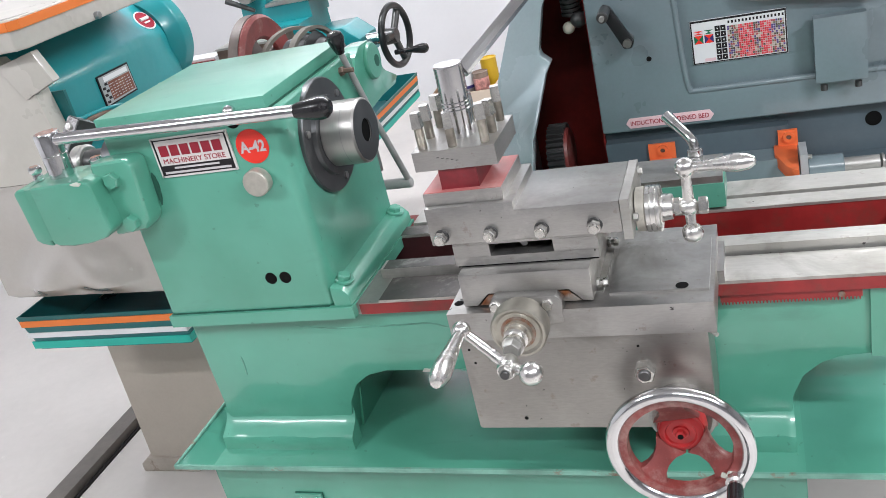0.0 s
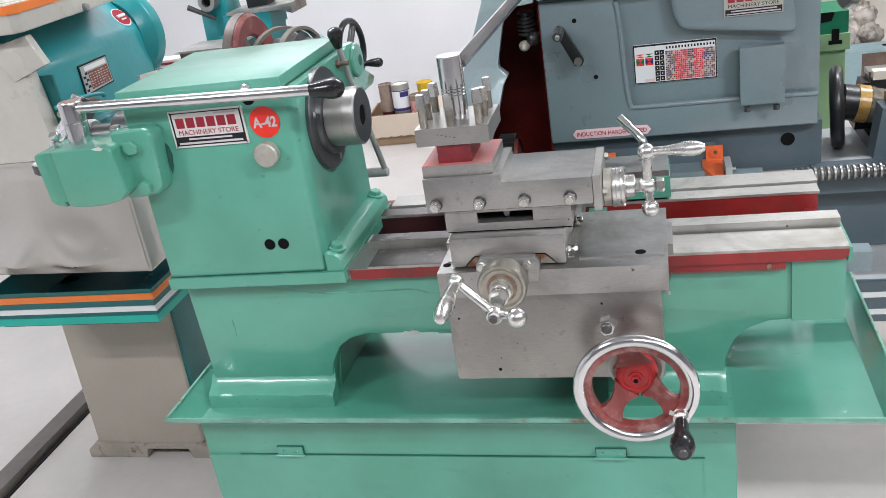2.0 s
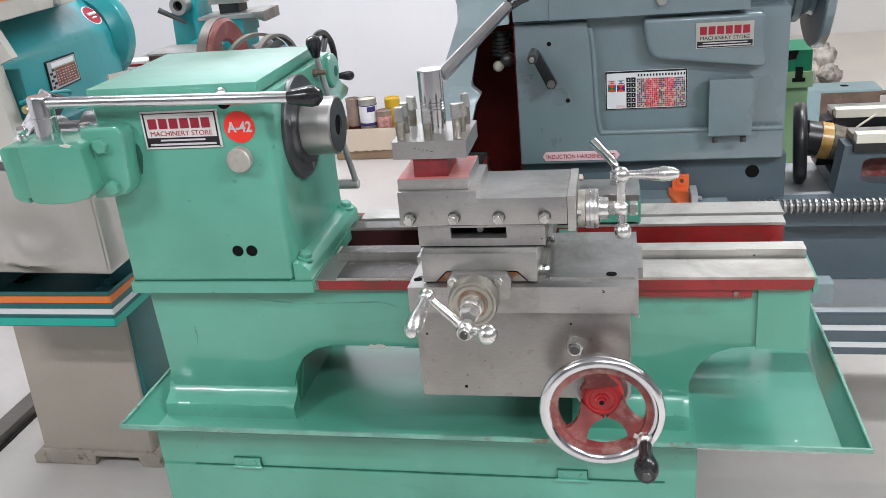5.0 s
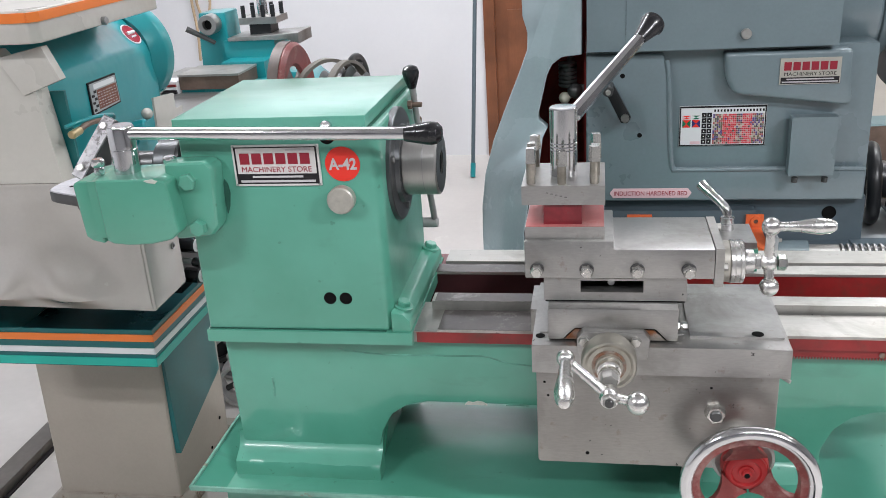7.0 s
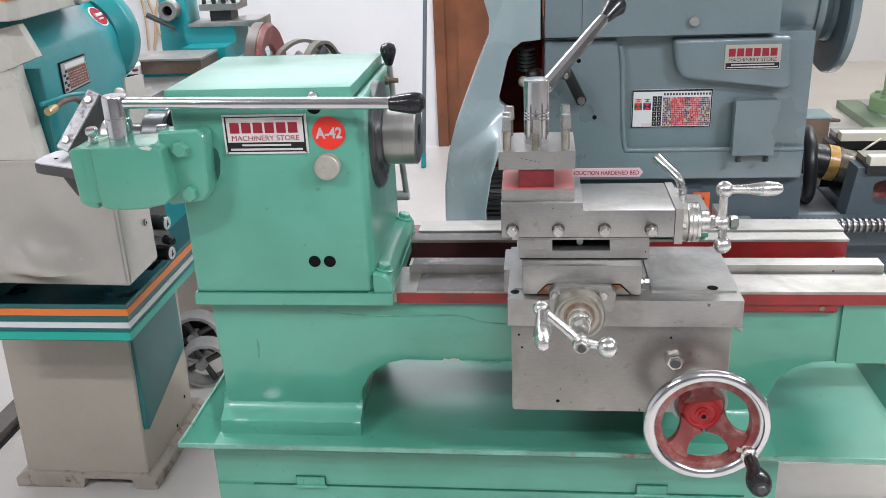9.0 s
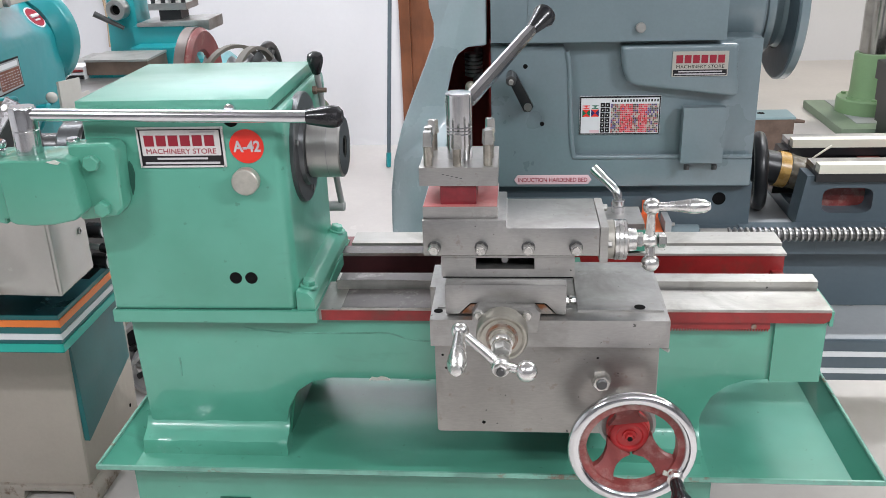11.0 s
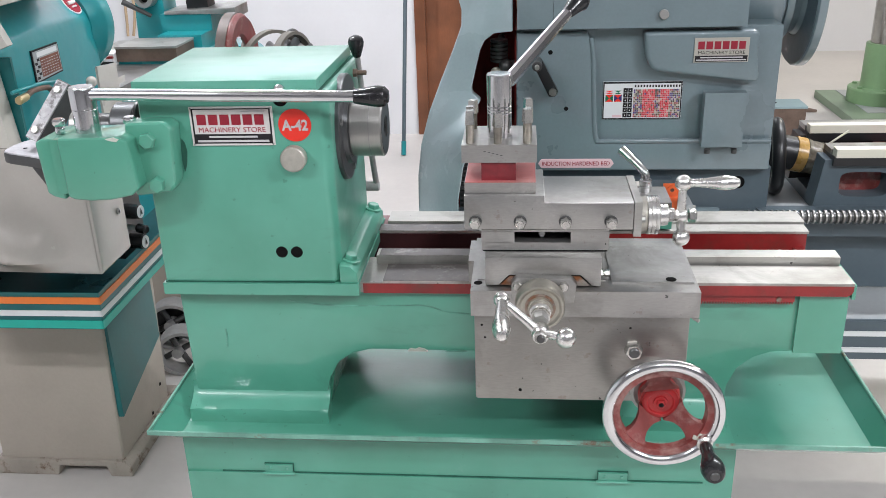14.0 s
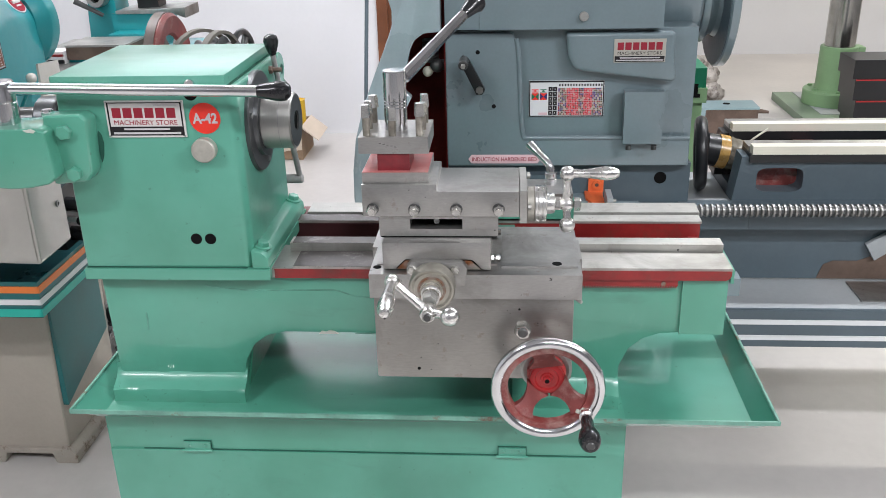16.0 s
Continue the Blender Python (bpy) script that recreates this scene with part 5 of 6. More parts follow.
face = part("spindle_faceplate", b, GREY, grey)
# dark reflection on the plate's back painted as a darker grey ring
part("plate_back", turned(bm(), [(0.1285, 0.031), (0.2065, 0.0335), (0.2075, 0.0365), (0.1285, 0.0365), (0.1285, 0.031)], (0.38, 2.37, 1.335), (1, 0, 0), 64), GREYLOW, face, "back of the plate, darkened for its dark reflection")
b = sweep(bm(), [(-0.163, 2.119, 1.25), (-0.156, 2.119, 1.2), (-0.149, 2.119, 1.05), (-0.1435, 2.119, 0.99), (-0.137, 2.119, 0.974), (-0.12, 2.119, 0.971), (0.1, 2.119, 0.971), (0.322, 2.119, 0.969)], 0.0068, 12)
part("edge_bead", b, GREY, body)
# plates on the headstock
gpl = part("name_plate", box(bm(), 0.099, 0.2365, 2.097, 2.1005, 1.186, 1.2485, 0.001), DULLPLATE, body, "aluminium name plate with red and black print")
for i in range(6):
    part("name_bar", box(bm(), 0.108 + i * 0.0205, 0.1245 + i * 0.0205, 2.0962, 2.0972, 1.2195, 1.2395), MAROON, gpl)
lettering("trade_line", "MACHINERY STORE", 0.109, 2.0972, 1.2065, 0.118, 0.0085, INK, gpl)
part("print_band", box(bm(), 0.102, 0.234, 2.0962, 2.0972, 1.188, 1.203), INK, gpl)
part("address_bar", box(bm(), 0.115, 0.222, 2.0955, 2.0963, 1.197, 1.2), PRINTGREY, gpl)
part("address_bar", box(bm(), 0.105, 0.231, 2.0955, 2.0963, 1.1905, 1.1935), PRINTGREY, gpl)
chart = part("speed_chart", box(bm(), -0.126, 0.082, 2.1315, 2.1352, 1.029, 1.131, 0.001), WHITEPAINT, body, "printed speed and thread chart with coloured cells")
part("chart_border", box(bm(), -0.1255, 0.0815, 2.131, 2.1318, 1.126, 1.1305), INK, chart)
part("chart_border", box(bm(), -0.1255, 0.0815, 2.131, 2.1318, 1.0295, 1.032), INK, chart)
part("chart_border", box(bm(), -0.1255, -0.1225, 2.131, 2.1318, 1.03, 1.13), INK, chart)
part("chart_border", box(bm(), 0.0785, 0.0815, 2.131, 2.1318, 1.03, 1.13), INK, chart)
for kx in (-0.072, -0.0595):
    for kz in range(6):
        part("chart_square", box(bm(), kx, kx + 0.0112, 2.1308, 2.1318, 1.034 + kz * 0.0135, 1.046 + kz * 0.0135), INK, chart)
        part("chart_figure", box(bm(), kx + 0.0042, kx + 0.0069, 2.1303, 2.1309, 1.0385 + kz * 0.0135, 1.0415 + kz * 0.0135), WHITEPAINT, chart)
b, b2 = bm(), bm()
for i in range(26):
    for j in range(15):
        x, z = -0.045 + i * 0.0047, 1.034 + j * 0.0051
        verts_faces(b2 if i in (5, 6, 7, 8, 9, 10, 11, 15, 16, 17, 18, 19) and (i + 3 * j) % 7 else b, [(x, 2.131, z), (x + 0.0042, 2.131, z), (x + 0.0042, 2.131, z + 0.0045), (x, 2.131, z + 0.0045)], [(0, 1, 2, 3)])
cells = part("chart_grid", b, MOSAIC, chart)
cells["kind"] = "stuff"
reds = part("chart_red_grid", b2, PRINTRED, chart)
reds["kind"] = "stuff"
b = bm()
for i in range(16):
    box(b, -0.043 + i * 0.0077, -0.039 + i * 0.0077, 2.131, 2.1317, 1.1155, 1.1215)
part("chart_heading", b, INK, chart)
for k, (mats, x, z, high) in enumerate((((TAGRED, PINK), -0.119, 1.098, 0.009), ((BOTTLE, WHITEPAINT), -0.096, 1.098, 0.009), ((TAGRED, BOTTLE), -0.119, 1.077, 0.019), ((TAGRED, NAVY), -0.096, 1.077, 0.019))):
    x2, z2, xm, zm = x + 0.02, z + high, x + 0.01, z + high / 2
    for n, tri in enumerate((((x, z), (x2, z), (xm, zm)), ((x2, z), (x2, z2), (xm, zm)), ((x2, z2), (x, z2), (xm, zm)), ((x, z2), (x, z), (xm, zm)))):
        part("chart_block", prism(bm(), tri, "y", 2.131, 2.1318), mats[n % 2], chart)
part("chart_block", box(bm(), -0.099, -0.075, 2.131, 2.1318, 1.034, 1.041), PINK, chart)
strip = part("bed_label", prism(bm(), [(-0.297, 0.91), (-0.288, 0.9225), (-0.1, 0.9225), (-0.091, 0.91), (-0.1, 0.8975), (-0.288, 0.8975)], "y", 2.1135, 2.1172, 0.0005), PINK, body, "pink metal strip with maroon letters")
lettering("label_line", "INDUCTION HARDENED BED", -0.286, 2.1136, 0.904, 0.184, 0.0118, MAROON, strip, bold=0.012)
cov = part("terminal_cover", box(bm(), 0.134, 0.24, 2.086, 2.118, 0.962, 1.108, 0.004), GREY, body, "plain grey terminal cover")
for sx in (0.15, 0.22):
    part("cover_screw", rod(bm(), (sx, 2.085, 0.958), (sx, 2.085, 0.946), 0.0075, seg=14), DARKSTEEL, cov)
for hx, hz, hy in ((-0.224, 1.063, 2.117), (-0.268, 1.214, 2.117)):
    part("bolt_hole", turned(bm(), [(0, 0), (0.006, 0), (0.006, 0.0006), (0, 0.0006)], (hx, hy, hz), (0, -1, 0), 16), BLACK, body)
b = prism(bm(), [(-0.318, 1.2), (-0.308, 1.214), (-0.292, 1.206), (-0.247, 1.12), (-0.255, 1.105), (-0.272, 1.106)], "y", 2.07, 2.088, 0.004)
link = part("feed_crank", b, BLACKPAINT, grey, "black crank link with a steel pin")
part("crank_pin", rod(bm(), (-0.304, 2.07, 1.2), (-0.304, 2.02, 1.196), 0.013, seg=20, bev=0.002), DARKSTEEL, link)
part("pin_tip", rod(bm(), (-0.304, 2.021, 1.196), (-0.304, 2.008, 1.195), 0.006, seg=14, bev=0.001), STEELBRIGHT, link)
part("crank_shaft", rod(bm(), (-0.262, 2.12, 1.12), (-0.262, 2.06, 1.12), 0.01, seg=16), STEEL, link)
# swing-out guard
guard_pts = [(-0.632, 0.42), (-0.632, 0.8), (-0.63, 0.88), (-0.618, 0.97), (-0.593, 1.06), (-0.555, 1.155), (-0.525, 1.225), (-0.5, 1.29), (-0.499, 1.33), (-0.51, 1.37), (-0.515, 1.62),
             (-0.366, 1.62), (-0.366, 1.272), (-0.415, 1.268), (-0.44, 1.25), (-0.452, 1.225), (-0.476, 1.125), (-0.474, 1.112), (-0.452, 1.092), (-0.47, 1.07), (-0.5, 1.015), (-0.525, 0.95),
             (-0.54, 0.86), (-0.545, 0.42)]
guard = part("gear_guard", prism(bm(), guard_pts, "y", 2.1, 2.135, 0.005, 3), GREYGUARD, grey, "curved sheet metal gear guard, cut open at its edge")
for v in guard.data.vertices:
    if v.co.x > -0.56 and v.co.z < 1.08:
        k = min(1, (1.08 - v.co.z) / 0.07)
        v.co.y -= 0.15 * k
        v.co.x += 0.032 * k
shell = [guard_pts[i] for i in range(11)]
inner = [(x + 0.012, z) for x, z in reversed(shell)]
part("guard_side", prism(bm(), shell + inner, "y", 2.13, 2.55), GREYGUARD, guard)
part("guard_back", prism(bm(), [(x + 0.012, z) for x, z in shell] + [(-0.36, 1.62), (-0.36, 0.42)], "y", 2.5, 2.54), DARKRED, guard, "dark red inside of the guard")
part("guard_lining", box(bm(), -0.362, -0.3575, 2.14, 2.55, 0.42, 1.27), DARKRED, guard)
b = prism(bm(), [(2.24 + r * math.cos(a), 0.806 + r * math.sin(a)) for k in range(30) for r, a in
                 ((0.071, math.radians(12 * k - 4)), (0.081, math.radians(12 * k - 1.5)), (0.081, math.radians(12 * k + 1.5)), (0.071, math.radians(12 * k + 4)))], "x", -0.52, -0.475)
part("change_gear", b, DARKSTEEL, guard)
part("gear_web", turned(bm(), [(0, 0), (0.068, 0), (0.064, 0.008), (0, 0.012)], (-0.475, 2.24, 0.806), (1, 0, 0), 36), REDWORN, guard)
prof = [(0, 0)]
for k in range(6):
    prof += [(0.024, k * 0.0105), (0.024, k * 0.0105 + 0.007), (0.018, k * 0.0105 + 0.0075), (0.018, k * 0.0105 + 0.0103)]
part("worm_gear", turned(bm(), prof + [(0, 0.064)], (-0.405, 2.21, 1.235), (0, 0, -1), 20), DARKSTEEL, guard)
part("gear_shaft", rod(bm(), (-0.405, 2.21, 1.19), (-0.405, 2.5, 1.19), 0.012, seg=14), DARKSTEEL, guard)
part("grease_knob", ball(rod(bm(), (-0.405, 2.19, 1.15), (-0.39, 2.19, 1.16), 0.008), (-0.413, 2.19, 1.148), 0.015), IVORY, guard)
part("shaft_knob", ball(rod(bm(), (-0.385, 2.2, 1.165), (-0.36, 2.2, 1.165), 0.015), (-0.386, 2.19, 1.165), 0.02), DARKSTEEL, guard)
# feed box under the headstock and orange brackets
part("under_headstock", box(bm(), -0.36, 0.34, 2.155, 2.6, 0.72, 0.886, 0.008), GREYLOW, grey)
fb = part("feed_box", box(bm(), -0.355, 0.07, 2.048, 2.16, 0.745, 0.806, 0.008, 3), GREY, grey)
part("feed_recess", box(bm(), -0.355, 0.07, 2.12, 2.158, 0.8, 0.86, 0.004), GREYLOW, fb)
for x0, x1, ledge in ((0.047, 0.09, [(0.036, 2.14), (0.036, 2.063), (0.044, 2.04), (0.058, 1.99), (0.07, 1.968), (0.084, 1.957), (0.089, 2.14)]),
                      (-0.252, -0.188, [(-0.252, 2.14), (-0.254, 2.05), (-0.25, 2.03), (-0.216, 2.03), (-0.21, 2.06), (-0.19, 2.14)])):
    ob_ = part("orange_bracket", prism(bm(), ledge, "z", 0.782, 0.8125, 0.003), ORANGE, fb, "orange painted bracket")
    part("bracket_wall", box(bm(), x0, x1, 2.112, 2.121, 0.81, 0.85, 0.002), ORANGE, ob_)
    xm = (x0 + x1) / 2 + 0.002
    part("bracket_screw", turned(bm(), [(0, 0), (0.013, 0), (0.013, 0.007), (0.006, 0.007), (0.006, 0.002), (0, 0.002)], (xm, 2.113, 0.834), (0, -1, 0), 20), ORANGE, ob_)
    part("screw_socket", turned(bm(), [(0, 0), (0.0055, 0), (0.0055, 0.0006), (0, 0.0006)], (xm, 2.1105, 0.834), (0, -1, 0), 12), RUST, ob_)
part("case_hole", turned(bm(), [(0, 0), (0.0178, 0), (0.0178, 0.0006), (0, 0.0006)], (0.256, 2.1545, 0.841), (0, -1, 0), 24), BLACK, grey)
# lead screw
lf = part("screw_flange", box(bm(), 0.088, 0.104, 1.98, 2.06, 0.765, 0.838, 0.004), GREYPALE, grey, "pale grey screw flange")
part("screw_sleeve", rod(bm(), (0.104, 2.01, 0.793), (0.178, 2.01, 0.793), 0.027, seg=28, bev=0.002), GREY, lf)
for sz in (0.775, 0.828):
    part("flange_screw", rod(bm(), (0.104, 1.992, sz), (0.113, 1.992, sz), 0.005, seg=12), STEELBRIGHT, lf)
b = rod(bm(), (0.178, 2.01, 0.793), (0.25, 2.01, 0.793), 0.0165, seg=24)
screw = part("lead_screw", b, STEELBRIGHT, grey)
part("thread_core", rod(bm(), (0.25, 2.01, 0.793), (2.4, 2.01, 0.793), 0.0136, seg=20), DARKSTEEL, screw)
b = bm()
for k in range(142):
    turned(b, [(0.0135, 0), (0.0185, 0.0022), (0.0185, 0.0072), (0.0135, 0.0094)], (0.252 + k * 0.015, 2.01, 0.793), (1, 0.05, 0.03), 16)
part("thread", b, STEEL, screw)
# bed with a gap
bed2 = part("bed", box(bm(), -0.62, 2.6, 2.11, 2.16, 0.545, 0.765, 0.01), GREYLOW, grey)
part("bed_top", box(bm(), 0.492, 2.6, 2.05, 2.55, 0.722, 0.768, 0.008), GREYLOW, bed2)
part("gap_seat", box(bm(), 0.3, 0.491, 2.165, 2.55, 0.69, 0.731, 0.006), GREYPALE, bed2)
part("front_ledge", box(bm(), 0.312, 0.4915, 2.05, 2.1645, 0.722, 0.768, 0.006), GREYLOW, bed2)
arc = [(0.598 + 0.066 * math.copysign(abs(math.cos(a)) ** 0.45, math.cos(a)), 0.83 + 0.036 * math.copysign(abs(math.sin(a)) ** 0.45, math.sin(a)))
       for a in (math.pi / 2 * (1 + k / 8) for k in range(17))]
left_half = [(0.598, 0.766), (0.468, 0.766), (0.486, 0.9), (0.598, 0.9)] + arc
right_half = [(2.6, 0.766), (0.598, 0.766)] + [(1.196 - x, z) for x, z in reversed(arc)] + [(0.598, 0.9), (2.6, 0.9)]
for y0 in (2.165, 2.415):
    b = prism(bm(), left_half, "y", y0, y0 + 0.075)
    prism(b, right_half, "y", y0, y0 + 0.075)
    # front rail blue-grey, rear rail black
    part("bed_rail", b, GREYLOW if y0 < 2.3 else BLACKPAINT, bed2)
    part("rail_flank", box(bm(), 0.505, 2.6, y0 - 0.012, y0 + 0.085, 0.886, 0.91, 0.003), BLACKPAINT, bed2)
    part("way_strip", box(bm(), 0.51, 2.6, y0 - 0.014, y0 + 0.02, 0.91, 0.934, 0.003), IVORY, bed2)
    part("way_strip", box(bm(), 0.506, 2.6, y0 + 0.022, y0 + 0.085, 0.91, 0.925, 0.002), STEEL, bed2)
part("rail_core", box(bm(), 0.53, 0.67, 2.225, 2.24, 0.79, 0.87), REDWORN, bed2, "red painted inside of the bed window")
part("rib", box(bm(), 0.7, 0.76, 2.24, 2.415, 0.78, 0.88), RED, bed2)
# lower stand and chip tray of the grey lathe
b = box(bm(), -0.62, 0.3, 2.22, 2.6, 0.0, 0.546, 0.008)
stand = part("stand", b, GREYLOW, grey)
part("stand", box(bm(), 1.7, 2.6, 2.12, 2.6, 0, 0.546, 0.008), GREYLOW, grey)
tray2 = part("chip_tray", box(bm(), -0.65, 2.65, 1.905, 2.62, 0.44, 0.452), GREYPALE, grey)
part("tray_floor", box(bm(), -0.65, 2.65, 1.915, 2.115, 0.535, 0.5405), GREYPALE, tray2)
part("tray_front", box(bm(), -0.65, 2.65, 1.9, 1.915, 0.43, 0.5425, 0.003), GREYLOW, tray2)
part("white_stripe", box(bm(), -0.65, 2.65, 1.8965, 1.9005, 0.5, 0.514), WHITEPAINT, tray2)
part("white_stripe", box(bm(), -0.65, 2.65, 1.8965, 1.9005, 0.452, 0.466), WHITEPAINT, tray2)
b = prism(bm(), [(0.72, 0.5455), (0.735, 0.59), (0.76, 0.602), (0.83, 0.602), (0.9, 0.63), (0.98, 0.6), (0.99, 0.5455)], "y", 2.1075, 2.1095)
part("bed_opening", b, RUST, bed2, "dark rusty opening under the bed")
part("loose_flap", prism(bm(), [(0.84, 0.66), (1.02, 0.77), (1.04, 0.73), (0.87, 0.61)], "y", 2.09, 2.106, 0.002), GREYPALE, bed2, "pale grey hinged flap")
part("tray_plate", box(bm(), 0.8, 0.95, 1.96, 2.09, 0.541, 0.545, 0.001), STEEL, tray2)

# handwheel lying in the gap, with taped hub
hw = thing("spare_handwheel", (0.44, 2.38, 0.73), "black handwheel with taped, film-wrapped hub in the bed gap", "handwheel")
rim = part("rim", ring(bm(), (0.415, 2.385, 0.846), (1, -0.16, 0.05), 0.097, 0.019, 56, 14), BLACKPAINT, hw)
for k in range(3):
    a = 2 * math.pi * k / 3 + 0.4
    part("spoke", rod(bm(), (0.43, 2.385, 0.8525), (0.416 + 0.015 * math.cos(a), 2.385 + 0.095 * math.cos(a), 0.846 + 0.095 * math.sin(a)), 0.013, seg=12), BLACKPAINT, hw)
part("hub", rod(bm(), (0.42, 2.385, 0.8625), (0.5, 2.385, 0.846), 0.05, seg=36, bev=0.006), BLACKPAINT, hw)
part("tape_band", rod(bm(), (0.462, 2.385, 0.854), (0.492, 2.385, 0.848), 0.0525, seg=36), TAPE, hw, "gold packing tape band")
b = rod(bm(), (0.492, 2.385, 0.848), (0.56, 2.385, 0.834), 0.053, 0.042, seg=28)
bmesh.ops.subdivide_edges(b, edges=b.edges[:], cuts=3, use_grid_fill=True)
for v in b.verts:
    v.co += 0.007 * noise.noise_vector(v.co * 60)
part("film_wrap", b, FILM, hw, "crumpled clear film")
b = rod(bm(), (0.54, 2.37, 0.874), (0.545, 2.36, 0.809), 0.0055, seg=10)
sweep(b, [(0.54, 2.36, 0.874), (0.56, 2.34, 0.904), (0.6, 2.34, 0.934)], 0.003, 8)
part("film_tail", b, IVORY, hw)

# ---- cream and teal lathe ----
cl2 = thing("lathe", (-1.7, 2.4, 0), "teal and cream lathe with orange-striped chip tray and dented cover", "lathe")
tr = part("chip_tray", pan(bm(), (-1.86, -1.384, 1.642, 3.59), (-1.89, -1.376, 1.634, 3.61), 0.636, 0.736, 0.004), TEALDARK, cl2, "deep teal chip tray with orange and white stripes")
# dark sheet painted as the cover's shade inside the tray
part("tray_floor", box(bm(), -1.855, -1.39, 1.648, 3.58, 0.6365, 0.642), SHADEDTRAY, tr, "tray floor sheet, darkened for the shade under the cover")
for z0, z1, m_ in ((0.706, 0.724, STRIPE), (0.671, 0.686, WHITEPAINT), (0.636, 0.6575, TEALBRIGHT)):
    o = (0.736 - (z0 + z1) / 2) * 0.08
    part("stripe", box(bm(), -1.89 + o, -1.3712 - o, 1.6265 + o, 1.631 + o, z0, z1), m_, tr)
    part("stripe", box(bm(), -1.3725 - o, -1.3685 - o, 1.6265 + o, 3.6, z0, z1), m_, tr)
base2 = part("cast_base", prism(bm(), [(-1.922, 0.036), (-1.9, 0.64), (-1.515, 0.64), (-1.535, 0.036)], "y", 1.89, 2.26, 0.012, 3), CREAMBASE, cl2)
part("base_foot", prism(bm(), [(-1.958, 0), (-1.958, 0.03), (-1.925, 0.055), (-1.53, 0.055), (-1.51, 0.035), (-1.51, 0.0), (-1.58, 0.0), (-1.588, 0.034), (-1.735, 0.034), (-1.743, 0)], "y", 1.878, 2.32, 0.005), FOOTCREAM, base2)
for hy, hz in ((2.2, 0.13), (2.12, 0.07)):
    part("fixing_hole", turned(bm(), [(0, 0), (0.006, 0), (0.006, 0.0008), (0, 0.0008)], (-1.5335 + 0.0357 * (hz - 0.036), hy, hz), (1, 0, 0), 14), BLACK, base2)
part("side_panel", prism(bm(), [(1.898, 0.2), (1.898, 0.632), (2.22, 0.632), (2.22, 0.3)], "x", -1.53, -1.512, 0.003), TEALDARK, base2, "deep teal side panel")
part("cast_base", prism(bm(), [(-1.86, 0.0), (-1.845, 0.64), (-1.515, 0.64), (-1.535, 0.0)], "y", 2.9, 3.3, 0.012, 3), CREAMBASE, cl2)
cover = part("end_cover", prism(bm(), [(-1.862, 0.792), (-1.357, 0.782), (-1.352, 0.79), (-1.352, 1.08), (-1.37, 1.1), (-1.895, 1.1), (-1.895, 0.8)], "y", 1.638, 1.805, 0.006, 3), CREAMDENT, cl2, "dented cream sheet metal end cover")
b, rows = bm(), []
for j in range(37):
    v = j / 36
    row = []
    for i in range(61):
        u = i / 60
        x, z = -1.884 + 0.522 * u, 0.8 - 0.009 * u + (0.29 + 0.006 * u) * v
        wide = math.exp(-((x + 1.62) / 0.17) ** 4)
        bulge = 0.045 * math.exp(-((z - 0.83 - 0.03 * math.cos((x + 1.62) * 14)) / 0.062) ** 2) * wide
        bulge -= 0.022 * math.exp(-(math.hypot(x + 1.64, z - 0.852) / 0.055) ** 2)
        bulge += 0.005 * math.exp(-(math.hypot(x + 1.482, z - 0.876) / 0.016) ** 2)
        bulge += 0.006 * (1 + noise.noise(Vector((x * 7, z * 7, 1.0))))
        edge = min(1, 12 * min(u, 1 - u), 9 * (1 - v), 0.35 + 6 * v)
        row.append(b.verts.new((x, 1.6362 - bulge * edge, z)))
    rows.append(row)
for p, q in zip(rows, rows[1:]):
    for i in range(60):
        b.faces.new((p[i], p[i + 1], q[i + 1], q[i]))
part("dented_front", b, CREAMDENT, cover)
part("cover_upper", prism(bm(), [(-1.895, 1.1), (-1.518, 1.1), (-1.54, 1.318), (-1.555, 1.318), (-1.62, 1.4), (-1.895, 1.42)], "y", 1.64, 1.69, 0.004), CREAM, cover)
part("cover_facet", prism(bm(), [(-1.612, 1.386), (-1.5, 1.408), (-1.47, 1.335), (-1.566, 1.302)], "y", 1.634, 1.66, 0.004), CREAM, cover)
part("cover_eye", turned(bm(), [(0, 0), (0.0085, 0), (0.0085, 0.004), (0.004, 0.004), (0.004, 0.001), (0, 0.001)], (-1.352, 1.765, 0.9), (1, 0, 0), 20), SCREW, cover)
for kz in (0.848, 0.762):
    knob = part("control_knob", rod(bm(), (-1.415, 1.908, kz), (-1.356, 1.9, kz), 0.0205, seg=28, bev=0.003), BLACKPLASTIC, cl2, "black control knob with a white face")
    part("knob_face", turned(bm(), [(0, 0), (0.0175, 0), (0.0165, 0.0015), (0, 0.0015)], (-1.356, 1.9, kz), (1, -0.13, 0), 28), WHITEPAINT, knob)
    part("knob_mark", prism(bm(), [(1.893, kz - 0.009), (1.9, kz + 0.01), (1.907, kz - 0.009), (1.9, kz - 0.005)], "x", -1.3545, -1.3535), INK, knob)
tg = part("toggle", rod(bm(), (-1.41, 1.9, 0.806), (-1.365, 1.885, 0.808), 0.008, seg=16), GREYPALE, cl2)
part("toggle_tip", rod(bm(), (-1.366, 1.886, 0.808), (-1.335, 1.876, 0.805), 0.0125, seg=18, bev=0.004), BLACKPLASTIC, tg)
part("control_box", box(bm(), -1.46, -1.4, 1.86, 2.0, 0.728, 0.9, 0.006), BLACKPAINT, cl2, "black control box with two knobs")
# thin sheet, darker than the headstock, between it and the cover
part("dark_teal_sheet", box(bm(), -1.9, -1.506, 1.692, 1.7005, 0.9, 1.3), TEALDARK, cover)
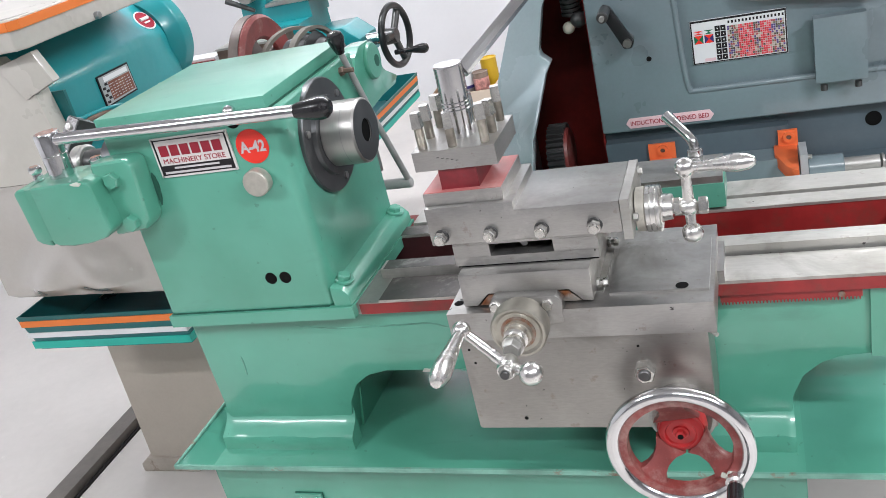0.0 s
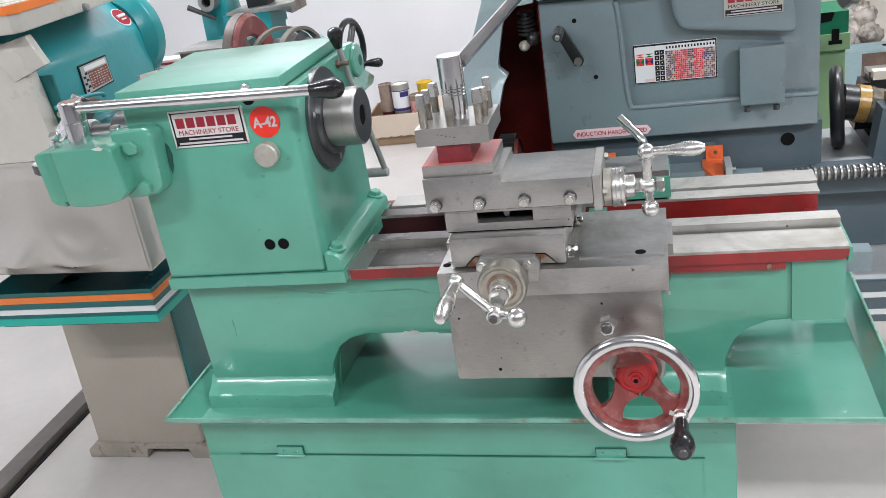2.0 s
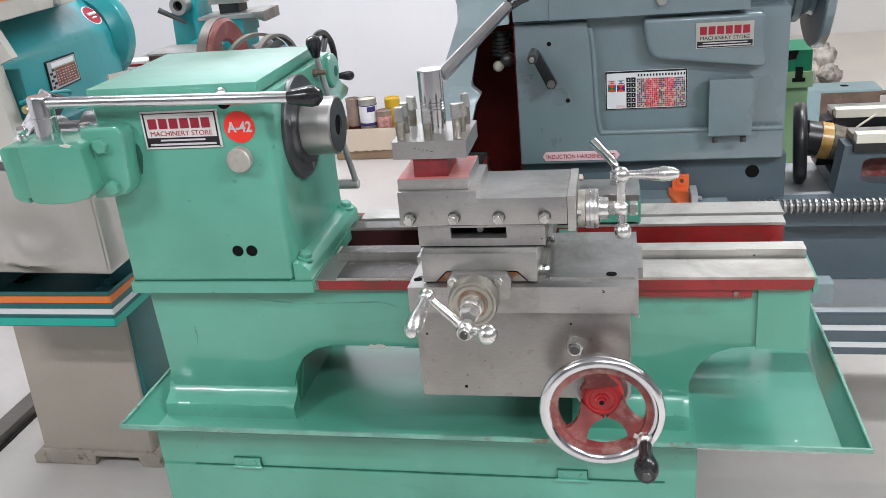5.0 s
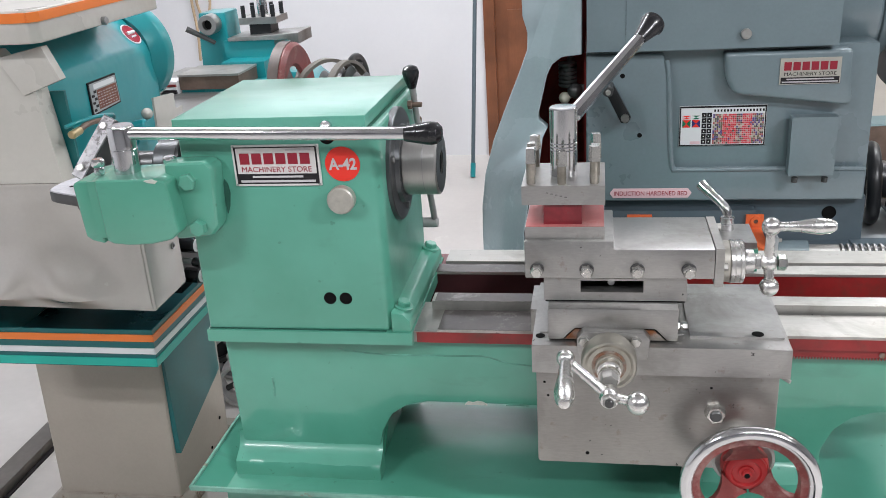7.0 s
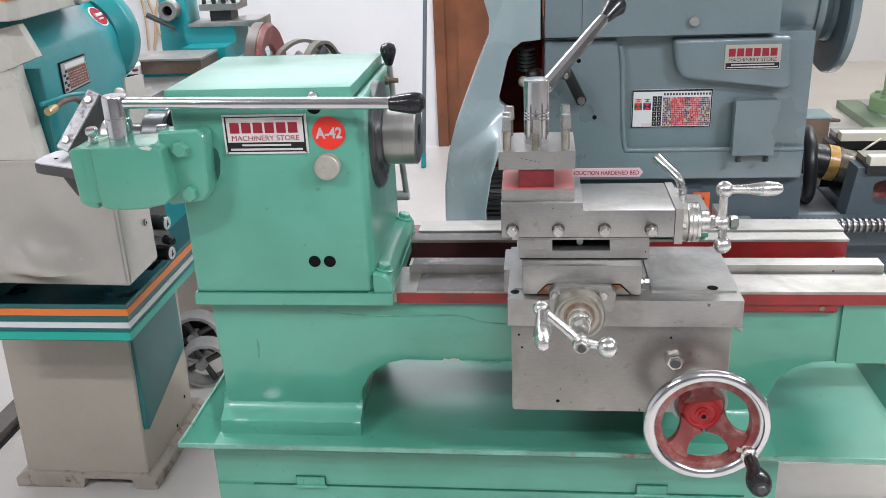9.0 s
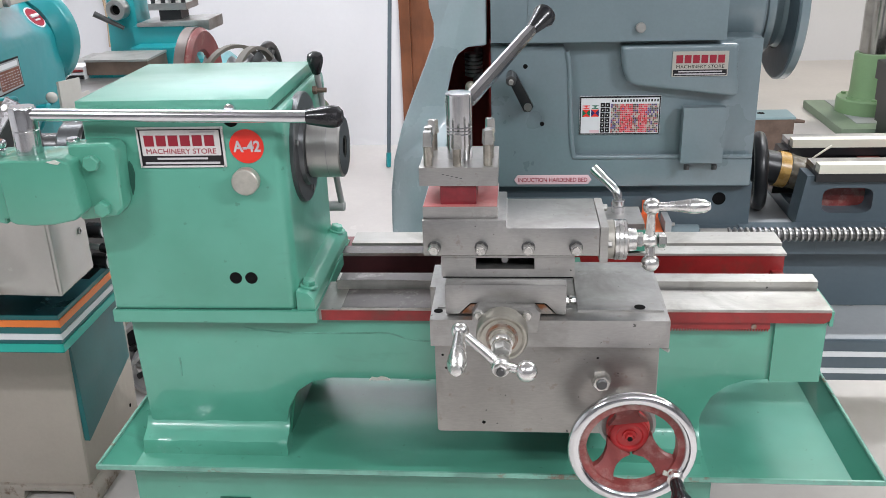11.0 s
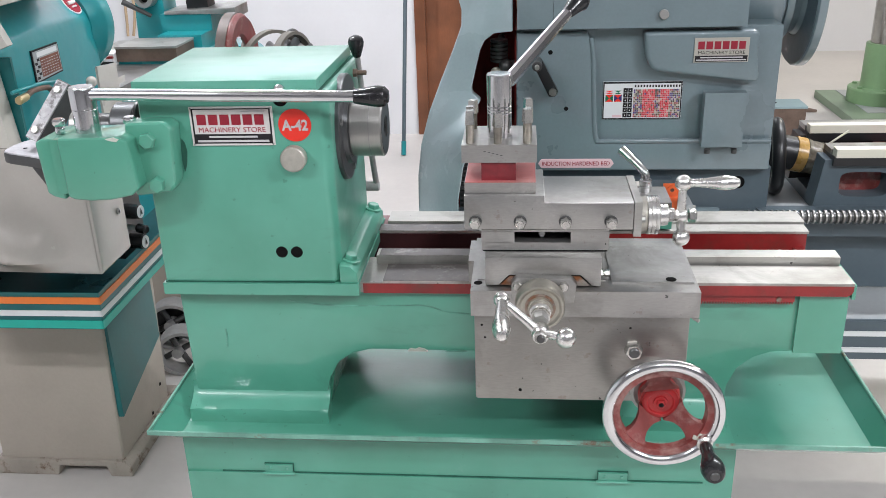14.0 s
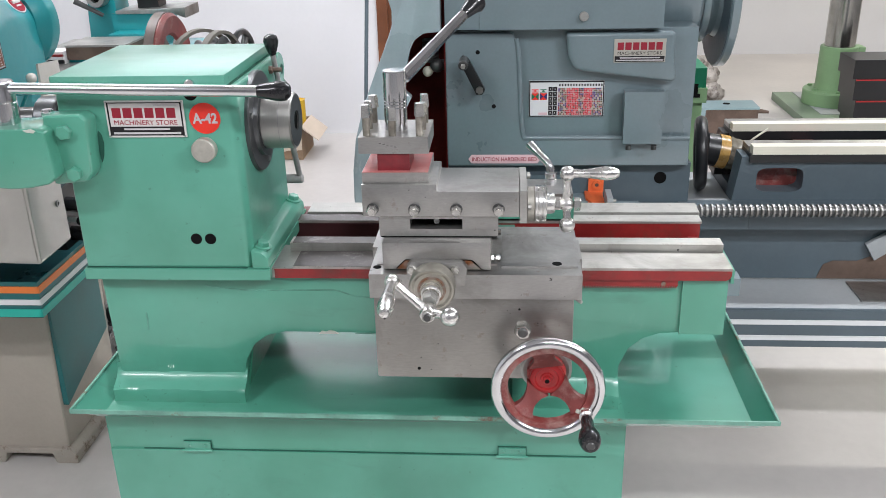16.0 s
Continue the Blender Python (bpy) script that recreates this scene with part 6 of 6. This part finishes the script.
hs2 = part("headstock", prism(bm(), [(-1.95, 0.8), (-1.56, 0.8), (-1.56, 1.295), (-1.568, 1.322), (-1.6, 1.362), (-1.645, 1.412), (-1.95, 1.412)], "y", 1.7, 2.25, 0.012, 4), TEAL, cl2)
part("belly", prism(bm(), [(-1.95, 1.86), (-1.545, 1.86), (-1.55, 2.05), (-1.575, 2.235), (-1.95, 2.235)], "z", 0.76, 1.14, 0.03, 3), TEAL, hs2)
pl = part("speed_plate", prism(bm(), [(1.876, 1.2), (1.876, 1.281), (2.012, 1.281), (2.016, 1.204)], "x", -1.563, -1.556), INK, hs2, "printed speed plate with a red field")
part("plate_face", prism(bm(), [(1.88, 1.204), (1.88, 1.277), (2.008, 1.277), (2.012, 1.208)], "x", -1.5565, -1.555), GREYPALE, pl)
part("red_field", prism(bm(), [(1.909, 1.21), (1.909, 1.258), (2.004, 1.258), (2.008, 1.212)], "x", -1.5553, -1.5543), RUSTRED, pl)
b = bm()
for k in range(6):
    for n in range(7):
        y0 = 1.912 + n * 0.0132
        box(b, -1.5545, -1.5538, y0, y0 + 0.004 + 0.005 * ((3 * k + 5 * n) % 4) / 3, 1.2155 + k * 0.0068, 1.2175 + k * 0.0068)
part("small_print", b, PRINTGREY, pl)["kind"] = "stuff"
for k in range(6):
    part("black_mark", box(bm(), -1.5553, -1.5545, 1.883 + 0.011 * (k % 2), 1.895 + 0.011 * (k % 2), 1.208 + k * 0.0088, 1.2145 + k * 0.0088), INK, pl)
part("white_band", box(bm(), -1.5553, -1.5545, 1.897, 2.0, 1.2615, 1.2735), WHITEPAINT, pl)
BADGE = Vector((1, 0, 0.8)).normalized()
b = turned(bm(), [(0, 0), (0.033, 0), (0.033, 0.002), (0, 0.002)], (-1.592, 2.196, 1.352), BADGE, 32)
bd = part("round_badge", b, WHITEPAINT, hs2, "round white and crimson badge")
part("badge_face", turned(bm(), [(0, 0), (0.029, 0), (0.029, 0.001), (0, 0.001)], Vector((-1.592, 2.196, 1.352)) + 0.002 * BADGE, BADGE, 32), MAROON, bd)
for dz, half in ((0.004, 0.019), (-0.009, 0.012)):
    p = Vector((-1.592, 2.196, 1.352)) + 0.003 * BADGE + dz * Vector((-0.625, 0, 0.78))
    part("badge_bar", rod(bm(), p - Vector((0, half, 0)), p + Vector((0, half, 0)), 0.0028 if half < 0.015 else 0.005, seg=8), WHITEPAINT, bd)
b = turned(bm(), [(0, 0), (0.12, 0), (0.15, 0.03), (0.153, 0.036), (0.153, 0.075), (0.146, 0.085), (0, 0.085)], (-1.678, 2.225, 1.288), (0, 1, 0), 56)
part("faceplate", b, TEAL, cl2)
top = part("top_lid", prism(bm(), [(-1.95, 1.58), (-1.485, 1.58), (-1.468, 1.6), (-1.482, 2.16), (-1.95, 2.16)], "z", 1.42, 1.489, 0.006, 3), CREAM, cl2, "cream top lid with an orange stripe")
part("lid_stripe", box(bm(), -1.94, -1.482, 1.5765, 1.5805, 1.464, 1.484), STRIPE, top)
part("lid_stripe", prism(bm(), [(-1.484, 1.5795), (-1.481, 1.5765), (-1.4635, 1.598), (-1.4775, 2.15), (-1.4815, 2.15), (-1.4675, 1.6)], "z", 1.464, 1.484), STRIPE, top)
part("lid_bolt", rod(bm(), (-1.5, 1.86, 1.43), (-1.463, 1.86, 1.43), 0.0095, seg=20, bev=0.002), SCREW, top)
part("guard_plate", prism(bm(), [(1.93, 1.06), (1.94, 1.228), (2.052, 1.217), (2.046, 1.06)], "x", -1.43, -1.424), CREAM, cl2)
part("guard_tab", box(bm(), -1.43, -1.426, 2.047, 2.095, 1.158, 1.175, 0.001), CREAM, cl2)
b = rod(bm(), (-1.47, 1.9, 1.12), (-1.42, 1.88, 1.19), 0.005, seg=12)
rod(b, (-1.47, 1.84, 1.175), (-1.4, 1.84, 1.185), 0.014, seg=16, bev=0.005)
sl = part("shift_lever", b, TEAL, cl2)
part("lever_ball", ball(bm(), (-1.415, 1.878, 1.203), 0.014, 20), CREAM, sl)
part("pipe_fitting", rod(bm(), (-1.47, 1.63, 1.214), (-1.475, 1.675, 1.214), 0.0095, seg=16, bev=0.003), BRASS, cl2, "dull brass pipe fitting")
part("bent_pipe", sweep(bm(), [(-1.475, 1.67, 1.214), (-1.48, 1.72, 1.218), (-1.482, 1.78, 1.212), (-1.5, 1.84, 1.19)], 0.007, 12), RUST, cl2, "brown copper pipe")
part("hose", sweep(bm(), [(-1.5, 1.66, 1.225), (-1.485, 1.7, 1.228), (-1.48, 1.76, 1.225), (-1.482, 1.83, 1.213), (-1.495, 1.86, 1.2)], 0.005, 12), TEAL, cl2, "teal hose")
bed3 = part("bed", box(bm(), -1.93, -1.58, 2.3, 3.2, 0.64, 1.06, 0.01), TEAL, cl2)
part("bed_way", box(bm(), -1.93, -1.56, 2.3, 3.2, 1.06, 1.085, 0.003), STEEL, bed3)
for z0, z1, m_ in ((1.112, 1.119, RED), (1.102, 1.11, WHITEPAINT), (1.088, 1.1, INK)):
    part("guard_stripe", box(bm(), -1.84, -1.722, 2.672, 2.68, z0, z1), m_, bed3)
part("way_guard", box(bm(), -1.85, -1.722, 2.68, 2.76, 1.085, 1.127, 0.002), WHITEPAINT, bed3)
car = part("saddle", box(bm(), -1.72, -1.508, 2.7, 2.875, 1.096, 1.14, 0.003), RUST, cl2, "brown oiled saddle")
part("saddle_top", box(bm(), -1.722, -1.506, 2.698, 2.875, 1.139, 1.146, 0.002), STEELBRIGHT, car)
part("saddle_body", box(bm(), -1.72, -1.47, 2.71, 3.14, 1.03, 1.0955, 0.004), TEAL, car)
part("slide_body", box(bm(), -1.64, -1.48, 2.88, 3.14, 1.096, 1.152, 0.004), TEAL, car)
for sx in (-1.62, -1.595):
    part("oil_cup", turned(bm(), [(0, 0), (0.006, 0), (0.006, 0.0008), (0, 0.0008)], (sx, 2.7102, 1.07), (0, -1, 0), 12), BLACK, car)
part("apron", box(bm(), -1.6, -1.475, 2.74, 3.14, 0.78, 1.03, 0.01), TEAL, car)
part("apron_knob", rod(bm(), (-1.44, 2.78, 1.03), (-1.43, 2.78, 1.03), 0.006, seg=12), BLACK, car)
part("cross_slide", box(bm(), -1.66, -1.47, 2.98, 3.14, 1.152, 1.212, 0.004), TEAL, car)
part("compound", prism(bm(), [(-1.64, 1.212), (-1.64, 1.224), (-1.375, 1.234), (-1.375, 1.195), (-1.42, 1.212)], "y", 2.97, 3.13, 0.002), STEEL, car)
part("tool_head", box(bm(), -1.6, -1.46, 3.0, 3.13, 1.265, 1.288, 0.002), STEEL, car)
part("tool_core", box(bm(), -1.57, -1.49, 3.02, 3.1, 1.225, 1.265), BLACKPAINT, car)
for k in range(4):
    for j in range(2):
        part("clamp_bolt", rod(bm(), (-1.585 + k * 0.037, 3.015 + j * 0.095, 1.28), (-1.585 + k * 0.037, 3.015 + j * 0.095, 1.33), 0.008, seg=10), BLACKPAINT, car)
part("clamp_column", rod(bm(), (-1.53, 3.065, 1.288), (-1.53, 3.065, 1.35), 0.018, seg=20), CHROME, car)
ts = part("tailstock", prism(bm(), [(-1.775, 1.086), (-1.77, 1.2), (-1.76, 1.31), (-1.66, 1.31), (-1.655, 1.2), (-1.65, 1.086)], "y", 3.02, 3.15, 0.008), TEAL, cl2)
b = turned(bm(), [(0.018, 0), (0.034, 0), (0.036, 0.004), (0.036, 0.06), (0.018, 0.06), (0.018, 0)], (-1.71, 2.97, 1.272), (0, 1, 0), 32)
part("quill", b, STEEL, ts)
part("quill_bore", turned(bm(), [(0, 0), (0.018, 0), (0.018, 0.001), (0, 0.001)], (-1.71, 2.99, 1.272), (0, 1, 0), 24), BLACK, ts)
b = rod(bm(), (-1.7, 3.0, 1.205), (-1.79, 2.97, 1.262), 0.007, 0.011, seg=14)
part("tail_lever", b, DARKSTEEL, ts)
cw = part("carriage_wheel", ring(bm(), (-1.19, 3.02, 1.03), (1, -0.12, 0), 0.105, 0.012, 48, 12), BLACKPAINT, cl2, "black handwheel with dark spokes")
b = bm()
for k in range(3):
    a = 2 * math.pi * k / 3 + 0.9
    rod(b, (-1.2, 3.02, 1.03), (-1.19, 3.02 + 0.1 * math.cos(a), 1.03 + 0.1 * math.sin(a)), 0.013, seg=12)
turned(b, [(0, 0), (0.03, 0), (0.026, 0.04), (0, 0.04)], (-1.225, 3.02, 1.03), (1, 0, 0), 24)
part("wheel_spokes", b, DARKSTEEL, cw)
part("wheel_shaft", rod(bm(), (-1.44, 3.02, 1.03), (-1.2, 3.02, 1.03), 0.022, seg=20), CHROME, cw)
b = turned(bm(), [(0, 0), (0.009, 0), (0.009, 0.05), (0.0105, 0.065), (0.0165, 0.095), (0.018, 0.108), (0.014, 0.12), (0.006, 0.125), (0, 0.1255)], (-1.18, 2.95, 0.985), (1, 0, 0), 24)
part("wheel_grip", b, BLACKPLASTIC, cw)
part("wheel_bracket", prism(bm(), [(-1.46, 0.95), (-1.46, 1.1), (-1.36, 1.1), (-1.3, 1.05), (-1.3, 0.98)], "y", 2.95, 3.12, 0.006), TEAL, cl2)

# ---- things along the back ----
for wx, wy, wz, wr, lean, closed in ((-1.58, 2.51, 0.086, 0.086, 0.25, False), (-1.68, 2.7, 0.094, 0.094, 0.2, True)):
    wh = thing("belt_pulley", (wx, wy, 0), "cast iron spoked belt pulley standing on the floor", "pulley", "spare pulleys")
    b = turned(bm(), [(wr * 0.87, 0), (wr, 0), (wr, 0.08), (wr * 0.87, 0.08), (wr * 0.87, 0)], (wx, wy + 0.04, wz), (lean, -1, 0), 44)
    part("rim", b, RIMGREY, wh)
    b = rod(bm(), (wx, wy + 0.05, wz), (wx, wy - 0.035, wz), 0.019, seg=20)
    part("hub", b, RIMGREY, wh)
    for k in range(4):
        a = math.pi * k / 2 + 0.5
        part("spoke", rod(bm(), (wx, wy, wz), (wx + wr * 0.9 * math.cos(a), wy, wz + wr * 0.9 * math.sin(a)), 0.011, seg=10), DARKSTEEL, wh)
    if closed:
        part("web", turned(bm(), [(0, 0), (wr * 0.875, 0), (wr * 0.875, 0.006), (0, 0.006)], (wx, wy + 0.03, wz), (lean, -1, 0), 32), BLACKPAINT, wh)
rail = thing("floor_rail", (-2.16, 2.5, 0), "grey steel channel rail lying along the floor", "steel rail")
part("flange", box(bm(), -2.23, -2.2, 0.4, 4.6, 0, 0.02, 0.002), RAILGREY, rail)
part("web", box(bm(), -2.2, -2.14, 0.4, 4.6, 0, 0.035, 0.003), RAILGREY, rail)
part("groove", box(bm(), -2.138, -2.124, 0.4, 4.6, 0, 0.006), INK, rail)

carton = thing("carton", (-1.68, 5.25, 0), "open brown carton holding paint tins and jars on the floor", "box")
part("side", prism(bm(), [(-1.885, 5.092), (-1.875, 5.092), (-1.9, 5.41), (-1.91, 5.41)], "z", 0.006, 0.2), CARDBROWN, carton)
part("side", box(bm(), -1.49, -1.48, 5.092, 5.41, 0.006, 0.205), CARDBROWN, carton)
part("side", box(bm(), -1.9, -1.48, 5.41, 5.42, 0.006, 0.2), CARDBROWN, carton)
part("side", box(bm(), -1.885, -1.48, 5.082, 5.092, 0.006, 0.2), CARDBROWN, carton)
torn = [(-1.885, 0.2), (-1.885, 0.06)] + [(-1.885 + 0.0225 * k, 0.058 + 0.004 * math.sin(2.3 * k) + 0.0004 * k) for k in range(1, 18)] + [(-1.4785, 0.07), (-1.4785, 0.204)]
part("front_flap", prism(bm(), torn, "y", 5.068, 5.074), CARDPALE, carton, "pale front flap with a torn lower edge")
part("bottom", box(bm(), -1.885, -1.48, 5.09, 5.41, 0, 0.006), CARD, carton)
part("flap", prism(bm(), [(-1.478, 0.216), (-1.372, 0.13), (-1.375, 0.124), (-1.481, 0.209)], "y", 5.09, 5.4), CARDPALE, carton)
# x, y, radius, height, can, its lower half or label, words
for tx, ty, tr_, th, can, paper, words in ((-1.765, 5.17, 0.043, 0.37, JARGLASS, JARRED, "brown glass jar, dark maroon inside, in the carton"), (-1.665, 5.16, 0.057, 0.368, STEELBRIGHT, WHITEPAINT, "white paint tin with a navy printed label in the carton"),
                                           (-1.56, 5.143, 0.047, 0.293, JARGLASS, JARPINK, "small glass jar with a pink label in the carton"), (-1.535, 5.28, 0.05, 0.337, YELLOW, YELLOW, "yellow tin in the carton")):
    tin = thing("tin", (tx, ty, 0.007), words, "tin", "tins in the carton")
    part("can", turned(bm(), [(0, 0), (tr_, 0), (tr_, th), (tr_ + 0.003, th + 0.002), (tr_ - 0.006, th + 0.004), (tr_ - 0.008, th - 0.004), (0, th - 0.004)], (tx, ty, 0.007), (0, 0, 1), 28), can, tin)
    if paper is YELLOW:
        continue
    low, high = {JARRED: (0.002, 0.2), WHITEPAINT: (0.222, 0.33), JARPINK: (0.17, 0.262)}[paper]
    part("paper_label" if paper is not JARRED else "paint_inside", turned(bm(), [(tr_ + 0.0002, low), (tr_ + 0.0008, low), (tr_ + 0.0008, high), (tr_ + 0.0002, high)], (tx, ty, 0.007), (0, 0, 1), 28), paper, tin)
    if paper is WHITEPAINT:
        part("lid", turned(bm(), [(0, 0), (tr_ - 0.009, 0), (tr_ - 0.01, 0.003), (0, 0.003)], (tx, ty, th + 0.0035), (0, 0, 1), 28), IVORY, tin)
        for z0, z1 in ((0.206, 0.223), (0.33, 0.3345)):
            part("label_band", turned(bm(), [(tr_ + 0.0005, z0), (tr_ + 0.0016, z0), (tr_ + 0.0016, z1), (tr_ + 0.0005, z1)], (tx, ty, 0.007), (0, 0, 1), 28), NAVY, tin)
        arc = [(tx + (tr_ + 0.0018) * math.sin(0.15 + 0.2 * k), ty - (tr_ + 0.0018) * math.cos(0.15 + 0.2 * k)) for k in range(6)]
        part("label_block", prism(bm(), arc + [(tx + (x - tx) * 0.95, ty + (y - ty) * 0.95) for x, y in reversed(arc)], "z", 0.3, 0.333), NAVY, tin)
pole = thing("pole", (-1.09, 5.25, 0), "thin dark pole with a blue cap leaning on the wall", "pole")
part("shaft", rod(bm(), (-1.095, 5.22, 0.06), (-1.03, 5.69, 2.2), 0.0125, seg=16), GREYLOW, pole)
part("cap", rod(bm(), (-1.097, 5.205, 0.002), (-1.094, 5.228, 0.09), 0.016, seg=16, bev=0.003), TEAL, pole)
cab = thing("hanging_cables", (-2.97, 5.7, 1.6), "tan cables hanging down the white wall", "cable")
for k, (dx, wob) in enumerate(((0.0, 0.02), (0.05, -0.03), (0.1, 0.025))):
    part("cable", sweep(bm(), [(-3.0 + dx + wob * math.sin(3.1 * j + k), 5.705, 2.3 - j * 0.2) for j in range(9)], 0.009, 8), CARD, cab)

drill = thing("drill_press", (2.18, 6.3, 0), "light green pillar drill base with a bright steel column", "drill press")
part("base_plate", box(bm(), 1.855, 2.8, 5.8, 6.66, 0, 0.056, 0.012, 3), BASEGREEN, drill)
part("plate_top", box(bm(), 2.0, 2.78, 5.95, 6.64, 0.056, 0.06), GREYPALE, drill)
part("column_foot", turned(bm(), [(0, 0), (0.212, 0), (0.212, 0.092), (0.206, 0.1), (0.14, 0.104), (0.132, 0.14), (0.129, 0.405), (0.124, 0.41), (0, 0.41)], (2.185, 6.3, 0.06), (0, 0, 1), 48), SAGE, drill)
part("column", rod(bm(), (2.185, 6.3, 0.469), (2.185, 6.3, 2.1), 0.104, seg=48), COLUMNSTEEL, drill)
part("clamp_lug", prism(bm(), [(2.28, 0.3), (2.28, 0.468), (2.35, 0.468), (2.35, 0.43)], "y", 6.24, 6.36, 0.01), SAGE, drill)
part("drill_head", box(bm(), 2.0, 2.4, 5.9, 6.6, 1.7, 2.2, 0.03), SAGE, drill)
for k in range(6):
    a = math.pi * k / 3
    part("foot_bolt", hexagon(bm(), (2.185 + 0.172 * math.cos(a + 0.4), 6.3 + 0.172 * math.sin(a + 0.4), 0.159), (0, 0, 1), 0.032, 0.018), SAGE, drill)
for k, (z0, z1) in enumerate(((0.0, 0.125), (0.126, 0.262), (0.263, 0.4), (0.401, 0.52))):
    x0 = 2.065 - 0.018 * k
    bx = solid("black_case", box(bm(), x0, 2.85, 5.5, 5.78, z0, z1, 0.008), BLACKPAINT, "flat black case with a red edge, stacked on the floor", "case", "stack of cases")
    if k < 3:
        part("red_edge", box(bm(), x0 + 0.004, 2.85, 5.4975, 5.5005, z1 - 0.012, z1 - 0.003), REDBRIGHT, bx)
vs = thing("vice_stand", (0.48, 3.1, 0), "light green machine column with a bottle green clamp on top", "machine")
part("column", prism(bm(), [(0.4, 0.0), (0.42, 0.81), (0.59, 0.81), (0.6, 0.0)], "y", 3.22, 3.4, 0.012), SAGE, vs)
part("table", box(bm(), 0.38, 0.597, 3.19, 3.45, 0.81, 0.868, 0.006), SAGE, vs)
cp = part("clamp", box(bm(), 0.4, 0.592, 3.2, 3.4, 0.868, 0.945, 0.004), BOTTLE, vs)
part("clamp_slot", prism(bm(), [(0.525, 0.832), (0.525, 0.846), (0.535, 0.846), (0.535, 0.886), (0.56, 0.886), (0.56, 0.846), (0.57, 0.846), (0.57, 0.832)], "y", 3.187, 3.191), BLACK, vs)
part("clamp_notch", prism(bm(), [(0.5, 0.91), (0.5, 0.945), (0.545, 0.945), (0.535, 0.915)], "y", 3.197, 3.201), BLACK, cp)
part("clamp_bolt", rod(bm(), (0.475, 3.2, 0.85), (0.475, 3.15, 0.845), 0.02, seg=20, bev=0.003), SCREW, vs)
blk = thing("steel_block", (1.2, 5.38, 0), "rusty steel angle block with a pale blue painted top", "steel block")
part("web", box(bm(), 1.06, 1.387, 5.285, 5.475, 0, 0.26, 0.006), RUST, blk)
part("top_face", box(bm(), 0.966, 1.393, 5.28, 5.48, 0.26, 0.2735, 0.003), PALEBLUE, blk)
part("end_cheek", box(bm(), 0.966, 1.06, 5.28, 5.48, 0, 0.2605, 0.004), PALEBLUE, blk)
part("top_hole", turned(bm(), [(0, 0), (0.024, 0), (0.024, 0.001), (0, 0.001)], (1.21, 5.39, 0.2737), (0, 0, 1), 20), BLACK, blk)
part("end_pin", rod(bm(), (1.385, 5.36, 0.235), (1.47, 5.36, 0.225), 0.018, 0.009, seg=14), RUST, blk)
b = bm()
for k in range(46):
    c = Vector((1.09 + random.gauss(0, 0.055), 5.75 + random.gauss(0, 0.08), 0.02 + 0.38 * k / 46))
    t = bm()
    bmesh.ops.create_icosphere(t, subdivisions=3, radius=random.uniform(0.045, 0.08))
    for v in t.verts:
        fold = abs(noise.noise(v.co * 22 + c * 9))
        v.co = v.co * (1.12 - 0.75 * fold + 0.25 * noise.noise(v.co * 9 + c * 5))
    merge(b, t, Matrix.Translation(c))
low = min(v.co.z for v in b.verts)
for v in b.verts:
    v.co.z -= low
sk = solid("wrap_heap", b, SACK, "heap of crumpled beige plastic wrap on the floor", "plastic wrap", kind="stuff")
sk.data.set_sharp_from_angle(angle=math.pi)
